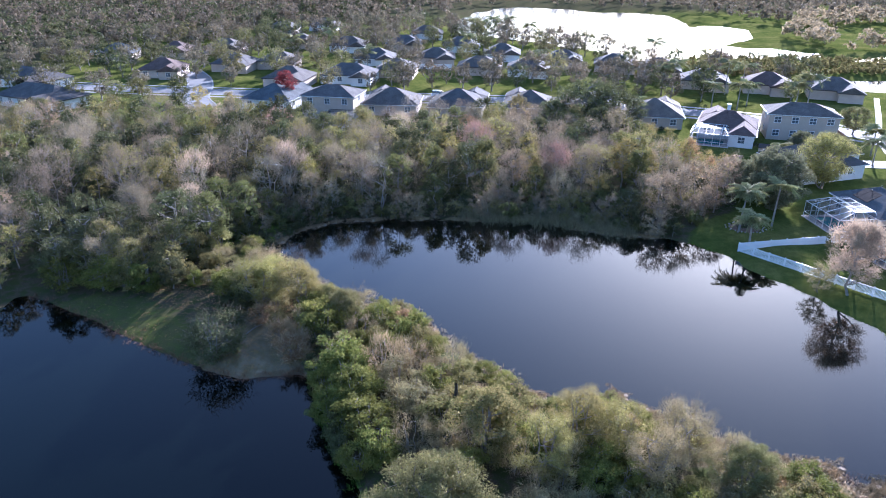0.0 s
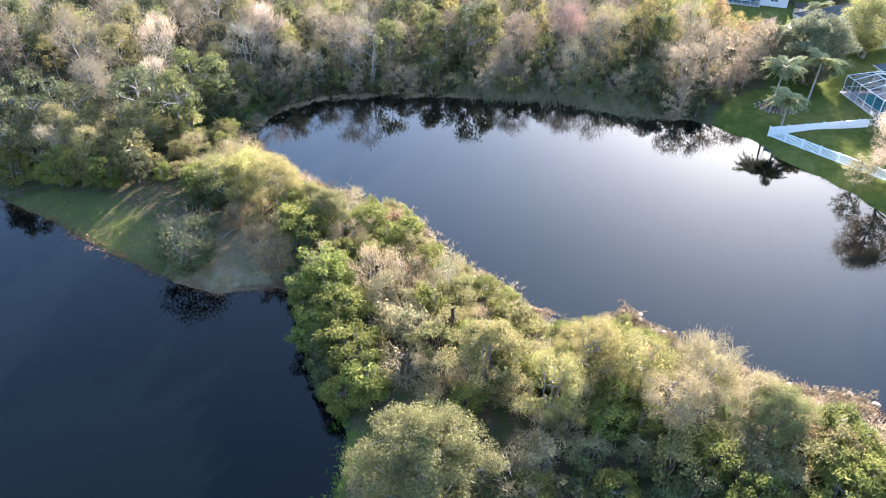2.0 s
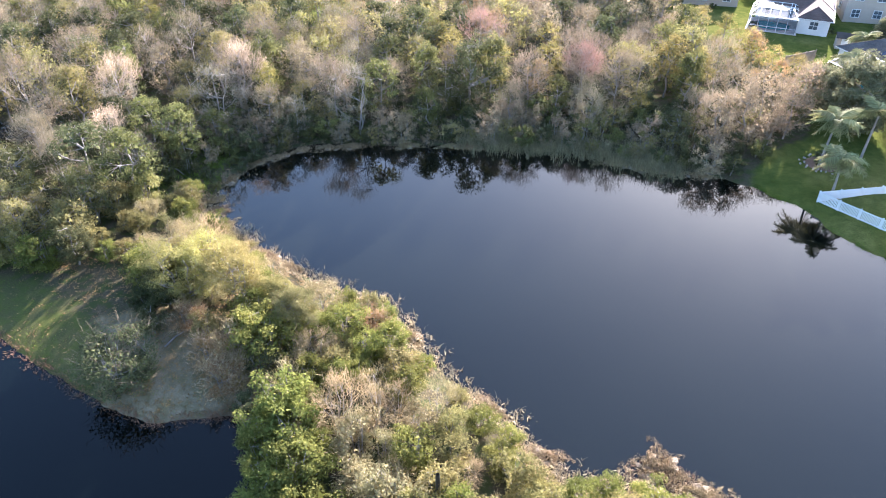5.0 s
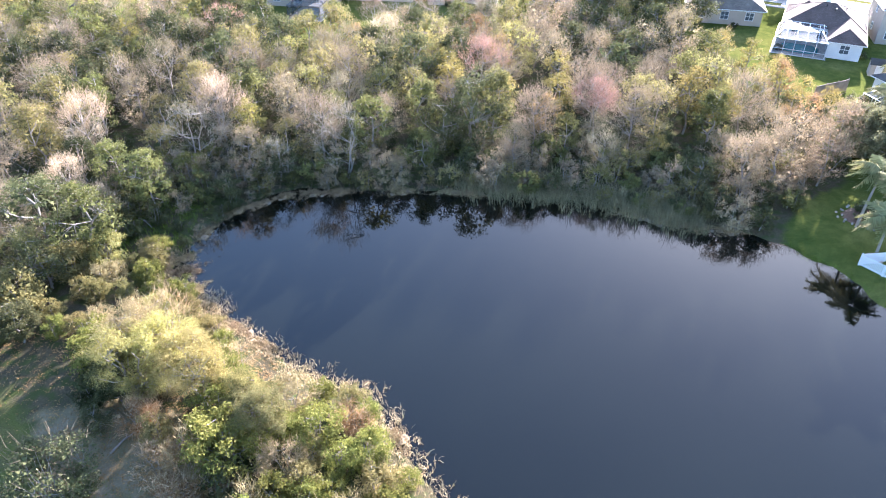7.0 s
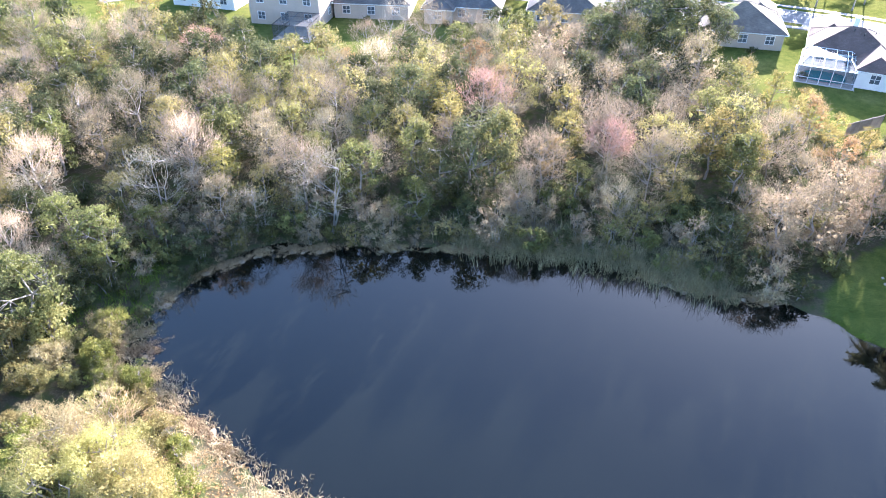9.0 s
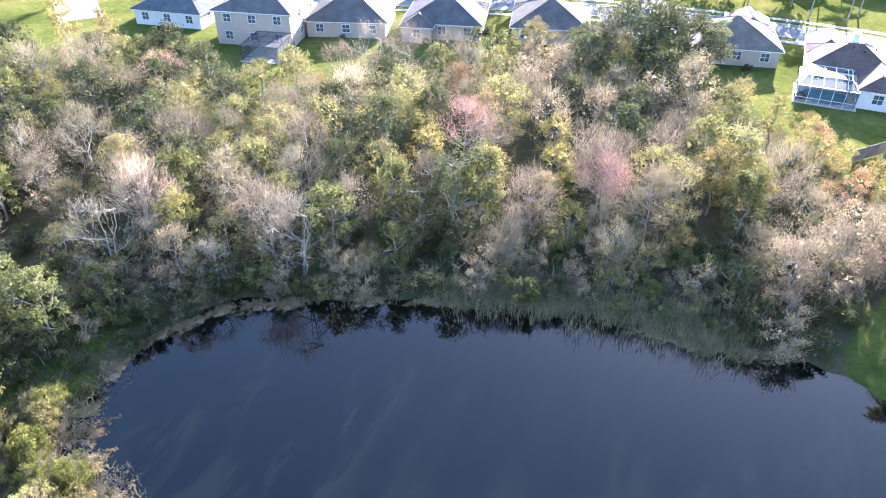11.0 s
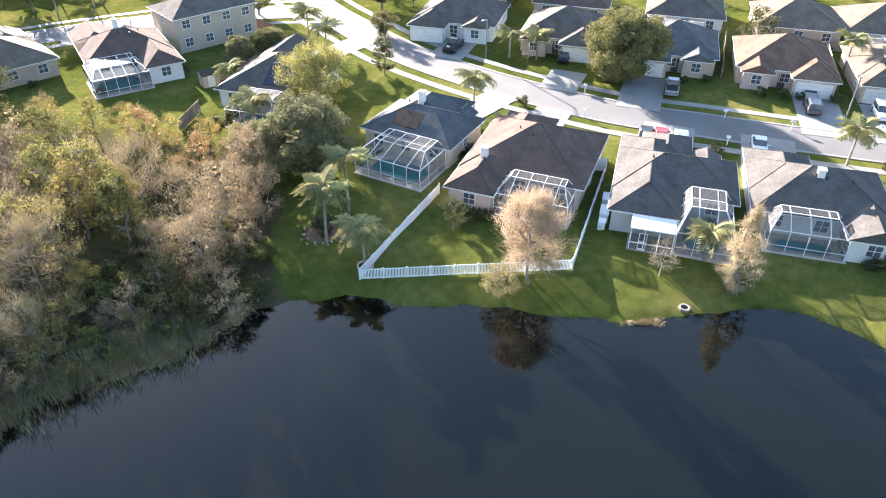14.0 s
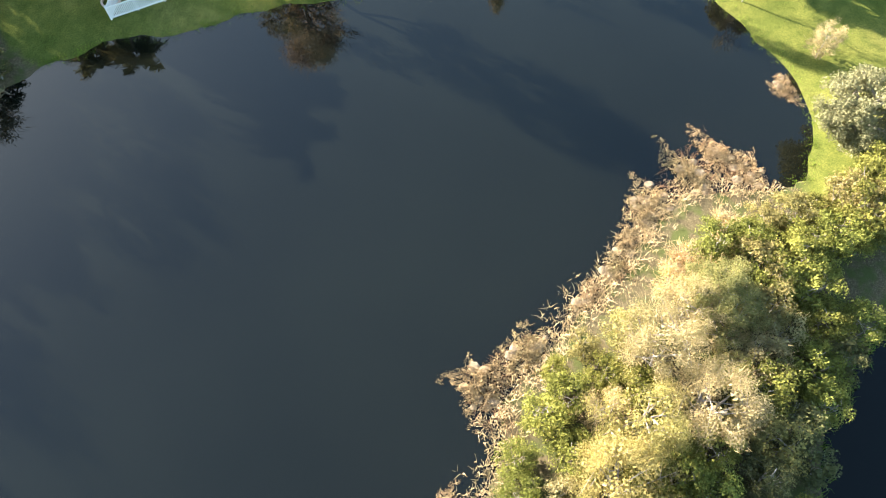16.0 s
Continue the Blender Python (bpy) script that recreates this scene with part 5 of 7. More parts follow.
# landmark trees of the wood
WOOD_EDGE = [
    ("tan", -28.6, 77.5, 1.05), ("pale", -13.9, 73.4, 1.0), ("pale", -21.5, 71.8, 0.62), ("pale", -31, 72.5, 0.95), ("green", -11, 76.5, 0.95),
    ("deep", -2.5, 78, 0.8), ("greyleaf", 33.5, 70.5, 0.9), ("greyleaf", 30, 69.5, 0.85), ("greyleaf", 36.5, 73.5, 0.95), ("bare", 19.5, 78, 0.95),
    ("green", 12, 77, 0.7), ("tan", -43, 73, 1.0), ("green", -37, 66, 0.85), ("tan", -40, 62, 0.8), ("bare", -44, 57, 0.75), ("bare", -17, 76, 0.95),
    ("green", -30.5, 69, 0.55), ("pale", -36.5, 60.5, 0.6), ("bare", 8, 78, 0.9), ("yellow", 22, 75, 0.6), ("greyleaf", 42.6, 76.5, 0.95),
    ("greyleaf", 39.5, 71.6, 0.8),
]
WOOD_INNER = [
    ("red", 15.4, 80.2, 0.98), ("paledome", 6.5, 101, 0.95), ("paledome", -6, 99, 0.8), ("paledome", -25.5, 97, 0.85), ("deep", 0.8, 79.5, 1.15), ("orange", 4.5, 98, 1.05), ("red", 2.4, 90.5, 1.1), ("yellow", 12, 92, 1.0),
    ("yellow", -2, 90, 0.95), ("yellow", 27.5, 84, 1.15), ("yellow", 31, 82, 1.0), ("orange", 42, 93, 0.85), ("yellow", 40, 100, 0.9),
    ("yellow", 36.5, 103, 0.9), ("red", -38, 109, 0.9), ("olive", -34, 84, 1.0), ("deep", -48, 90, 1.0),
    ("yellow", 46.2, 87.0, 0.7), ("olive", 45.6, 80.5, 0.75), ("yellow", 42.6, 95.5, 0.8), ("yellow", 45.2, 92.6, 0.6), ("orange", 42.6, 84.6, 0.72),
    ("orange", 44.2, 82.4, 0.55), ("yellow", 39.5, 91.5, 0.85), ("yellow", 43.6, 99.5, 0.65),
]
LANDMARKS = WOOD_EDGE + WOOD_INNER
for q in LANDMARKS:
    plant(*q)
WOOD_FRONT = [(-31, 68), (-24, 71), (-14, 73.5), (4, 74), (20, 72), (30, 67.5), (38, 72), (44.5, 80), (45, 96), (40, 106), (33, 117),
              (12, 124), (-18, 118), (-26, 108), (-34, 113), (-44, 122), (-58, 116), (-56, 84), (-44, 66)]
WOOD_LEFT = [(-112, 48), (-64, 45), (-52, 43.4), (-43, 44), (-36, 52), (-31, 58), (-32, 68), (-44, 66), (-56, 84), (-58, 116), (-92, 126), (-122, 122)]
MIXED = ["bare"] * 17 + ["greyleaf"] * 19 + ["olive"] * 21 + ["green"] * 13 + ["deep"] * 16 + ["tan"] * 5 + ["yellow"] * 6 + ["orange"] * 3 + ["pale"] * 3
# extra dark evergreens stand in for the shade of the left wood
MIXED_LEFT = ["bare"] * 14 + ["greyleaf"] * 5 + ["olive"] * 19 + ["green"] * 13 + ["deep"] * 32 + ["tan"] * 2 + ["yellow"] * 3
taken = [(q[1], q[2]) for q in LANDMARKS]
for p in scatter(WOOD_FRONT, 4.1, 5):
    if min((p[0] - a) ** 2 + (p[1] - b) ** 2 for a, b in taken) < 2.9 ** 2:
        continue
    if in_gap(p[0], p[1], 2.0):
        continue
    k = place_rng.choice(MIXED if p[0] > -26 else MIXED_LEFT)
    if p[0] > 37 and p[1] > 79:
        k = place_rng.choice(["yellow", "olive", "olive", "orange", "greyleaf"])
    edge = 0.72 if p[1] < 76 or p[0] > 38 else 1.0
    s = place_rng.uniform(0.8, 1.08) * edge
    plant(k, p[0], p[1], s, s * place_rng.uniform(0.85, 1.1))
for p in scatter(WOOD_LEFT, 4.8, 6):
    if min((p[0] - a) ** 2 + (p[1] - b) ** 2 for a, b in taken) < 2.5 ** 2:
        continue
    if in_gap(p[0], p[1], 2.0):
        continue
    s = place_rng.uniform(0.78, 1.12) * (0.8 if p[1] < 52 else 1.0)
    plant(place_rng.choice(MIXED_LEFT), p[0], p[1], s, s * place_rng.uniform(0.85, 1.1))
# dark undergrowth between the trunks, and along the wood's edges
for p in scatter(WOOD_FRONT, 4.4, 17) + scatter([(-64, 47), (-44, 46), (-34, 58), (-32, 68), (-44, 66), (-56, 84), (-64, 80)], 4.0, 18):
    if p[1] < 92 and not in_gap(p[0], p[1], 1.5):
        plant(place_rng.choice(["deepshrub", "deepshrub", "greyshrub"]), p[0], p[1], place_rng.uniform(0.7, 1.0))
BELT = [(-36, 60), (-30, 66), (-25, 68), (-20, 70.3), (-14, 70.6), (0, 71), (12, 69.4), (22, 65.6), (29, 63.6), (37, 68), (45, 78), (45, 84), (30, 76), (10, 79), (-15, 80), (-32, 76), (-40, 66)]
edge_n = pond_east[(pond_east[:, 1] > 62.5) & (pond_east[:, 0] < 33)]
for i in range(0, len(edge_n), 2):
    p = edge_n[i] + np.array((0.1 * (i % 5), place_rng.uniform(0.5, 1.5)))
    plant(place_rng.choice(["deepshrub", "greyshrub", "greyshrub", "shrub", "scrub"]), p[0], p[1], place_rng.uniform(0.42, 0.75))
edge_nw = pond_east[(pond_east[:, 1] > 54) & (pond_east[:, 0] < -1)]
for i in range(1, len(edge_nw), 2):
    p = edge_nw[i] + np.array((-0.35 if edge_nw[i][0] < -22 else 0.0, 0.35 if edge_nw[i][1] > 62 else 0.0))
    plant(place_rng.choice(["deepshrub", "deepshrub", "greyshrub"]), p[0], p[1], place_rng.uniform(0.28, 0.45))
edge_w = pond_west[(pond_west[:, 1] > 11.5) & (pond_west[:, 1] < 27) & (pond_west[:, 0] > -17) & (pond_west[:, 0] < -8)]
for i in range(0, len(edge_w), 2):
    p = edge_w[i] + np.array((place_rng.uniform(0.4, 1.1), 0.0))
    plant(place_rng.choice(["spitgreen", "spitgreen", "deepshrub"]), p[0], p[1], place_rng.uniform(0.6, 0.95))
for p in scatter(BELT, 2.1, 8, 0.15):
    plant(place_rng.choice(["deepshrub", "shrub", "shrub", "scrub", "scrub", "greyshrub", "greyshrub", "greyshrub"]), p[0], p[1], place_rng.uniform(0.7, 1.15))

# landmark plants of the spit
SPIT_SHORE = [
    ("spitgreen", 29.0, 2.6, 0.7), ("spitgreen", -7.6, 0.4, 0.7), ("deepshrub", -4.8, -0.4, 0.8), ("deepshrub", 0.9, 3.9, 0.9),
    ("spitgreen", -6.4, -2.6, 0.8), ("deepshrub", -5.0, -6.0, 0.9), ("spitbare", 1.6, 4.6, 0.9), ("greyshrub", 3.0, 5.4, 0.8),
    ("shrub", -1.2, -0.2, 0.8), ("deepshrub", 14.0, 4.8, 0.9), ("spitgreen", 3.2, 3.9, 0.8), ("deepshrub", 5.4, 3.8, 0.8),
    ("spitgreen", 8.6, 4.0, 0.8), ("deepshrub", 11.8, 3.7, 0.85), ("spitgreen", 15.4, 2.8, 0.75), ("deepshrub", 18.6, 1.6, 0.8),
    ("spitgreen", 20.8, 0.4, 0.8), ("deepshrub", 1.2, 2.2, 0.6), ("spitgreen", 22.5, 3.6, 0.95), ("spitgreen", 17.5, 3.4, 0.9),
]
SPIT_TIP = [
    ("willow", 11.6, 13.6, 0.8), ("silver", 16.6, 12.6, 0.84), ("silver", 13.6, 10.2, 0.8), ("bigbush", 20.2, 9.2, 0.62),
    ("spitolive", 20.6, 6.4, 1.05), ("spitgreen", 22.8, 6.2, 0.85), ("spitgreen", 26.3, 3.4, 0.85), ("spitoak", 10.4, 6.6, 0.6),
    ("spitdry", 23.0, 9.4, 0.9), ("spitgreen", 11.8, 19.0, 0.8), ("spitolive", 12.4, 6.0, 1.1), ("silver", 19.6, 11.2, 0.62),
    ("spitolive", 28.3, 4.3, 0.9), ("spitgreen", 24.2, 4.4, 0.95), ("spitgreen", 25.0, 9.2, 0.85), ("spitolive", 23.6, 6.8, 1.0),
    ("spitgreen", 25.6, 7.2, 0.85), ("spitgreen", 26.8, 1.8, 0.95), ("spitolive", 30.2, 0.8, 1.0), ("spitgreen", 31.2, -0.4, 1.0), ("spitolive", 27.4, 6.2, 0.7),
    ("spitdry", 22.0, 12.0, 0.85), ("spitdry", 23.8, 11.0, 0.8), ("spitdry", 27.0, 8.6, 0.7), ("spitolive", 22.4, 10.2, 0.7), ("spitgreen", 32.6, -2.2, 1.0),
    ("spitolive", 29.4, -1.4, 1.0), ("spitgreen", 28.4, 0.0, 1.0),
]
SPIT_MIDDLE = [
    ("bigbush", -3.9, 4.6, 1.04), ("roundgreen", 0.5, 13.6, 1.1), ("willow", 8.6, 14.8, 0.84), ("willow", 5.2, 11.2, 0.82),
    ("spitgreen", -9.8, 16.6, 1.2), ("spitgreen", -11.0, 20.0, 1.2), ("spitgreen", -12.2, 23.4, 1.15), ("spitgreen", -8.2, 13.4, 1.0),
    ("spitpale", -7.6, 22.5, 1.2), ("spitbare", -9.2, 25.4, 1.05), ("spitpale", -5.0, 18.6, 1.2), ("spitbare", -5.6, 14.4, 0.9),
    ("spitolive", -3.4, 17.0, 1.0), ("spitpale", 3.8, 5.8, 1.1), ("shrub", 7.0, 5.2, 1.0),
]
SPIT_CLEARING = [
    ("spitgreen", -13.6, 26.4, 1.2), ("spitgreen", -16.0, 32.4, 1.3), ("bigbush", -14.6, 35.0, 0.66), ("darkbare", -27.0, 29.4, 1.15),
    ("deepshrub", -25.2, 30.0, 0.7), ("spitdry", -20.6, 31.6, 1.1), ("spitolive", -21.4, 34.0, 0.8), ("spitbare", -18.6, 32.0, 0.9), ("spitdry", -23.4, 35.4, 1.0), ("deepshrub", -29.2, 31.4, 0.6), ("spitdry", -18.8, 29.0, 1.2), ("spitgreen", -10.2, 34.6, 1.0),
    ("spitgreen", -16.6, 33.6, 1.1), ("spitgreen", -17.6, 35.4, 1.0), ("spitdry", -17.9, 29.6, 1.1), ("spitoak", -26.0, 34.6, 0.5),
    ("deepshrub", -15.8, 30.2, 0.9), ("deepshrub", -30.4, 32.8, 0.5),
]
SPIT_WILLOWS = [
    ("willowopen", -19.6, 38.0, 0.94), ("spitpale", -12.6, 37.6, 1.1), ("spitdry", -8.0, 36.2, 1.0), ("spitoak", -25.8, 37.8, 0.75),
    ("spitpale", -24.2, 38.4, 0.9), ("spitgreen", -21.6, 36.4, 0.7), ("roundgreen", -15.8, 36.8, 0.72), ("willow", -24.6, 38.6, 0.95),
    ("roundgreen", -21.4, 36.8, 0.62), ("spitgreen", -19.2, 36.4, 0.8), ("spitolive", -14.2, 37.6, 0.9), ("spitolive", -8.4, 38.4, 0.7),
    ("deepshrub", -27.6, 37.2, 0.7), ("spitbare", -16.2, 39.6, 1.0), ("deepshrub", -28.0, 38.6, 0.8),
]
SPIT_RIDGE = [
    ("willowopen", -23.0, 40.4, 0.88), ("spitolive", -17.2, 41.4, 1.1), ("silver", -27.0, 45.0, 0.85), ("spitbare", -24.8, 44.2, 1.3),
    ("spitgreen", -29.0, 41.8, 0.9), ("spitolive", -26.6, 40.6, 1.0), ("orange", -15.2, 42.2, 0.45), ("spitdry", -13.4, 40.8, 1.2),
    ("spitgreen", -27.8, 40.6, 1.2), ("silver", -26.0, 42.4, 0.85), ("spitbare", -28.2, 41.4, 1.25), ("spitolive", -27.6, 45.6, 1.15),
    ("spitpale", -19.6, 42.6, 1.1), ("spitbare", -20.8, 40.8, 1.1),
]
SPIT_LEFT_RIDGE = [
    ("spitoak", -35.0, 45.6, 1.0), ("green", -34.0, 44, 0.68), ("olive", -30.8, 43.0, 0.6), ("spitoak", -32.4, 43.4, 0.8),
    ("spitoak", -36.6, 43.8, 0.8), ("spitgreen", -39.6, 43.4, 1.0), ("spitolive", -42.4, 44.0, 1.2), ("spitgreen", -45.0, 43.8, 1.2),
    ("roundgreen", -38.6, 44.8, 1.1), ("olive", -42, 45.6, 0.7), ("greyleaf", -46.2, 45.6, 0.72), ("spitbare", -31.6, 41.4, 1.1),
    ("spitgreen", -50.4, 44.6, 1.2),
]
SPIT_NECK = [
    ("spitolive", -38.0, 47.0, 1.4), ("olive", -41.5, 48.0, 0.6), ("olive", -45, 47, 0.62), ("green", -48, 46, 0.6), ("spitpale", -31, 46.5, 1.3),
    ("spitolive", -29, 49.5, 1.25), ("spitolive", -33, 50.0, 1.3), ("tan", -36.4, 47.2, 0.62), ("spitolive", -32, 48, 1.2),
    ("spitolive", -30.6, 52.7, 1.1), ("spitolive", -34, 55, 1.1), ("spitgreen", -28.4, 50.2, 0.9), ("spitolive", -36.5, 52.5, 1.2),
    ("spitbare", -25.4, 47.2, 1.1), ("olive", -47, 49, 0.8), ("deep", -50, 50.4, 0.8), ("green", -43, 50, 0.75), ("olive", -39, 51, 0.75),
    ("deep", -46, 53.4, 0.85), ("deep", -36, 49, 0.6), ("green", -33, 46.4, 0.6), ("greyshrub", -30.5, 64.5, 0.8), ("shrub", -28.4, 66.6, 0.7),
    ("greyshrub", -26.6, 68.6, 0.8), ("deepshrub", -32, 62, 0.8), ("deepshrub", -33.6, 59.6, 0.7), ("shrub", -23.8, 70.4, 0.7),
    ("deepshrub", -29.6, 61.2, 0.45), ("greyshrub", -31.4, 57.2, 0.7), ("shrub", -27.6, 64.6, 0.5),
]
for q in SPIT_SHORE + SPIT_TIP + SPIT_MIDDLE + SPIT_CLEARING + SPIT_WILLOWS + SPIT_RIDGE + SPIT_LEFT_RIDGE + SPIT_NECK:
    if q[0] not in ("willowopen", "darkbare") and in_gap(q[1], q[2], KINDS[q[0]]["R"] * q[3]):
        continue
    plant(*q)
    taken.append((q[1], q[2]))
for i, (x, y) in enumerate(((-26.5, 49.5), (-28, 51), (-29.4, 53), (-27.2, 46.8), (-30.6, 50.4), (-31, 46.2), (-25.4, 50.8), (-29.6, 55.4), (-24.2, 48.8), (-32.6, 52.6), (-30.2, 57.2), (-33.0, 49.8), (-22.4, 46.6), (-25.2, 45.2))):
    plant(("spitolive", "spitpale", "spitgreen", "spitolive")[i % 4], x, y, 0.58 + 0.05 * (i % 4))
SPIT_LAND = [(-40, 50), (-30, 57), (-24, 52), (-16, 46), (-4, 38), (5, 25), (14, 22), (24, 15), (32, 10), (34, 3), (26, 2), (14, 3), (2, 4), (-7, 10), (-12, 18),
             (-14, 28), (-16, 31), (-20, 36), (-28, 40), (-34, 44)]
for p in scatter(SPIT_LAND, 1.75, 9, 0.9):
    if min((p[0] - a) ** 2 + (p[1] - b) ** 2 for a, b in taken) < 1.5 ** 2:
        continue
    x, y = p
    if x < -15.5 and y < 38 and inside(np.array([x]), np.array([y]), SAND_SPIT)[0]:
        continue
    if in_gap(x, y, 1.3):
        continue
    de = float(dist_to(np.array([x]), np.array([y]), pond_east)[0])
    if x > 19.5:
        if de < 2.6:
            continue
        k, s = place_rng.choice(["spitgreen", "spitgreen", "spitgreen", "spitolive", "spitpale"]), place_rng.uniform(0.55, 0.85)
    elif abs(x + 3.9) < 6 and abs(y - 5) < 6:
        continue
    elif de < 2.2:
        k, s = place_rng.choice(["spitdry", "spitpale", "spitpale", "spitolive", "spitgreen", "spitgreen"]), place_rng.uniform(0.42, 0.72)
    elif y > 42:
        k, s = place_rng.choice(["spitolive", "spitolive", "spitpale", "spitgreen"]), place_rng.uniform(0.5, 0.8)
    else:
        k, s = place_rng.choice(["spitpale", "spitpale", "spitolive", "spitgreen", "spitgreen", "spitbare"]), place_rng.uniform(0.6, 0.95)
    plant(k, x, y, s)

# ---- palms ----
def frond_mesh(length, droop, leaflets, seed, width=0.55):
    """A feather frond: arched rib with pairs of hanging leaflets."""
    rng = np.random.default_rng(seed)
    V, F = [], []
    rib = []
    for k in range(9):
        t = k / 8
        rib.append(np.array((length * (t - 0.12 * t * t), 0, length * (0.42 * t - droop * t * t))))
    for a, b in zip(rib[:-1], rib[1:]):
        i = len(V)
        V += [a + (0, 0.025, 0), a - (0, 0.025, 0), b - (0, 0.02, 0), b + (0, 0.02, 0)]
        F.append((i, i + 1, i + 2, i + 3))
    for k in range(leaflets):
        t = 0.12 + 0.88 * (k + 0.5) / leaflets
        j = min(7, int(t * 8))
        p = rib[j] + (rib[j + 1] - rib[j]) * (t * 8 - j)
        w = width * math.sin(math.pi * min(1, 0.18 + 0.82 * t)) + 0.12
        for s in (-1, 1):
            tip = p + np.array((0.28 + rng.normal(0, 0.05), s * w, -0.55 * w + rng.normal(0, 0.12)))
            i = len(V)
            V += [p + (-0.05, 0, 0), p + (0.05, 0, 0), tip + (0.024, 0, 0), tip - (0.024, 0, 0)]
            F.append((i, i + 1, i + 2, i + 3))
    return fast_mesh("frond", np.array(V), np.array(F), M_PALM)


FRONDS = [frond_mesh(2.7, 0.62, 38, 3, 0.6), frond_mesh(2.5, 1.0, 38, 4, 0.6), frond_mesh(2.4, 0.3, 36, 5, 0.55)]


def palm(x, y, h, s=1.0, lean=(0.0, 0.0), label="queen palm with arching green fronds and a slim grey trunk", group="garden palms", n=16, z=None):
    t = thing("palm_tree", pose(x, y, (max(0.0, ground_at(x, y)) if z is None else z) - 0.05), label, "palm", group)
    segs = []
    k = 7
    pts = [np.array((lean[0] * (i / k) ** 1.5 * h, lean[1] * (i / k) ** 1.5 * h, -0.2 + (h + 0.2) * i / k)) for i in range(k + 1)]
    for i in range(k):
        segs.append((pts[i], pts[i + 1], 0.17 - 0.011 * i, 0.17 - 0.011 * (i + 1)))
    v, f = wood(segs, 8)
    tr = new("trunk", fast_mesh("trunk", v, f, M_BARK_PALE))
    tr.parent = t
    rnd = random.Random(int(x * 13 + y))
    for i in range(n):
        up = rnd.choice((0, 0, 1, 1, 2))
        ob = new("frond", FRONDS[up])
        ob.parent = t
        ob.matrix_basis = pose(pts[-1][0], pts[-1][1], h - 0.1, 0, (20, 10, -25)[up] * -1 + rnd.uniform(-14, 14), 360 * i / n + rnd.uniform(-12, 12)) @ Matrix.Diagonal((s, s, s, 1))
    return t


PALMS_BY_WATER = [
    (40.6, 63.8, 6.4, 1.15, (0.05, 0.0)), (40.0, 58.4, 4.7, 1.1, (-0.03, 0.02)), (46.2, 65.6, 6.4, 1.15, (0.06, 0.05)), (58.9, 31.3, 3.6, 1.0, (0, 0)),
    (55.4, 89.4, 3.6, 1.25, (0, 0)), (74.2, 67.2, 5.6, 1.15, (0.03, 0)), (70.4, 60.6, 2.4, 0.8, (0, 0)), (38.6, 123.6, 7.2, 1.3, (0, 0)),
    (21.6, 132, 3.6, 1.1, (0, 0)), (72, 148, 6.5, 1.3, (0, 0)), (57, -6, 3.2, 1.1, (0, 0)), (66, 150, 6, 1.3, (0, 0)), (62.5, 101.5, 3.0, 1.0, (0, 0)),
]
PALMS_BY_STREET = [
    (79, 97.5, 5.0, 1.2, (0, 0)), (82.5, 104.5, 5.2, 1.2, (0, 0)), (87.3, 22.8, 4.8, 1.15, (0, 0)), (97, 69.5, 4.4, 1.0, (0, 0)),
    (95.4, 73.5, 4.2, 1.0, (0, 0)), (118, 28, 5.6, 1.1, (0, 0)), (110, 4.6, 5.2, 1.1, (0, 0)), (107, -5.6, 5.6, 1.15, (0, 0)),
    (101, -3.6, 5.2, 1.2, (0, 0)), (76, 152, 6, 1.3, (0, 0)), (88, 150, 6, 1.3, (0, 0)),
]
for q in PALMS_BY_WATER + PALMS_BY_STREET:
    palm(*q)

# ---- garden trees ----
GARDEN_EAST = [
    ("cypress", 46.6, 44.0, 1.1), ("greysapling", 43.6, 45.4, 0.62), ("baresapling", 54.2, 34.1, 0.95), ("conecypress", 56.2, 27.7, 1.0),
    ("sapling", 58.3, 10.0, 1.1), ("greyoak", 49.5, 74.6, 1.25), ("darksapling", 49.6, 54.4, 1.0), ("roundoak", 96.4, 56.1, 1.1),
    ("oak", 90.6, 14.7, 0.66), ("baresapling", 106.8, 15.2, 1.5), ("oak", 128, 18, 0.7), ("greysapling", 103.5, 60, 0.8),
    ("baresapling", 95.2, 70.2, 0.6),
]
GARDEN_SOUTH = [
    ("greyoak", 54.9, 5.2, 0.74), ("baresapling", 50.0, 6.6, 0.92), ("roundoak", 80.0, 0.6, 1.0), ("limeoak", 66.6, -2.6, 0.74),
    ("sapling", 96.8, 8.2, 0.8), ("rust", 97.8, 2.6, 1.1), ("greysapling", 44.7, 1.0, 0.5), ("greyoak", 37.0, -0.9, 0.78), ("sapling", 64, -6, 1.0),
    ("oak", 96, -12, 0.9), ("roundoak", 76, -8, 0.95),
]
GARDEN_NORTH = [
    ("limeoak", 62.6, 84.0, 1.0), ("greyoak", 47.4, 79.0, 0.85), ("conifer", 78.6, 85.8, 1.0), ("oak", 88.4, 122.6, 0.72), ("roundoak", 74.0, 104.8, 0.5),
    ("greyoak", 69.0, 106.2, 0.62), ("darkoak", 28.0, 121.6, 1.0), ("darkoak", 33.5, 120.2, 0.88), ("darkoak", 21.5, 124, 0.62), ("redtree", -46, 152, 1.0),
    ("yellow", -62, 133, 1.1), ("yellow", -54, 130, 1.0), ("green", -78, 136, 1.1), ("oak", 118, 86, 1.0), ("oak", 104, 106, 0.9),
    ("oak", 92.5, 96.5, 0.5), ("hedge", 59.5, 97, 2.2), ("hedge", 51.8, 90.6, 2.0), ("hedge", 44.5, 86, 2.2),
]
for q in GARDEN_EAST + GARDEN_SOUTH + GARDEN_NORTH:
    plant(*q)
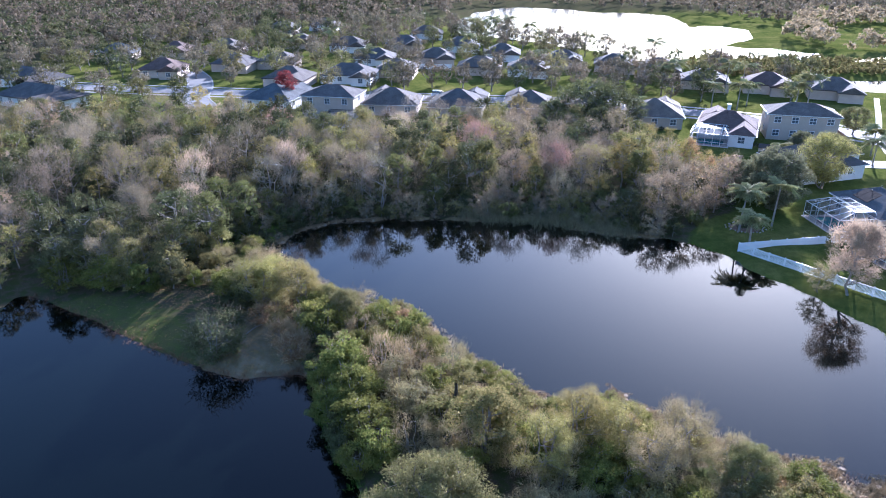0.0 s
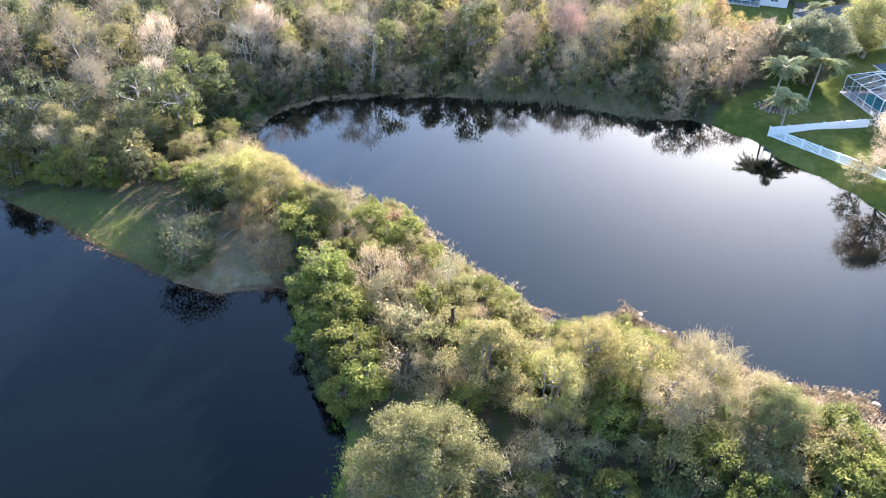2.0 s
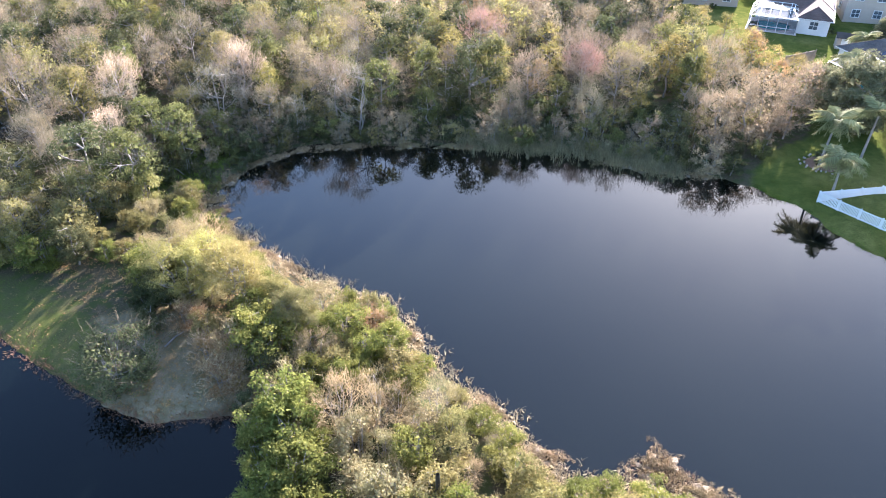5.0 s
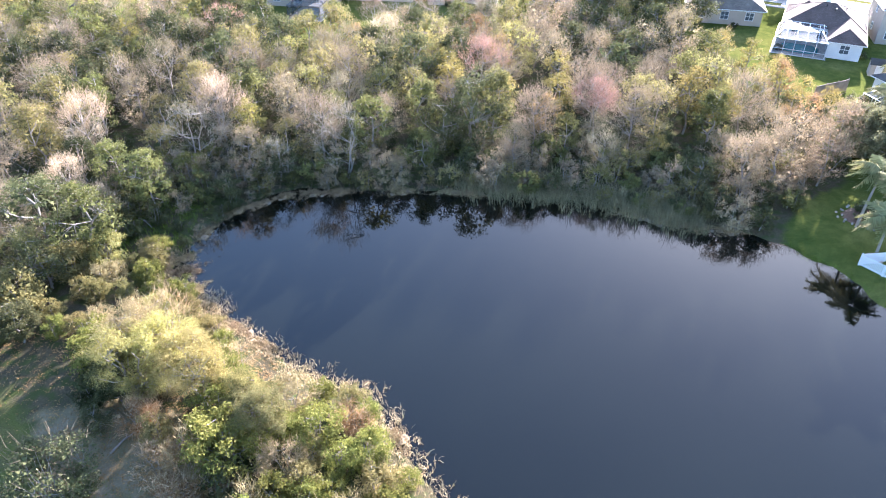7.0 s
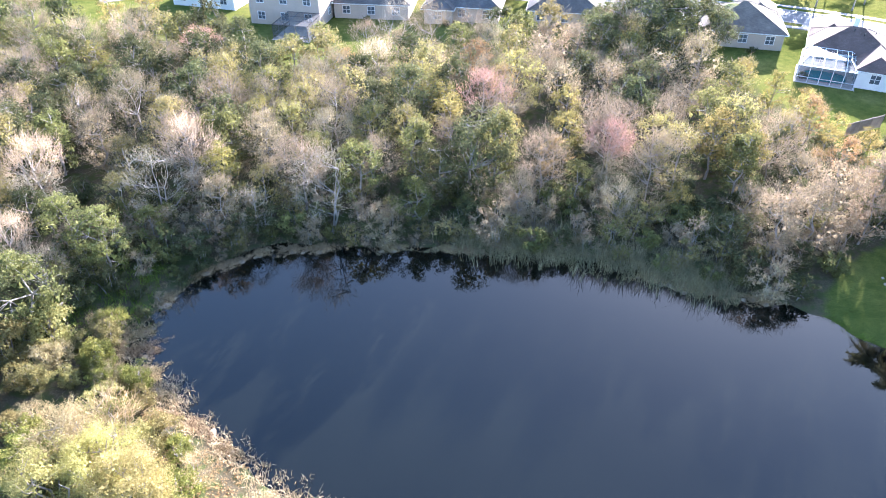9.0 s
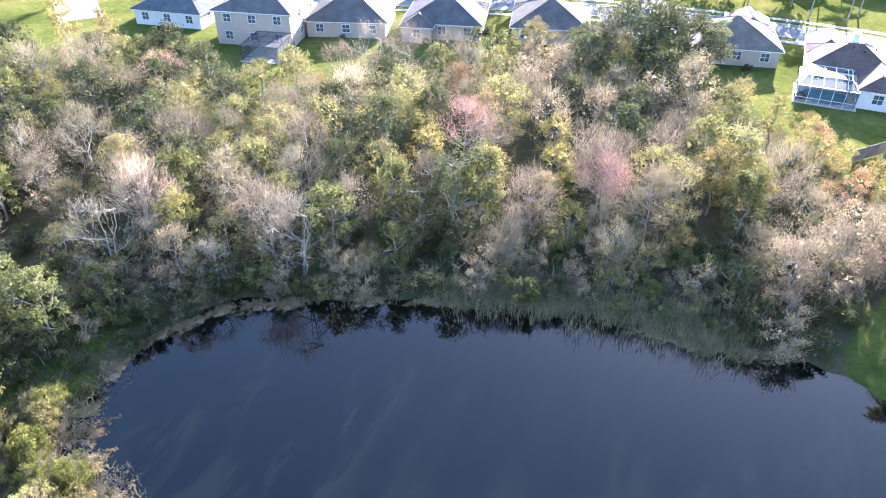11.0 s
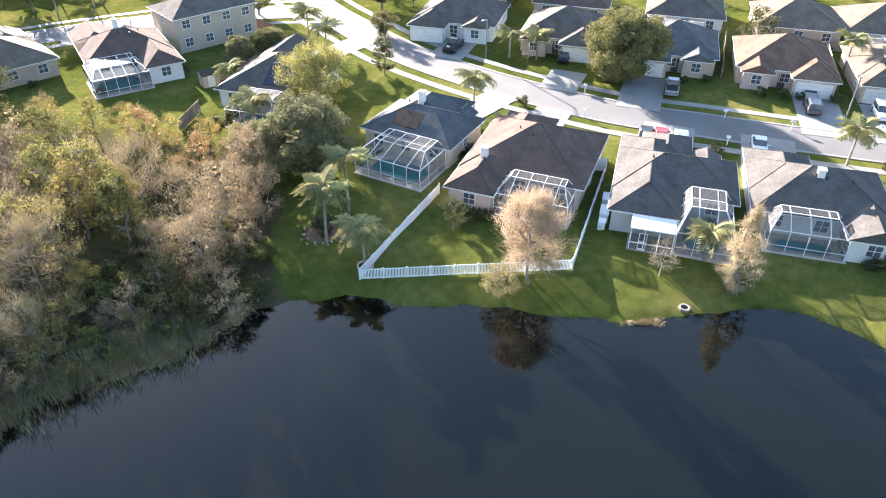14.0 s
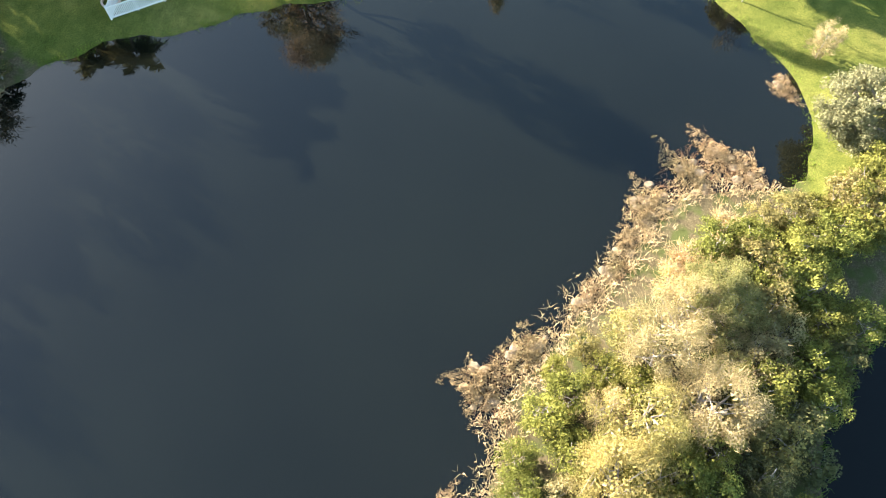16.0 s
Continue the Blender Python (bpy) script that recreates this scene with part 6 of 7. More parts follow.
# clipped shrubs by the walls
for q in ((52.3, 56.2), (52.5, 55.0), (52.9, 53.6), (53.4, 52.4), (51.6, 54.2), (62.6, 62.4), (63.8, 62.3), (65, 62.2), (64.4, 32.6), (69.2, 33.6), (71.5, 34.4), (74, 35.2), (66.2, 17.6), (67.2, 16.8), (71.5, 4.5), (70.4, 5.4), (72.8, 4.2),
          (59.8, 47.0), (80.5, 63), (82, 36.8), (99.5, 57.5), (101.2, 47), (103.4, 44.6), (102.6, 36.5), (103.6, 33.6), (104.4, 31.4), (106, 27), (111, 11.5), (112.4, 8.6), (114, 4.8), (115, -5.6), (88.6, 18.8), (90.2, 10.6),
          (50, 114.4), (62, 111.2), (40, 126), (46, 125), (-4, 136), (-18, 138), (15, 134.5), (57, 6.8)):
    plant("hedge", q[0], q[1], place_rng.uniform(0.75, 1.2))


# ---- white vinyl fence round the brown-roofed house's garden ----
def fence_run(x0, y0, x1, y1, h, solid, label, material=None, step=2.3, name="fence"):
    mat = material or M_WHITE
    L = math.hypot(x1 - x0, y1 - y0)
    rot = math.degrees(math.atan2(y1 - y0, x1 - x0))
    z0, z1 = max(0.3, ground_at(x0, y0)), max(0.3, ground_at(x1, y1))
    f = thing(name, pose(x0, y0, 0, 0, 0, rot), label, "fence", "garden fences")
    n = max(1, round(L / step))
    d = L / n
    post_me = None
    for i in range(n + 1):
        z = z0 + (z1 - z0) * i / n
        if post_me is None:
            bm = bmesh.new()
            box(bm, -0.065, -0.065, -0.3, 0.065, 0.065, h + 0.06)
            bmesh.ops.create_cone(bm, cap_ends=True, segments=4, radius1=0.12, radius2=0.01, depth=0.1, matrix=Matrix.Translation((0, 0, h + 0.11)) @ pose(0, 0, 0, 0, 0, 45))
            ob = part("post", bm, mat, f)
            post_me = ob.data
        else:
            ob = new("post", post_me)
            ob.parent = f
        ob.location = (d * i, 0, z)
    rail_me = pan_me = None
    for i in range(n):
        za, zb = z0 + (z1 - z0) * i / n, z0 + (z1 - z0) * (i + 1) / n
        if pan_me is None:
            bm = bmesh.new()
            if material is None and x0 < 60 and y0 > 0 and y0 < 70:
                k = max(6, int(d / 0.16)) if solid else int(d / 0.145)
                wd = (d - 0.14) / k - 0.008 if solid else 0.084
                box(bm, -wd / 2, -0.018, 0.08, wd / 2, 0.018, h - 0.055)
            elif solid:
                k = max(6, int(d / 0.16))
                line = []
                for j in range(k):
                    a, b = 0.07 + (d - 0.14) * j / k + 0.006, 0.07 + (d - 0.14) * (j + 1) / k - 0.006
                    line += [(a, 0.006), (a, 0.018), (b, 0.018), (b, 0.006)]
                line += [(x, -y) for x, y in line[::-1]]
                lo, hi = [bm.verts.new((*q, 0.08)) for q in line], [bm.verts.new((*q, h - 0.05)) for q in line]
                bm.faces.new(hi)
                for j in range(len(line)):
                    bm.faces.new((lo[j - 1], lo[j], hi[j], hi[j - 1]))
            else:
                k = int(d / 0.145)
                for j in range(k):
                    c = 0.07 + (d - 0.14) * (j + 0.5) / k
                    box(bm, c - 0.042, -0.014, 0.1, c + 0.042, 0.014, h - 0.06)
            single = material is None and x0 < 60 and y0 > 0 and y0 < 70
            ob = part("board" if solid and single else "picket" if single else "panel", bm, mat, f)
            pan_me = ob.data
            bm = bmesh.new()
            box(bm, 0, -0.03, 0, d, 0.03, 0.1)
            low = part("rail", bm, mat, f)
            rail_me = low.data
        else:
            ob, low = new("panel" if not single else "board" if solid else "picket", pan_me), new("rail", rail_me)
            ob.parent = low.parent = f
        top = new("rail", rail_me)
        top.parent = f
        for o, zz in ((ob, 0.0), (low, 0.14), (top, h - 0.12)):
            o.location = (d * i, 0, za + zz)
            o.rotation_euler = (0, -math.atan2(zb - za, d), 0)
        if single:
            ob.rotation_euler = (0, 0, 0)
            for j in range(k):
                if j:
                    ob = new("board" if solid else "picket", pan_me)
                    ob.parent = f
                c = 0.07 + (d - 0.14) * (j + 0.5) / k
                ob.location = (d * i + c, 0, za + (zb - za) * c / d)
    return f


WHITE_FENCE = "white vinyl picket fence with square capped posts"
fence_run(38.3, 57.7, 54.6, 59.6, 1.3, True, WHITE_FENCE)
fence_run(38.3, 57.7, 50.4, 41.4, 1.25, False, WHITE_FENCE)
fence_run(50.4, 41.4, 69.8, 46.2, 1.3, True, WHITE_FENCE)
fence_run(69.8, 46.2, 68.4, 48.6, 1.7, True, "white vinyl privacy fence beside the house")
CEDAR = "weathered grey-brown board fence between back gardens"
for q in ((62, 103, 74, 99.5), (58, 118, 66, 119.5), (82, 112, 84, 124), (104, 96, 120, 92), (118, 62, 122, 48), (124, 45, 127, 33), (128, 31, 132, 18), (114, 76, 118, 64), (71.5, 33.6, 76, 35), (106, 43, 122, 47), (110, 27.5, 127, 32)):
    fence_run(*q, 1.8, True, CEDAR, M_WOODFENCE, 3.6)
fence_run(48.4, 95.6, 54.0, 98.3, 1.8, True, "dark weathered board fence between two gardens", M_WOODFENCE)
fence_run(63.6, 102.0, 75.6, 105.9, 1.8, True, CEDAR, M_WOODFENCE)
fence_run(-140, 240, -122, 238, 1.8, True, "white vinyl privacy fence beside a far garden")
fence_run(99, 84, 108, 86.5, 1.8, True, "white vinyl privacy fence beside the house")
fence_run(-14, 210, -2, 209, 1.8, True, "white vinyl privacy fence beside a far garden")

# ---- patio roof, planting bed, fire bowl, sheds, meters ----
t = thing("patio_cover", pose(58.6, 41.1, 1.0, 0, 0, -73), "flat white insulated patio roof on white posts", "patio cover")
bm = bmesh.new()
box(bm, 2.1, -2.9, 2.45, 6.4, 0.1, 2.62, 0.02)
part("roof_panel", bm, M_WHITE, t, "bright white flat roof panel")
for x in (2.2, 3.55, 4.9, 6.3):
    bm = bmesh.new()
    box(bm, x - 0.05, -2.85, 0, x + 0.05, -2.75, 2.45)
    part("post", bm, M_WHITE, t)
bm = bmesh.new()
box(bm, 2.1, -2.84, 0.8, 6.4, -2.78, 0.9)
part("rail", bm, M_WHITE, t)
for a, b in (((2.2, -2.8, 0.05), (6.3, -2.8, 0.05)), ((2.2, -2.8, 0.05), (2.2, 0, 0.05))):
    mesh_ob("screen", [a, b, (*b[:2], 2.45), (*a[:2], 2.45)], [(0, 1, 2, 3)], M_SCREEN, t, "fine grey insect screen")
bm = bmesh.new()
box(bm, 2.0, -3.0, -0.2, 6.5, -0.01, 0.08, 0.02)
part("slab", bm, M_CONCRETE, t)
bm = bmesh.new()
for q in ((3.0, 3.06), (3.74, 3.8)):
    box(bm, q[0], -2.9, 0.1, q[1], -2.86, 2.1)
box(bm, 3.0, -2.9, 2.04, 3.8, -2.86, 2.12)
box(bm, 3.0, -2.9, 1.0, 3.8, -2.86, 1.1)
box(bm, 3.0, -2.9, 0.1, 3.8, -2.86, 0.3)
part("screen_door", bm, M_WHITE, t, "white screen door")

bed = thing("planting_bed", pose(42.2, 65.2, 1.0), "round mulched planting bed edged with pale stones", "planting bed")
ring = [(2.7 * math.cos(2 * math.pi * k / 30) * (1 + 0.12 * math.sin(3 * k)), 2.2 * math.sin(2 * math.pi * k / 30) * (1 + 0.1 * math.cos(2 * k))) for k in range(30)]
v = [(0, 0, 0.16)] + [(x * 0.6, y * 0.6, 0.12) for x, y in ring] + [(x, y, -0.1) for x, y in ring]
f = [(0, 1 + k, 1 + (k + 1) % 30) for k in range(30)] + [(1 + k, 31 + k, 31 + (k + 1) % 30, 1 + (k + 1) % 30) for k in range(30)]
mesh_ob("mulch", v, f, M_MULCH, bed, smooth=True)
bm = bmesh.new()
bmesh.ops.create_icosphere(bm, subdivisions=1, radius=0.17)
for vv in bm.verts:
    vv.co.z *= 0.7
    vv.co *= 1 + 0.18 * noise.noise(vv.co * 4)
stone0 = part("stone", bm, M_STONE, bed)
stone0.location = (*ring[0], 0.02)
for k in range(1, 30):
    o = new("stone", stone0.data)
    o.parent = bed
    o.location, o.rotation_euler = (*ring[k], 0.02), (k, 2 * k, 3 * k)
for q in ((41.4, 64.6, 0.8), (43.2, 65.8, 0.7), (42.0, 66.2, 0.9), (43.4, 64.4, 0.5)):
    plant("hedge", q[0], q[1], q[2], z=1.02)

ringbed = thing("tree_ring", pose(40.0, 58.4, ground_at(40.0, 58.4)), "pinkish scalloped tree ring round a palm", "tree ring")
bm = bmesh.new()
for k in range(14):
    a, b = 2 * math.pi * k / 14, 2 * math.pi * (k + 0.9) / 14
    beam(bm, (0.75 * math.cos(a), 0.75 * math.sin(a), 0.08), (0.75 * math.cos(b), 0.75 * math.sin(b), 0.08), 0.16)
part("edging", bm, WALLS["pink"], ringbed)

fire = thing("fire_pit", pose(51.6, 30.7, ground_at(51.6, 30.7)), "round grey stone fire pit with dark ash", "fire pit")
for k in range(10):
    a = 2 * math.pi * k / 10
    bm = bmesh.new()
    box(bm, -0.13, -0.09, 0, 0.13, 0.09, 0.3, 0.03)
    ob = part("stone", bm, M_STONE, fire)
    ob.matrix_basis = pose(0.42 * math.cos(a), 0.42 * math.sin(a), 0, 0, 0, math.degrees(a) + 90)
bm = bmesh.new()
bmesh.ops.create_cone(bm, cap_ends=True, segments=20, radius1=0.36, radius2=0.36, depth=0.1, matrix=Matrix.Translation((0, 0, 0.12)))
part("ash", bm, M_DARKMETAL, fire, "dark ash bed")


def cabinet_box(name, x, y, rot, w, d, h, mat, label, category, lid=True):
    t = thing(name, pose(x, y, ground_at(x, y), 0, 0, rot), label, category, "service boxes by the houses")
    bm = bmesh.new()
    box(bm, -w / 2, -d / 2, -0.05, w / 2, d / 2, h, 0.03)
    part("body", bm, mat, t)
    if lid:
        bm = bmesh.new()
        box(bm, -w / 2 - 0.04, -d / 2 - 0.04, h, w / 2 + 0.04, d / 2 + 0.04, h + 0.08, 0.02)
        part("lid", bm, mat, t)


for q in ((63.2, 43.3, 17, 1.6, 0.9, 0.9), (60.4, 42.4, 17, 1.9, 0.9, 1.0), (58.6, 41.9, 17, 0.9, 0.7, 0.8)):
    cabinet_box("storage_box", *q, M_WHITE, "white plastic garden storage box by the fence", "storage box")
for q in ((66.0, 46.9, 10, 0.9, 0.9, 0.8), (81, 17.0, 17, 0.9, 0.9, 0.8), (58.2, 41.9, 17, 0.5, 0.5, 0.5)):
    cabinet_box("air_conditioner", *q, M_ALU, "grey metal air conditioner unit beside the wall", "air conditioner")
shed = thing("garden_shed", pose(61.2, 104.6, 1.0, 0, 0, -20), "small beige garden shed with a pitched roof", "shed")
bm = bmesh.new()
box(bm, -1.2, -1.0, -0.1, 1.2, 1.0, 1.9)
part("wall", bm, WALLS["sand"], shed)
bm = bmesh.new()
for s in (-1, 1):
    v = [bm.verts.new(p) for p in ((-1.4, s * 1.2, 1.82), (1.4, s * 1.2, 1.82), (1.4, 0, 2.45), (-1.4, 0, 2.45), (-1.4, s * 1.2, 1.76), (1.4, s * 1.2, 1.76), (1.4, 0, 2.39), (-1.4, 0, 2.39))]
    for fc in ((0, 1, 2, 3), (4, 7, 6, 5), (0, 4, 5, 1), (1, 5, 6, 2), (3, 7, 4, 0)):
        bm.faces.new([v[i] for i in fc])
part("roof", bm, ROOFS["grey"], shed)
bm = bmesh.new()
box(bm, -0.5, -1.04, 0, 0.5, -1.0, 1.7, 0.01)
part("door", bm, M_TRIM, shed)


# ---- letter boxes and lamp posts along the street ----
def letter_box(x, y, rot):
    t = thing("letter_box", pose(x, y, 1.0, 0, 0, rot), "white kerbside letter box on a square post", "letter box", "letter boxes along the street")
    bm = bmesh.new()
    box(bm, -0.06, -0.06, -0.1, 0.06, 0.06, 1.0)
    part("post", bm, M_WHITE, t)
    bm = bmesh.new()
    box(bm, -0.14, -0.25, 1.0, 0.14, 0.25, 1.16)
    bmesh.ops.create_cone(bm, cap_ends=True, segments=12, radius1=0.14, radius2=0.14, depth=0.5, matrix=Matrix.Translation((0, 0, 1.16)) @ pose(0, 0, 0, 90))
    part("box", bm, M_WHITE, t)


for q in ((84.6, 36.2, 17), (92.2, 38.6, 17), (93.6, 30.4, 17), (98.8, 20.6, 20), (82.0, 54.4, 5), (89.6, 57.8, 5), (91.4, 82.6, -10), (103.6, 7.4, 20)):
    letter_box(*q)
for x, y in ((101.4, 25.0), (93.0, 76.5)):
    t = thing("lamp_post", pose(x, y, 1.0), "slim pale street lamp post beside the pavement", "lamp post")
    bm = bmesh.new()
    beam(bm, (0, 0, -0.2), (0, 0, 6.2), 0.13, 8)
    part("pole", bm, M_CONCRETE, t)
    bm = bmesh.new()
    beam(bm, (0, 0, 6.1), (-1.2, -0.1, 6.45), 0.08, 8)
    part("arm", bm, M_ALU, t)
    bm = bmesh.new()
    box(bm, -1.7, -0.25, 6.4, -1.15, 0.05, 6.55, 0.04)
    part("lamp_head", bm, M_ALU, t)


# ---- parked cars ----
PAINTS = {"white": paint("car_white", (0.75, 0.75, 0.74), 0.0), "black": paint("car_black", (0.015, 0.015, 0.017)), "grey": paint("car_grey", (0.09, 0.1, 0.12), 0.6),
          "silver": paint("car_silver", (0.42, 0.43, 0.44), 0.7), "red": paint("car_red", (0.28, 0.03, 0.03), 0.2)}
M_LAMP = surface("lamp_lens", (0.6, 0.6, 0.62), (0.75, 0.75, 0.75), 5, 0.15, 30, 0.02)
M_TAIL = surface("tail_lens", (0.3, 0.01, 0.01), (0.4, 0.02, 0.02), 5, 0.2, 30, 0.02)


def loft(bm, sections):
    """Joins cross-sections (lists of points of equal length) into a closed skin."""
    rows = [[bm.verts.new(p) for p in s] for s in sections]
    n = len(rows[0])
    for a, b in zip(rows[:-1], rows[1:]):
        for k in range(n):
            bm.faces.new((a[k], a[(k + 1) % n], b[(k + 1) % n], b[k]))
    bm.faces.new(rows[0][::-1])
    bm.faces.new(rows[-1])
    bmesh.ops.recalc_face_normals(bm, faces=bm.faces[:])
    return bm


def car(x, y, rot, colour, style, z=1.075):
    label = {"suv": "parked %s sport utility car on the drive", "sedan": "parked %s saloon car on the drive", "truck": "parked %s pickup truck on the drive"}[style] % colour
    t = thing("pickup_truck" if style == "truck" else "car", pose(x, y, z, 0, 0, rot), label, "pickup truck" if style == "truck" else "car", "parked cars")
    L, W = {"suv": (4.7, 1.86), "sedan": (4.6, 1.8), "truck": (5.6, 1.95)}[style]
    hb = {"suv": 1.0, "sedan": 0.86, "truck": 1.05}[style]
    ht = {"suv": 1.7, "sedan": 1.42, "truck": 1.82}[style]
    hw = W / 2

    def ring(xx, w, z0, z1):
        return [(xx, -w, z0 + 0.08), (xx, -w * 0.92, z0), (xx, w * 0.92, z0), (xx, w, z0 + 0.08), (xx, w, z1 - 0.12), (xx, w * 0.9, z1), (xx, -w * 0.9, z1), (xx, -w, z1 - 0.12)]
    bm = bmesh.new()
    bed = style == "truck"
    loft(bm, [ring(-L / 2, hw * 0.86, 0.38, hb * 0.82), ring(-L / 2 + 0.15, hw * 0.96, 0.26, hb * 0.97), ring(-L * 0.2, hw, 0.24, hb), ring(L * 0.12, hw, 0.24, hb),
              ring(L * 0.3, hw * 0.98, 0.24, hb * 0.97), ring(L / 2 - 0.22, hw * 0.94, 0.26, hb * 0.86), ring(L / 2, hw * 0.8, 0.36, hb * 0.7)])
    body = part("body", bm, PAINTS[colour], t, smooth=False)
    c0, c1 = {"suv": (-L * 0.46, L * 0.2), "sedan": (-L * 0.32, L * 0.19), "truck": (-L * 0.1, L * 0.24)}[style]
    bm = bmesh.new()

    def cab(xx, w, z1):
        return [(xx, -w, hb - 0.04), (xx, w, hb - 0.04), (xx, w * 0.86, z1), (xx, -w * 0.86, z1)]
    rear = 0.12 if style == "suv" else 0.6 if style == "sedan" else 0.15
    loft(bm, [cab(c0, hw * 0.93, hb + 0.05), cab(c0 + rear, hw * 0.93, ht - 0.06), cab(c1 - 0.75, hw * 0.93, ht - 0.06), cab(c1, hw * 0.9, hb + 0.04)])
    part("cabin_glass", bm, M_GLASS, t, "dark tinted car windows")
    bm = bmesh.new()

    def top(xx, w, z1):
        return [(xx, -w, z1 - 0.05), (xx, w, z1 - 0.05), (xx, w * 0.9, z1 + 0.03), (xx, -w * 0.9, z1 + 0.03)]
    loft(bm, [top(c0 + rear - 0.06, hw * 0.8, ht - 0.05), top((c0 + c1) / 2 - 0.2, hw * 0.83, ht - 0.02), top(c1 - 0.68, hw * 0.8, ht - 0.06)])
    part("car_roof", bm, PAINTS[colour], t)
    if bed:
        bm = bmesh.new()
        box(bm, -L / 2 + 0.18, -hw * 0.84, hb - 0.02, c0 - 0.08, hw * 0.84, hb + 0.012)
        part("cargo_bed", bm, M_RUBBER, t, "black cargo bed liner")
    for sx in (-L * 0.3, L * 0.31):
        for sy in (-1, 1):
            bm = bmesh.new()
            bmesh.ops.create_cone(bm, cap_ends=True, segments=18, radius1=0.34, radius2=0.34, depth=0.22, matrix=Matrix.Translation((sx, sy * (hw - 0.09), 0.34)) @ pose(0, 0, 0, 90))
            w = part("wheel", bm, M_RUBBER, t)
            bm = bmesh.new()
            bmesh.ops.create_cone(bm, cap_ends=True, segments=12, radius1=0.2, radius2=0.17, depth=0.04, matrix=Matrix.Translation((sx, sy * (hw + 0.025), 0.34)) @ pose(0, 0, 0, 90))
            part("rim", bm, M_CHROME, w)
    for sy in (-1, 1):
        bm = bmesh.new()
        box(bm, L / 2 - 0.12, sy * hw * 0.62 - 0.2, hb * 0.62, L / 2 + 0.01, sy * hw * 0.62 + 0.2, hb * 0.74, 0.02)
        part("headlight", bm, M_LAMP, t)
        bm = bmesh.new()
        box(bm, -L / 2 - 0.01, sy * hw * 0.68 - 0.12, hb * 0.62, -L / 2 + 0.1, sy * hw * 0.68 + 0.12, hb * 0.8, 0.02)
        part("tail_light", bm, M_TAIL, t)
        bm = bmesh.new()
        box(bm, c1 - 0.35, sy * (hw + 0.08) - 0.09, hb + 0.02, c1 - 0.22, sy * (hw + 0.08) + 0.09, hb + 0.16, 0.02)
        part("wing_mirror", bm, PAINTS[colour], t)
    return t


for q in ((80.6, 45.4, 17, "grey", "sedan"), (81.2, 43.6, 17, "red", "sedan"), (81.8, 41.2, 17, "silver", "suv"), (85.6, 32.6, 197, "white", "sedan"), (104.6, 21.2, 197, "white", "suv"), (101.6, 29.4, 17, "grey", "suv"),
          (97.2, 47.6, 17, "silver", "truck"), (112.0, 9.4, 20, "white", "truck"), (93.6, 83.0, 12, "black", "truck"), (99.4, 65.8, 17, "black", "sedan"), (106.4, 30.6, 197, "silver", "sedan"), (110.4, 11.4, 20, "black", "sedan"),
          (80.0, 137.5, 75, "black", "suv"), (-5.2, 163, -8, "white", "suv")):
    car(*q)

# ---- reeds, dry grass and floating mats along the banks ----
def along(loop, x0, x1, y0, y1):
    """The stretch of a bank inside a rectangle."""
    return loop[(loop[:, 0] > x0) & (loop[:, 0] < x1) & (loop[:, 1] > y0) & (loop[:, 1] < y1)]


def blades(name, points, n, h, w, lean, spread, material, label, category, seed, clump=6):
    """Many blades in clumps near the points of a bank; one object of stuff."""
    rng = np.random.default_rng(seed)
    c = points[rng.integers(0, len(points), n // clump)] + rng.normal(0, 1, (n // clump, 2)) * spread
    p = np.repeat(c, clump, 0) + rng.normal(0, 0.16, (len(c) * clump, 2))
    z = np.maximum(ground_height(p[:, 0], p[:, 1]), -0.05)
    b = np.column_stack([p, z - 0.05])
    a = rng.uniform(0, 2 * math.pi, len(b))
    H = h * rng.uniform(0.5, 1.25, len(b))
    L = lean * H * rng.uniform(0.2, 1.3, len(b))
    dirn = np.column_stack([np.cos(a), np.sin(a), np.zeros(len(b))])
    side = np.column_stack([-np.sin(a), np.cos(a), np.zeros(len(b))]) * (w * rng.uniform(0.7, 1.3, len(b)))[:, None]
    mid = b + dirn * (L * 0.35)[:, None] + np.array((0, 0, 1)) * (H * 0.6)[:, None]
    tip = b + dirn * L[:, None] + np.array((0, 0, 1)) * (H - 0.3 * L)[:, None]
    v = np.stack([b - side, b + side, mid + side * 0.8, mid - side * 0.8, tip + side * 0.15, tip - side * 0.15], 1).reshape(-1, 3)
    i = np.arange(len(b))[:, None] * 6
    f = np.concatenate([i + np.array((0, 1, 2, 3)), i + np.array((3, 2, 4, 5))], 0)
    ob = new(name, fast_mesh(name, v, f, material))
    return tagged(ob, label, category, kind="stuff")


north = along(pond_east, -1, 24, 60, 72)
blades("reeds", north + np.array((0.3, 0.6)), 12000, 1.5, 0.018, 0.6, 1.35, M_REED, "belt of grey-green reeds along the far bank", "reeds", 1)
blades("bank_grass", along(pond_east, -29, 6, 22, 58), 6500, 0.5, 0.018, 1.0, 0.7, M_DRY, "dry tan bank grass along the spit", "grass", 2)
blades("bank_grass", along(pond_east, 4, 33, 4, 25), 5000, 0.45, 0.018, 1.0, 0.7, M_DRY, "dry tan bank grass along the spit", "grass", 3)
blades("bank_grass", along(pond_west, -16, 24, -4, 28), 2000, 0.5, 0.02, 0.8, 0.25, M_GRASS, "green bank grass beside the dark pond", "grass", 4)
blades("bank_grass", along(pond_west, -54, -15, 22, 44), 3600, 0.28, 0.02, 1.1, 0.35, M_RUST, "brown dead stems and litter along the dark pond", "grass", 14)
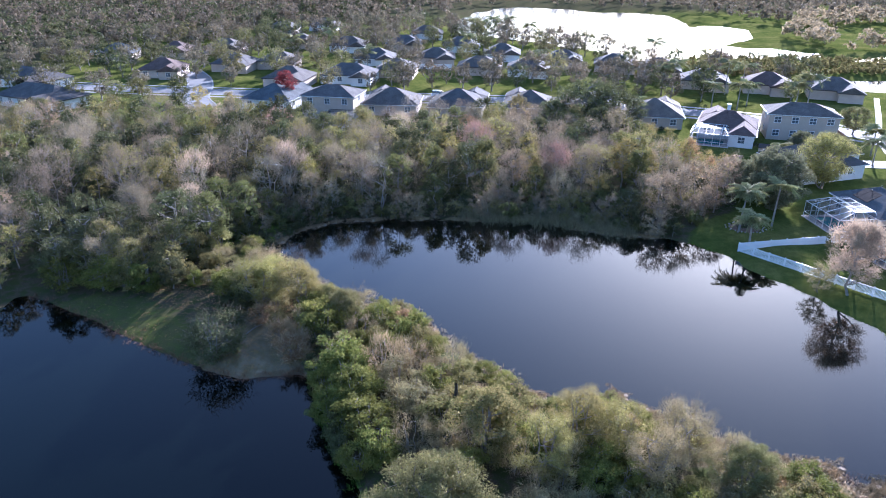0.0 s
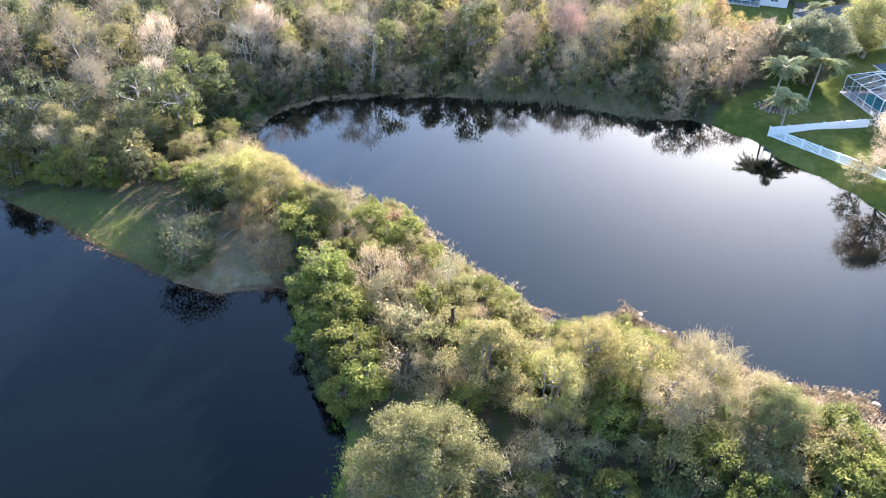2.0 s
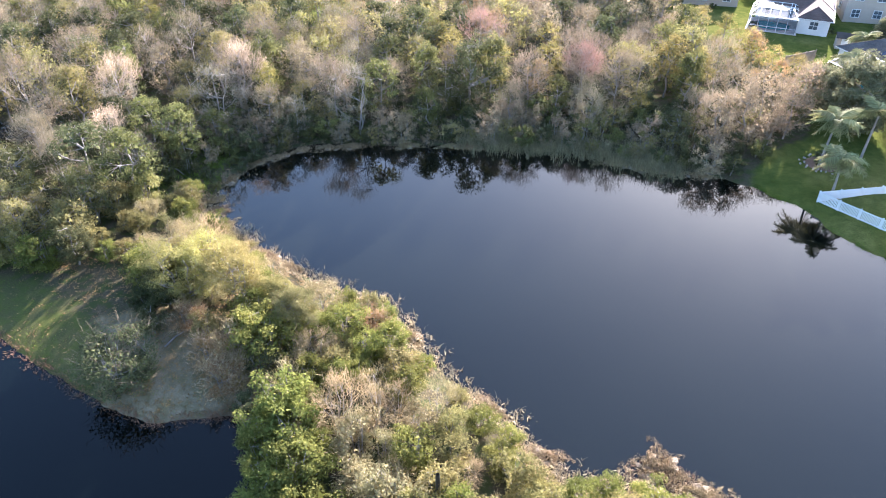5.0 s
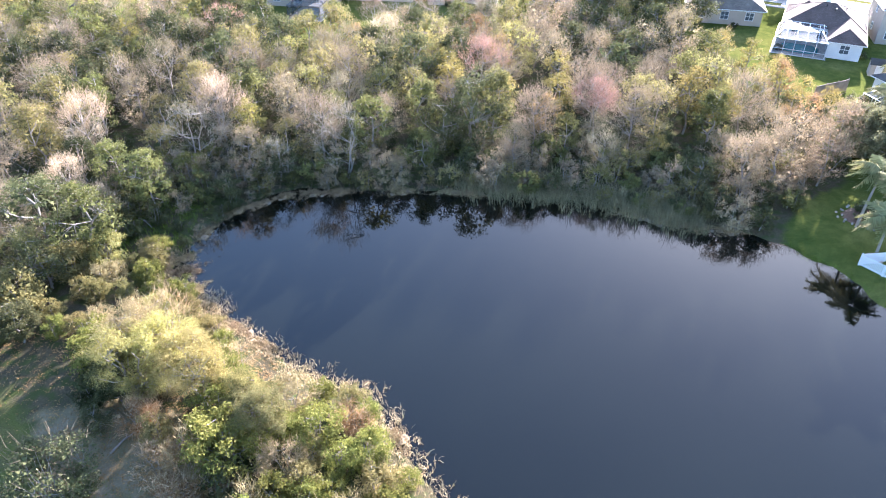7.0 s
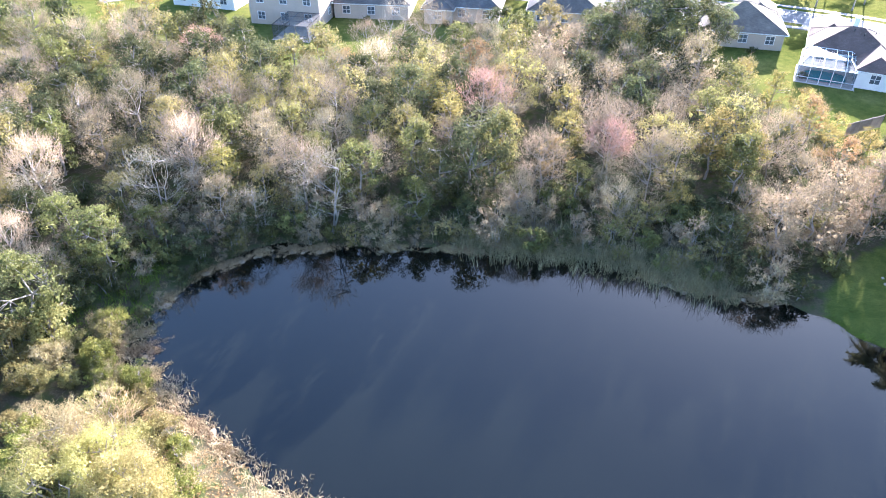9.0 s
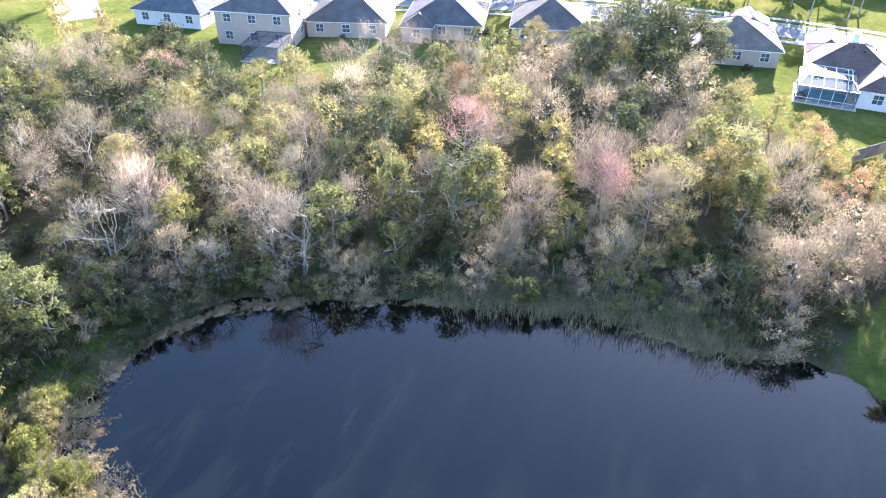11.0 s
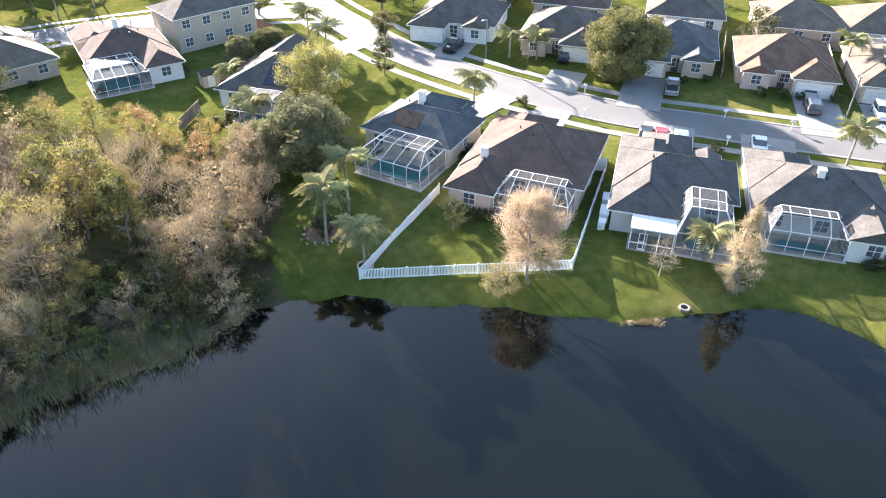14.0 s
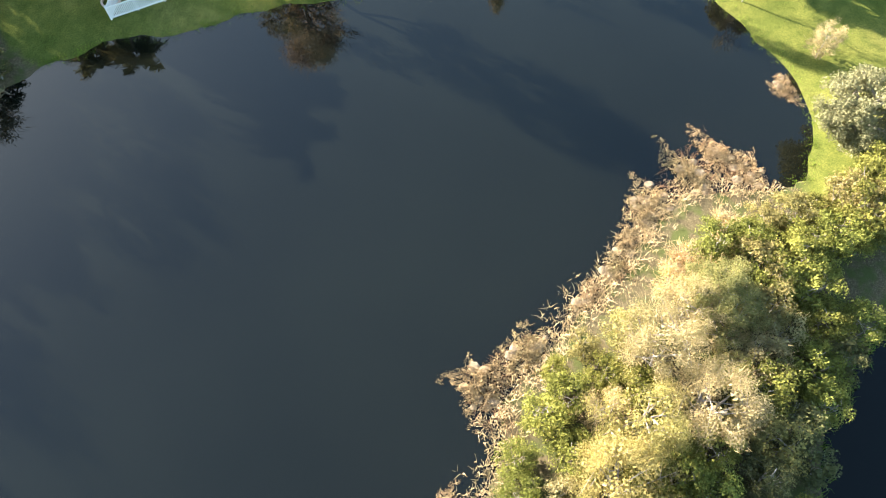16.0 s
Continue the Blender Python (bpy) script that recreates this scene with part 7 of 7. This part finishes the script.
blades("bank_grass", along(pond_east, 32, 58, 1, 63), 4500, 0.22, 0.016, 0.8, 0.3, M_GRASS, "ragged green turf along the water's edge", "grass", 5)
blades("bank_grass", along(pond_east, -29, 0, 54, 72), 1400, 0.4, 0.02, 0.9, 0.8, M_THATCH, "dead tan grass on the shaded bank", "grass", 6)


def mat_heap(x, y, rx, ry, rot, h, seed):
    """A raft of dead plants lying in the shallows: broken lumps and loose litter, with no clean outline."""
    t = thing("plant_raft", pose(x, y, 0.0, 0, 0, rot), "raft of dead tan water plants in the shallows", "plant raft", "dead plant rafts along the banks")
    rng = np.random.default_rng(seed)
    lumps = int(3 + 2.2 * rx * ry)
    for k in range(lumps):
        a, r = rng.uniform(0, 2 * math.pi), math.sqrt(rng.random())
        px, py = rx * r * math.cos(a), ry * r * math.sin(a)
        bm = bmesh.new()
        bmesh.ops.create_icosphere(bm, subdivisions=2, radius=rng.uniform(0.16, 0.4))
        for v in bm.verts:
            v.co *= 1 + 0.55 * noise.noise(v.co * 3.1 + Vector((seed, k, 0)))
            v.co.z *= 0.42
        ob = part("lump", bm, M_DEBRIS, t)
        ob.location, ob.rotation_euler = (px, py, h * 0.25 * (1 - r)), (0, 0, rng.uniform(0, 6))
    k = int(110 * rx * ry) + 70
    a, r = rng.uniform(0, 2 * math.pi, k), np.sqrt(rng.random(k)) * rng.uniform(0.7, 1.35, k)
    r *= 1 + 0.35 * np.sin(3 * a + seed) + 0.2 * np.sin(7 * a + 2 * seed)
    c = np.column_stack([rx * r * np.cos(a), ry * r * np.sin(a), h * np.maximum(0, 0.75 - 0.6 * r)])
    v, f = leaves(rng, c, 0.26, 12, 0.105, 0.22)
    v[:, 2] = np.maximum(v[:, 2], 0.012)
    ob = new("litter", fast_mesh("litter", v, f, M_THATCH))
    ob.parent = t
    ob["kind"] = "stuff"


RAFTS_NORTH = [
    (-14.2, 70.0, 1.6, 0.8, 10, 0.5), (-7.3, 70.5, 1.5, 0.8, 5, 0.5), (0.6, 70.2, 1.7, 0.7, -10, 0.45), (-20.4, 69.0, 1.2, 0.6, 30, 0.35),
    (21.0, 65.2, 2.0, 0.9, -20, 0.3), (24.2, 64.4, 1.9, 0.8, -15, 0.3), (27.4, 63.6, 1.6, 0.7, -10, 0.28), (-17.2, 69.7, 1.6, 0.7, 5, 0.45),
    (18.2, 66.4, 1.6, 0.7, -15, 0.3), (-1.8, 70.4, 1.3, 0.6, 0, 0.4),
]
RAFTS_WEST = [
    (-27.0, 54.9, 1.7, 0.9, 20, 0.3), (-27.6, 57.2, 1.1, 0.6, 40, 0.25), (-27.2, 61.5, 1.3, 0.7, 60, 0.35), (-28.2, 63.4, 1.3, 0.8, 50, 0.4),
    (-25.0, 65.8, 1.6, 0.8, 40, 0.35), (-21.8, 47.6, 1.5, 0.8, -30, 0.4), (-26.0, 52.0, 2.0, 1.1, 10, 0.32), (-23.9, 49.8, 1.4, 0.8, -25, 0.35),
    (-16.8, 45.0, 1.4, 0.6, -30, 0.35), (-22.8, 67.2, 1.3, 0.6, 35, 0.3),
]
RAFTS_SPIT = [
    (13.4, 22.7, 1.9, 1.4, -40, 0.5), (16.0, 20.3, 1.9, 1.0, -30, 0.4), (27.5, 13.6, 1.6, 0.9, 10, 0.35), (22.9, 15.2, 1.2, 0.8, -20, 0.3),
    (28.6, 12.8, 1.9, 1.0, 30, 0.3), (31.6, 10.6, 2.1, 1.2, 40, 0.3), (33.8, 8.6, 1.8, 1.1, 50, 0.28), (32.6, 6.4, 1.4, 1.2, 20, 0.14),
    (25.2, 14.6, 1.6, 0.7, -20, 0.3), (20.6, 16.8, 1.3, 0.6, -30, 0.3), (5.6, 23.6, 1.2, 0.6, -20, 0.3), (1.8, 27.9, 1.4, 0.6, -45, 0.3),
    (-4.6, 35.6, 1.2, 0.5, -60, 0.3), (-19.5, 46.9, 1.6, 0.6, -30, 0.25), (41.2, 3.4, 1.3, 0.7, 30, 0.1), (48.2, 33.0, 1.7, 0.45, -50, 0.12),
]
for i, q in enumerate(RAFTS_NORTH + RAFTS_WEST + RAFTS_SPIT):
    mat_heap(*q, seed=20 + i)

heads = np.array([(13.2, 22.7), (14.6, 21.6), (11.6, 21.6), (16.0, 20.3), (23.0, 15.2), (27.6, 13.6), (30.2, 12.2), (32.6, 10.6), (34.2, 9.2), (32.4, 7.4), (31.4, 9.4)])
blades("rusty_stems", heads, 3000, 0.34, 0.014, 1.1, 0.6, M_RUST, "rust-brown dead stems standing in the shallows", "dead stems", 12)
shade_green = np.column_stack([np.random.default_rng(5).uniform(-38, -28, 500), np.random.default_rng(6).uniform(55, 66, 500)])
shade_green = shade_green[~inside(shade_green[:, 0], shade_green[:, 1], pond_east)]
blades("bank_grass", shade_green, 3500, 0.5, 0.02, 0.9, 0.5, M_GRASS, "lush dark green grass in the shade of the wood", "grass", 13)

# the dark snag on the spit, and the fallen stem by the small lawn
snag = thing("dead_snag", pose(-1.9, 18.4, ground_at(-1.9, 18.4)), "dark dead tree stump", "tree stump")
v, f = wood([((0, 0, -0.2), (0.05, 0, 1.3), 0.28, 0.24), ((0.05, 0, 1.3), (0.0, 0.1, 3.7), 0.24, 0.13), ((0.05, 0, 1.6), (0.5, 0.1, 2.2), 0.1, 0.05)], 7)
ob = new("trunk", fast_mesh("trunk", v, f, M_DARKMETAL))
ob.parent = snag


def log(x, y, L, rot, r, label="pale fallen log on the woodland floor"):
    t = thing("fallen_log", pose(x, y, ground_at(x, y) + r * 0.7, 0, 0, rot), label, "log", "fallen logs")
    v, f = wood([((-L / 2, 0, 0), (0, 0.06 * L, 0.05), r, r * 0.85), ((0, 0.06 * L, 0.05), (L / 2, 0, 0.02), r * 0.85, r * 0.5), ((L * 0.1, 0.05 * L, 0.05), (L * 0.25, 0.25 * L, 0.3), r * 0.4, r * 0.15)], 7)
    o = new("stem", fast_mesh("stem", v, f, M_BARK_PALE))
    o.parent = t


for q in ((-39.5, 58, 4, 30, 0.13), (-33.5, 62, 3, -40, 0.1), (-46, 62, 4, 10, 0.14), (-24, 34, 2.5, 60, 0.08)):
    log(*q)

# tufts over the small lawn and the sandy clearing
rng_t = np.random.default_rng(9)
pts = np.column_stack([rng_t.uniform(-46, -16, 3000), rng_t.uniform(26, 43, 3000)])
clear = (inside(pts[:, 0], pts[:, 1], LAWN_SPIT) | inside(pts[:, 0], pts[:, 1], SAND_SPIT)) & ~inside(pts[:, 0], pts[:, 1], pond_west)
blades("lawn_tufts", pts[clear], 3000, 0.14, 0.02, 0.8, 0.4, M_GRASS, "rough grass tufts on the small lawn", "grass", 10)
rng_l = np.random.default_rng(15)
lp = np.column_stack([rng_l.uniform(-47, -15, 9000), rng_l.uniform(26, 45, 9000)])
near_edge = np.clip((lp[:, 1] - 0.62 * (-lp[:, 0] - 30) - 33.5) / 8, 0.1, 1)
near_edge = np.maximum(near_edge, inside(lp[:, 0], lp[:, 1], SAND_SPIT) * 0.8)
lp = lp[(rng_l.random(len(lp)) < near_edge) & ~inside(lp[:, 0], lp[:, 1], pond_west)]
c = np.column_stack([lp, ground_height(lp[:, 0], lp[:, 1]) + 0.06])
v, f = leaves(rng_l, c, 0.25, 3, 0.1, 0.5, flat=2.5)
v[:, 2] = np.minimum(v[:, 2], np.repeat(np.repeat(c[:, 2], 3), 3) + 0.05)
tagged(new("fallen_leaves", fast_mesh("fallen_leaves", v, f, M_LEAF_ORANGE)), "rusty fallen leaves strewn over the clearing", "leaf litter", kind="stuff")
tongue = np.column_stack([rng_t.uniform(-16, -7, 900), rng_t.uniform(-10, 11, 900)])
tongue = tongue[inside(tongue[:, 0], tongue[:, 1], GRASS_TONGUE)]
tongue = tongue[ground_height(tongue[:, 0], tongue[:, 1]) > 0.25]
blades("lawn_tufts", tongue, 3000, 0.3, 0.02, 0.8, 0.3, M_GRASS, "rough grass tufts on the bank", "grass", 11)

# ---- trees between the far houses ----
def near_house(x, y):
    for hx, hy in HOUSE_SPOTS:
        if abs(x - hx) < 10.5 and -13 < y - hy < 9:
            return True
    return False


HOUSE_SPOTS = []
for ob in list(scene.objects):
    if ob.parent is None and ob.name.split(".")[0] == "house":
        c = ob.matrix_basis @ Vector((6.5, 6, 0))
        HOUSE_SPOTS.append((c.x, c.y))
road_pts = np.concatenate([main_street, north_street])
FAR_STREETS = [(-150, 150), (-95, 148), (-60, 156), (0, 160), (60, 158), (110, 150), (110, 190), (60, 230), (10, 330), (-110, 340), (-160, 260)]
for p in scatter(FAR_STREETS, 7.2, 21, tries=4000):
    if near_house(p[0], p[1]) or np.min(np.hypot(*(road_pts - p).T)) < 7.5:
        continue
    k = place_rng.choice(["street", "streetgrey", "streetgrey", "streetgrey", "streetolive"])
    plant(k, p[0], p[1], place_rng.uniform(0.75, 1.45))
for p in scatter([(100, -30), (175, -60), (190, 120), (130, 150), (112, 130), (108, 100), (118, 60), (128, 10)], 10.0, 22, tries=1500):
    if near_house(p[0], p[1]) or np.min(np.hypot(*(road_pts - p).T)) < 7.5:
        continue
    plant(place_rng.choice(["street", "streetolive", "streetgrey"]), p[0], p[1], place_rng.uniform(0.5, 0.95))
for i, (x, y) in enumerate(((12, 300), (18, 306), (24, 296), (33, 290), (70, 222), (76, 168), (84, 176), (92, 152), (60, 165), (-30, 205), (-60, 230), (-48, 245), (28, 205), (4, 240))):
    palm(x, y, 7 + (i % 3), 1.7, label="tall palm in a far street", group="far palms", n=9, z=1.0)


def far_wood(name, poly, n, h, material, label, seed, leaf=0.55):
    """A distant wood as one piece of stuff: many small crowns of leaf blades on thin stems."""
    rng = np.random.default_rng(seed)
    poly = np.array(poly, float)
    lo, hi = poly.min(0), poly.max(0)
    c = rng.uniform(lo, hi, (n * 4, 2))
    ok = inside(c[:, 0], c[:, 1], poly)
    for w in (far_lake, marsh_water):
        ok &= ~inside(c[:, 0], c[:, 1], w)
    c = c[ok][:n]
    H = h * rng.uniform(0.6, 1.15, len(c))
    cl = []
    for (x, y), hh in zip(c, H):
        k = 8
        a, r = rng.uniform(0, 2 * math.pi, k), 0.32 * hh * np.sqrt(rng.random(k))
        z = hh * (0.35 + 0.6 * rng.random(k))
        r *= np.sqrt(np.maximum(0.1, 1 - ((z / hh - 0.6) / 0.42) ** 2))
        cl.append(np.column_stack([x + r * np.cos(a), y + r * np.sin(a), 1 + z]))
    v, f = leaves(rng, np.concatenate(cl), 0.16 * h, 7, leaf)
    ob = new(name, fast_mesh(name, v, f, material))
    return tagged(ob, label, "wood", kind="stuff")


far_wood("far_wood", [(-280, 170), (-165, 160), (-140, 215), (-115, 262), (-60, 345), (-40, 420), (-120, 620), (-420, 620), (-420, 200)], 1100, 12, M_LEAF_DUSK, "distant grey-green wood", 31, 0.8)
far_wood("far_wood", [(-280, 170), (-165, 160), (-130, 250), (-60, 345), (-20, 440), (-120, 620), (-420, 620), (-420, 200)], 800, 11, M_LEAF_DEEP, "distant dark green wood", 32, 0.8)
far_wood("far_wood", [(-60, 350), (-6, 372), (14, 470), (50, 492), (92, 474), (132, 442), (142, 412), (166, 345), (200, 352), (330, 420), (400, 640), (100, 760), (-200, 700)], 1250, 9, M_LEAF_DUSK, "distant wood beyond the lake", 33, 0.9)
far_wood("marsh_scrub", [(88, 236), (97, 242), (132, 237), (158, 227), (200, 216), (196, 192), (150, 200), (126, 200), (108, 197), (96, 191), (82, 200), (78, 214)], 900, 2.2, M_LEAF_OLIVE, "low olive marsh scrub beside the lake", 34, 0.4)
far_wood("far_wood", [(150, 300), (150, 262), (170, 252), (182, 262), (162, 274), (186, 338), (240, 350), (290, 400), (200, 390)], 130, 8, M_LEAF_GREY, "trees round a distant meadow", 35, 0.8)
far_wood("far_wood", [(-160, 40), (-112, 48), (-122, 122), (-150, 140), (-260, 150), (-260, 20)], 480, 9.5, M_LEAF_DUSK, "grey-green wood beyond the swamp", 36, 0.45)
far_wood("far_wood", [(-70, 44), (-66, 20), (-80, -40), (-200, -60), (-200, 44)], 420, 7.5, M_LEAF_OLIVE, "olive scrub wood beyond the dark pond", 37, 0.4)
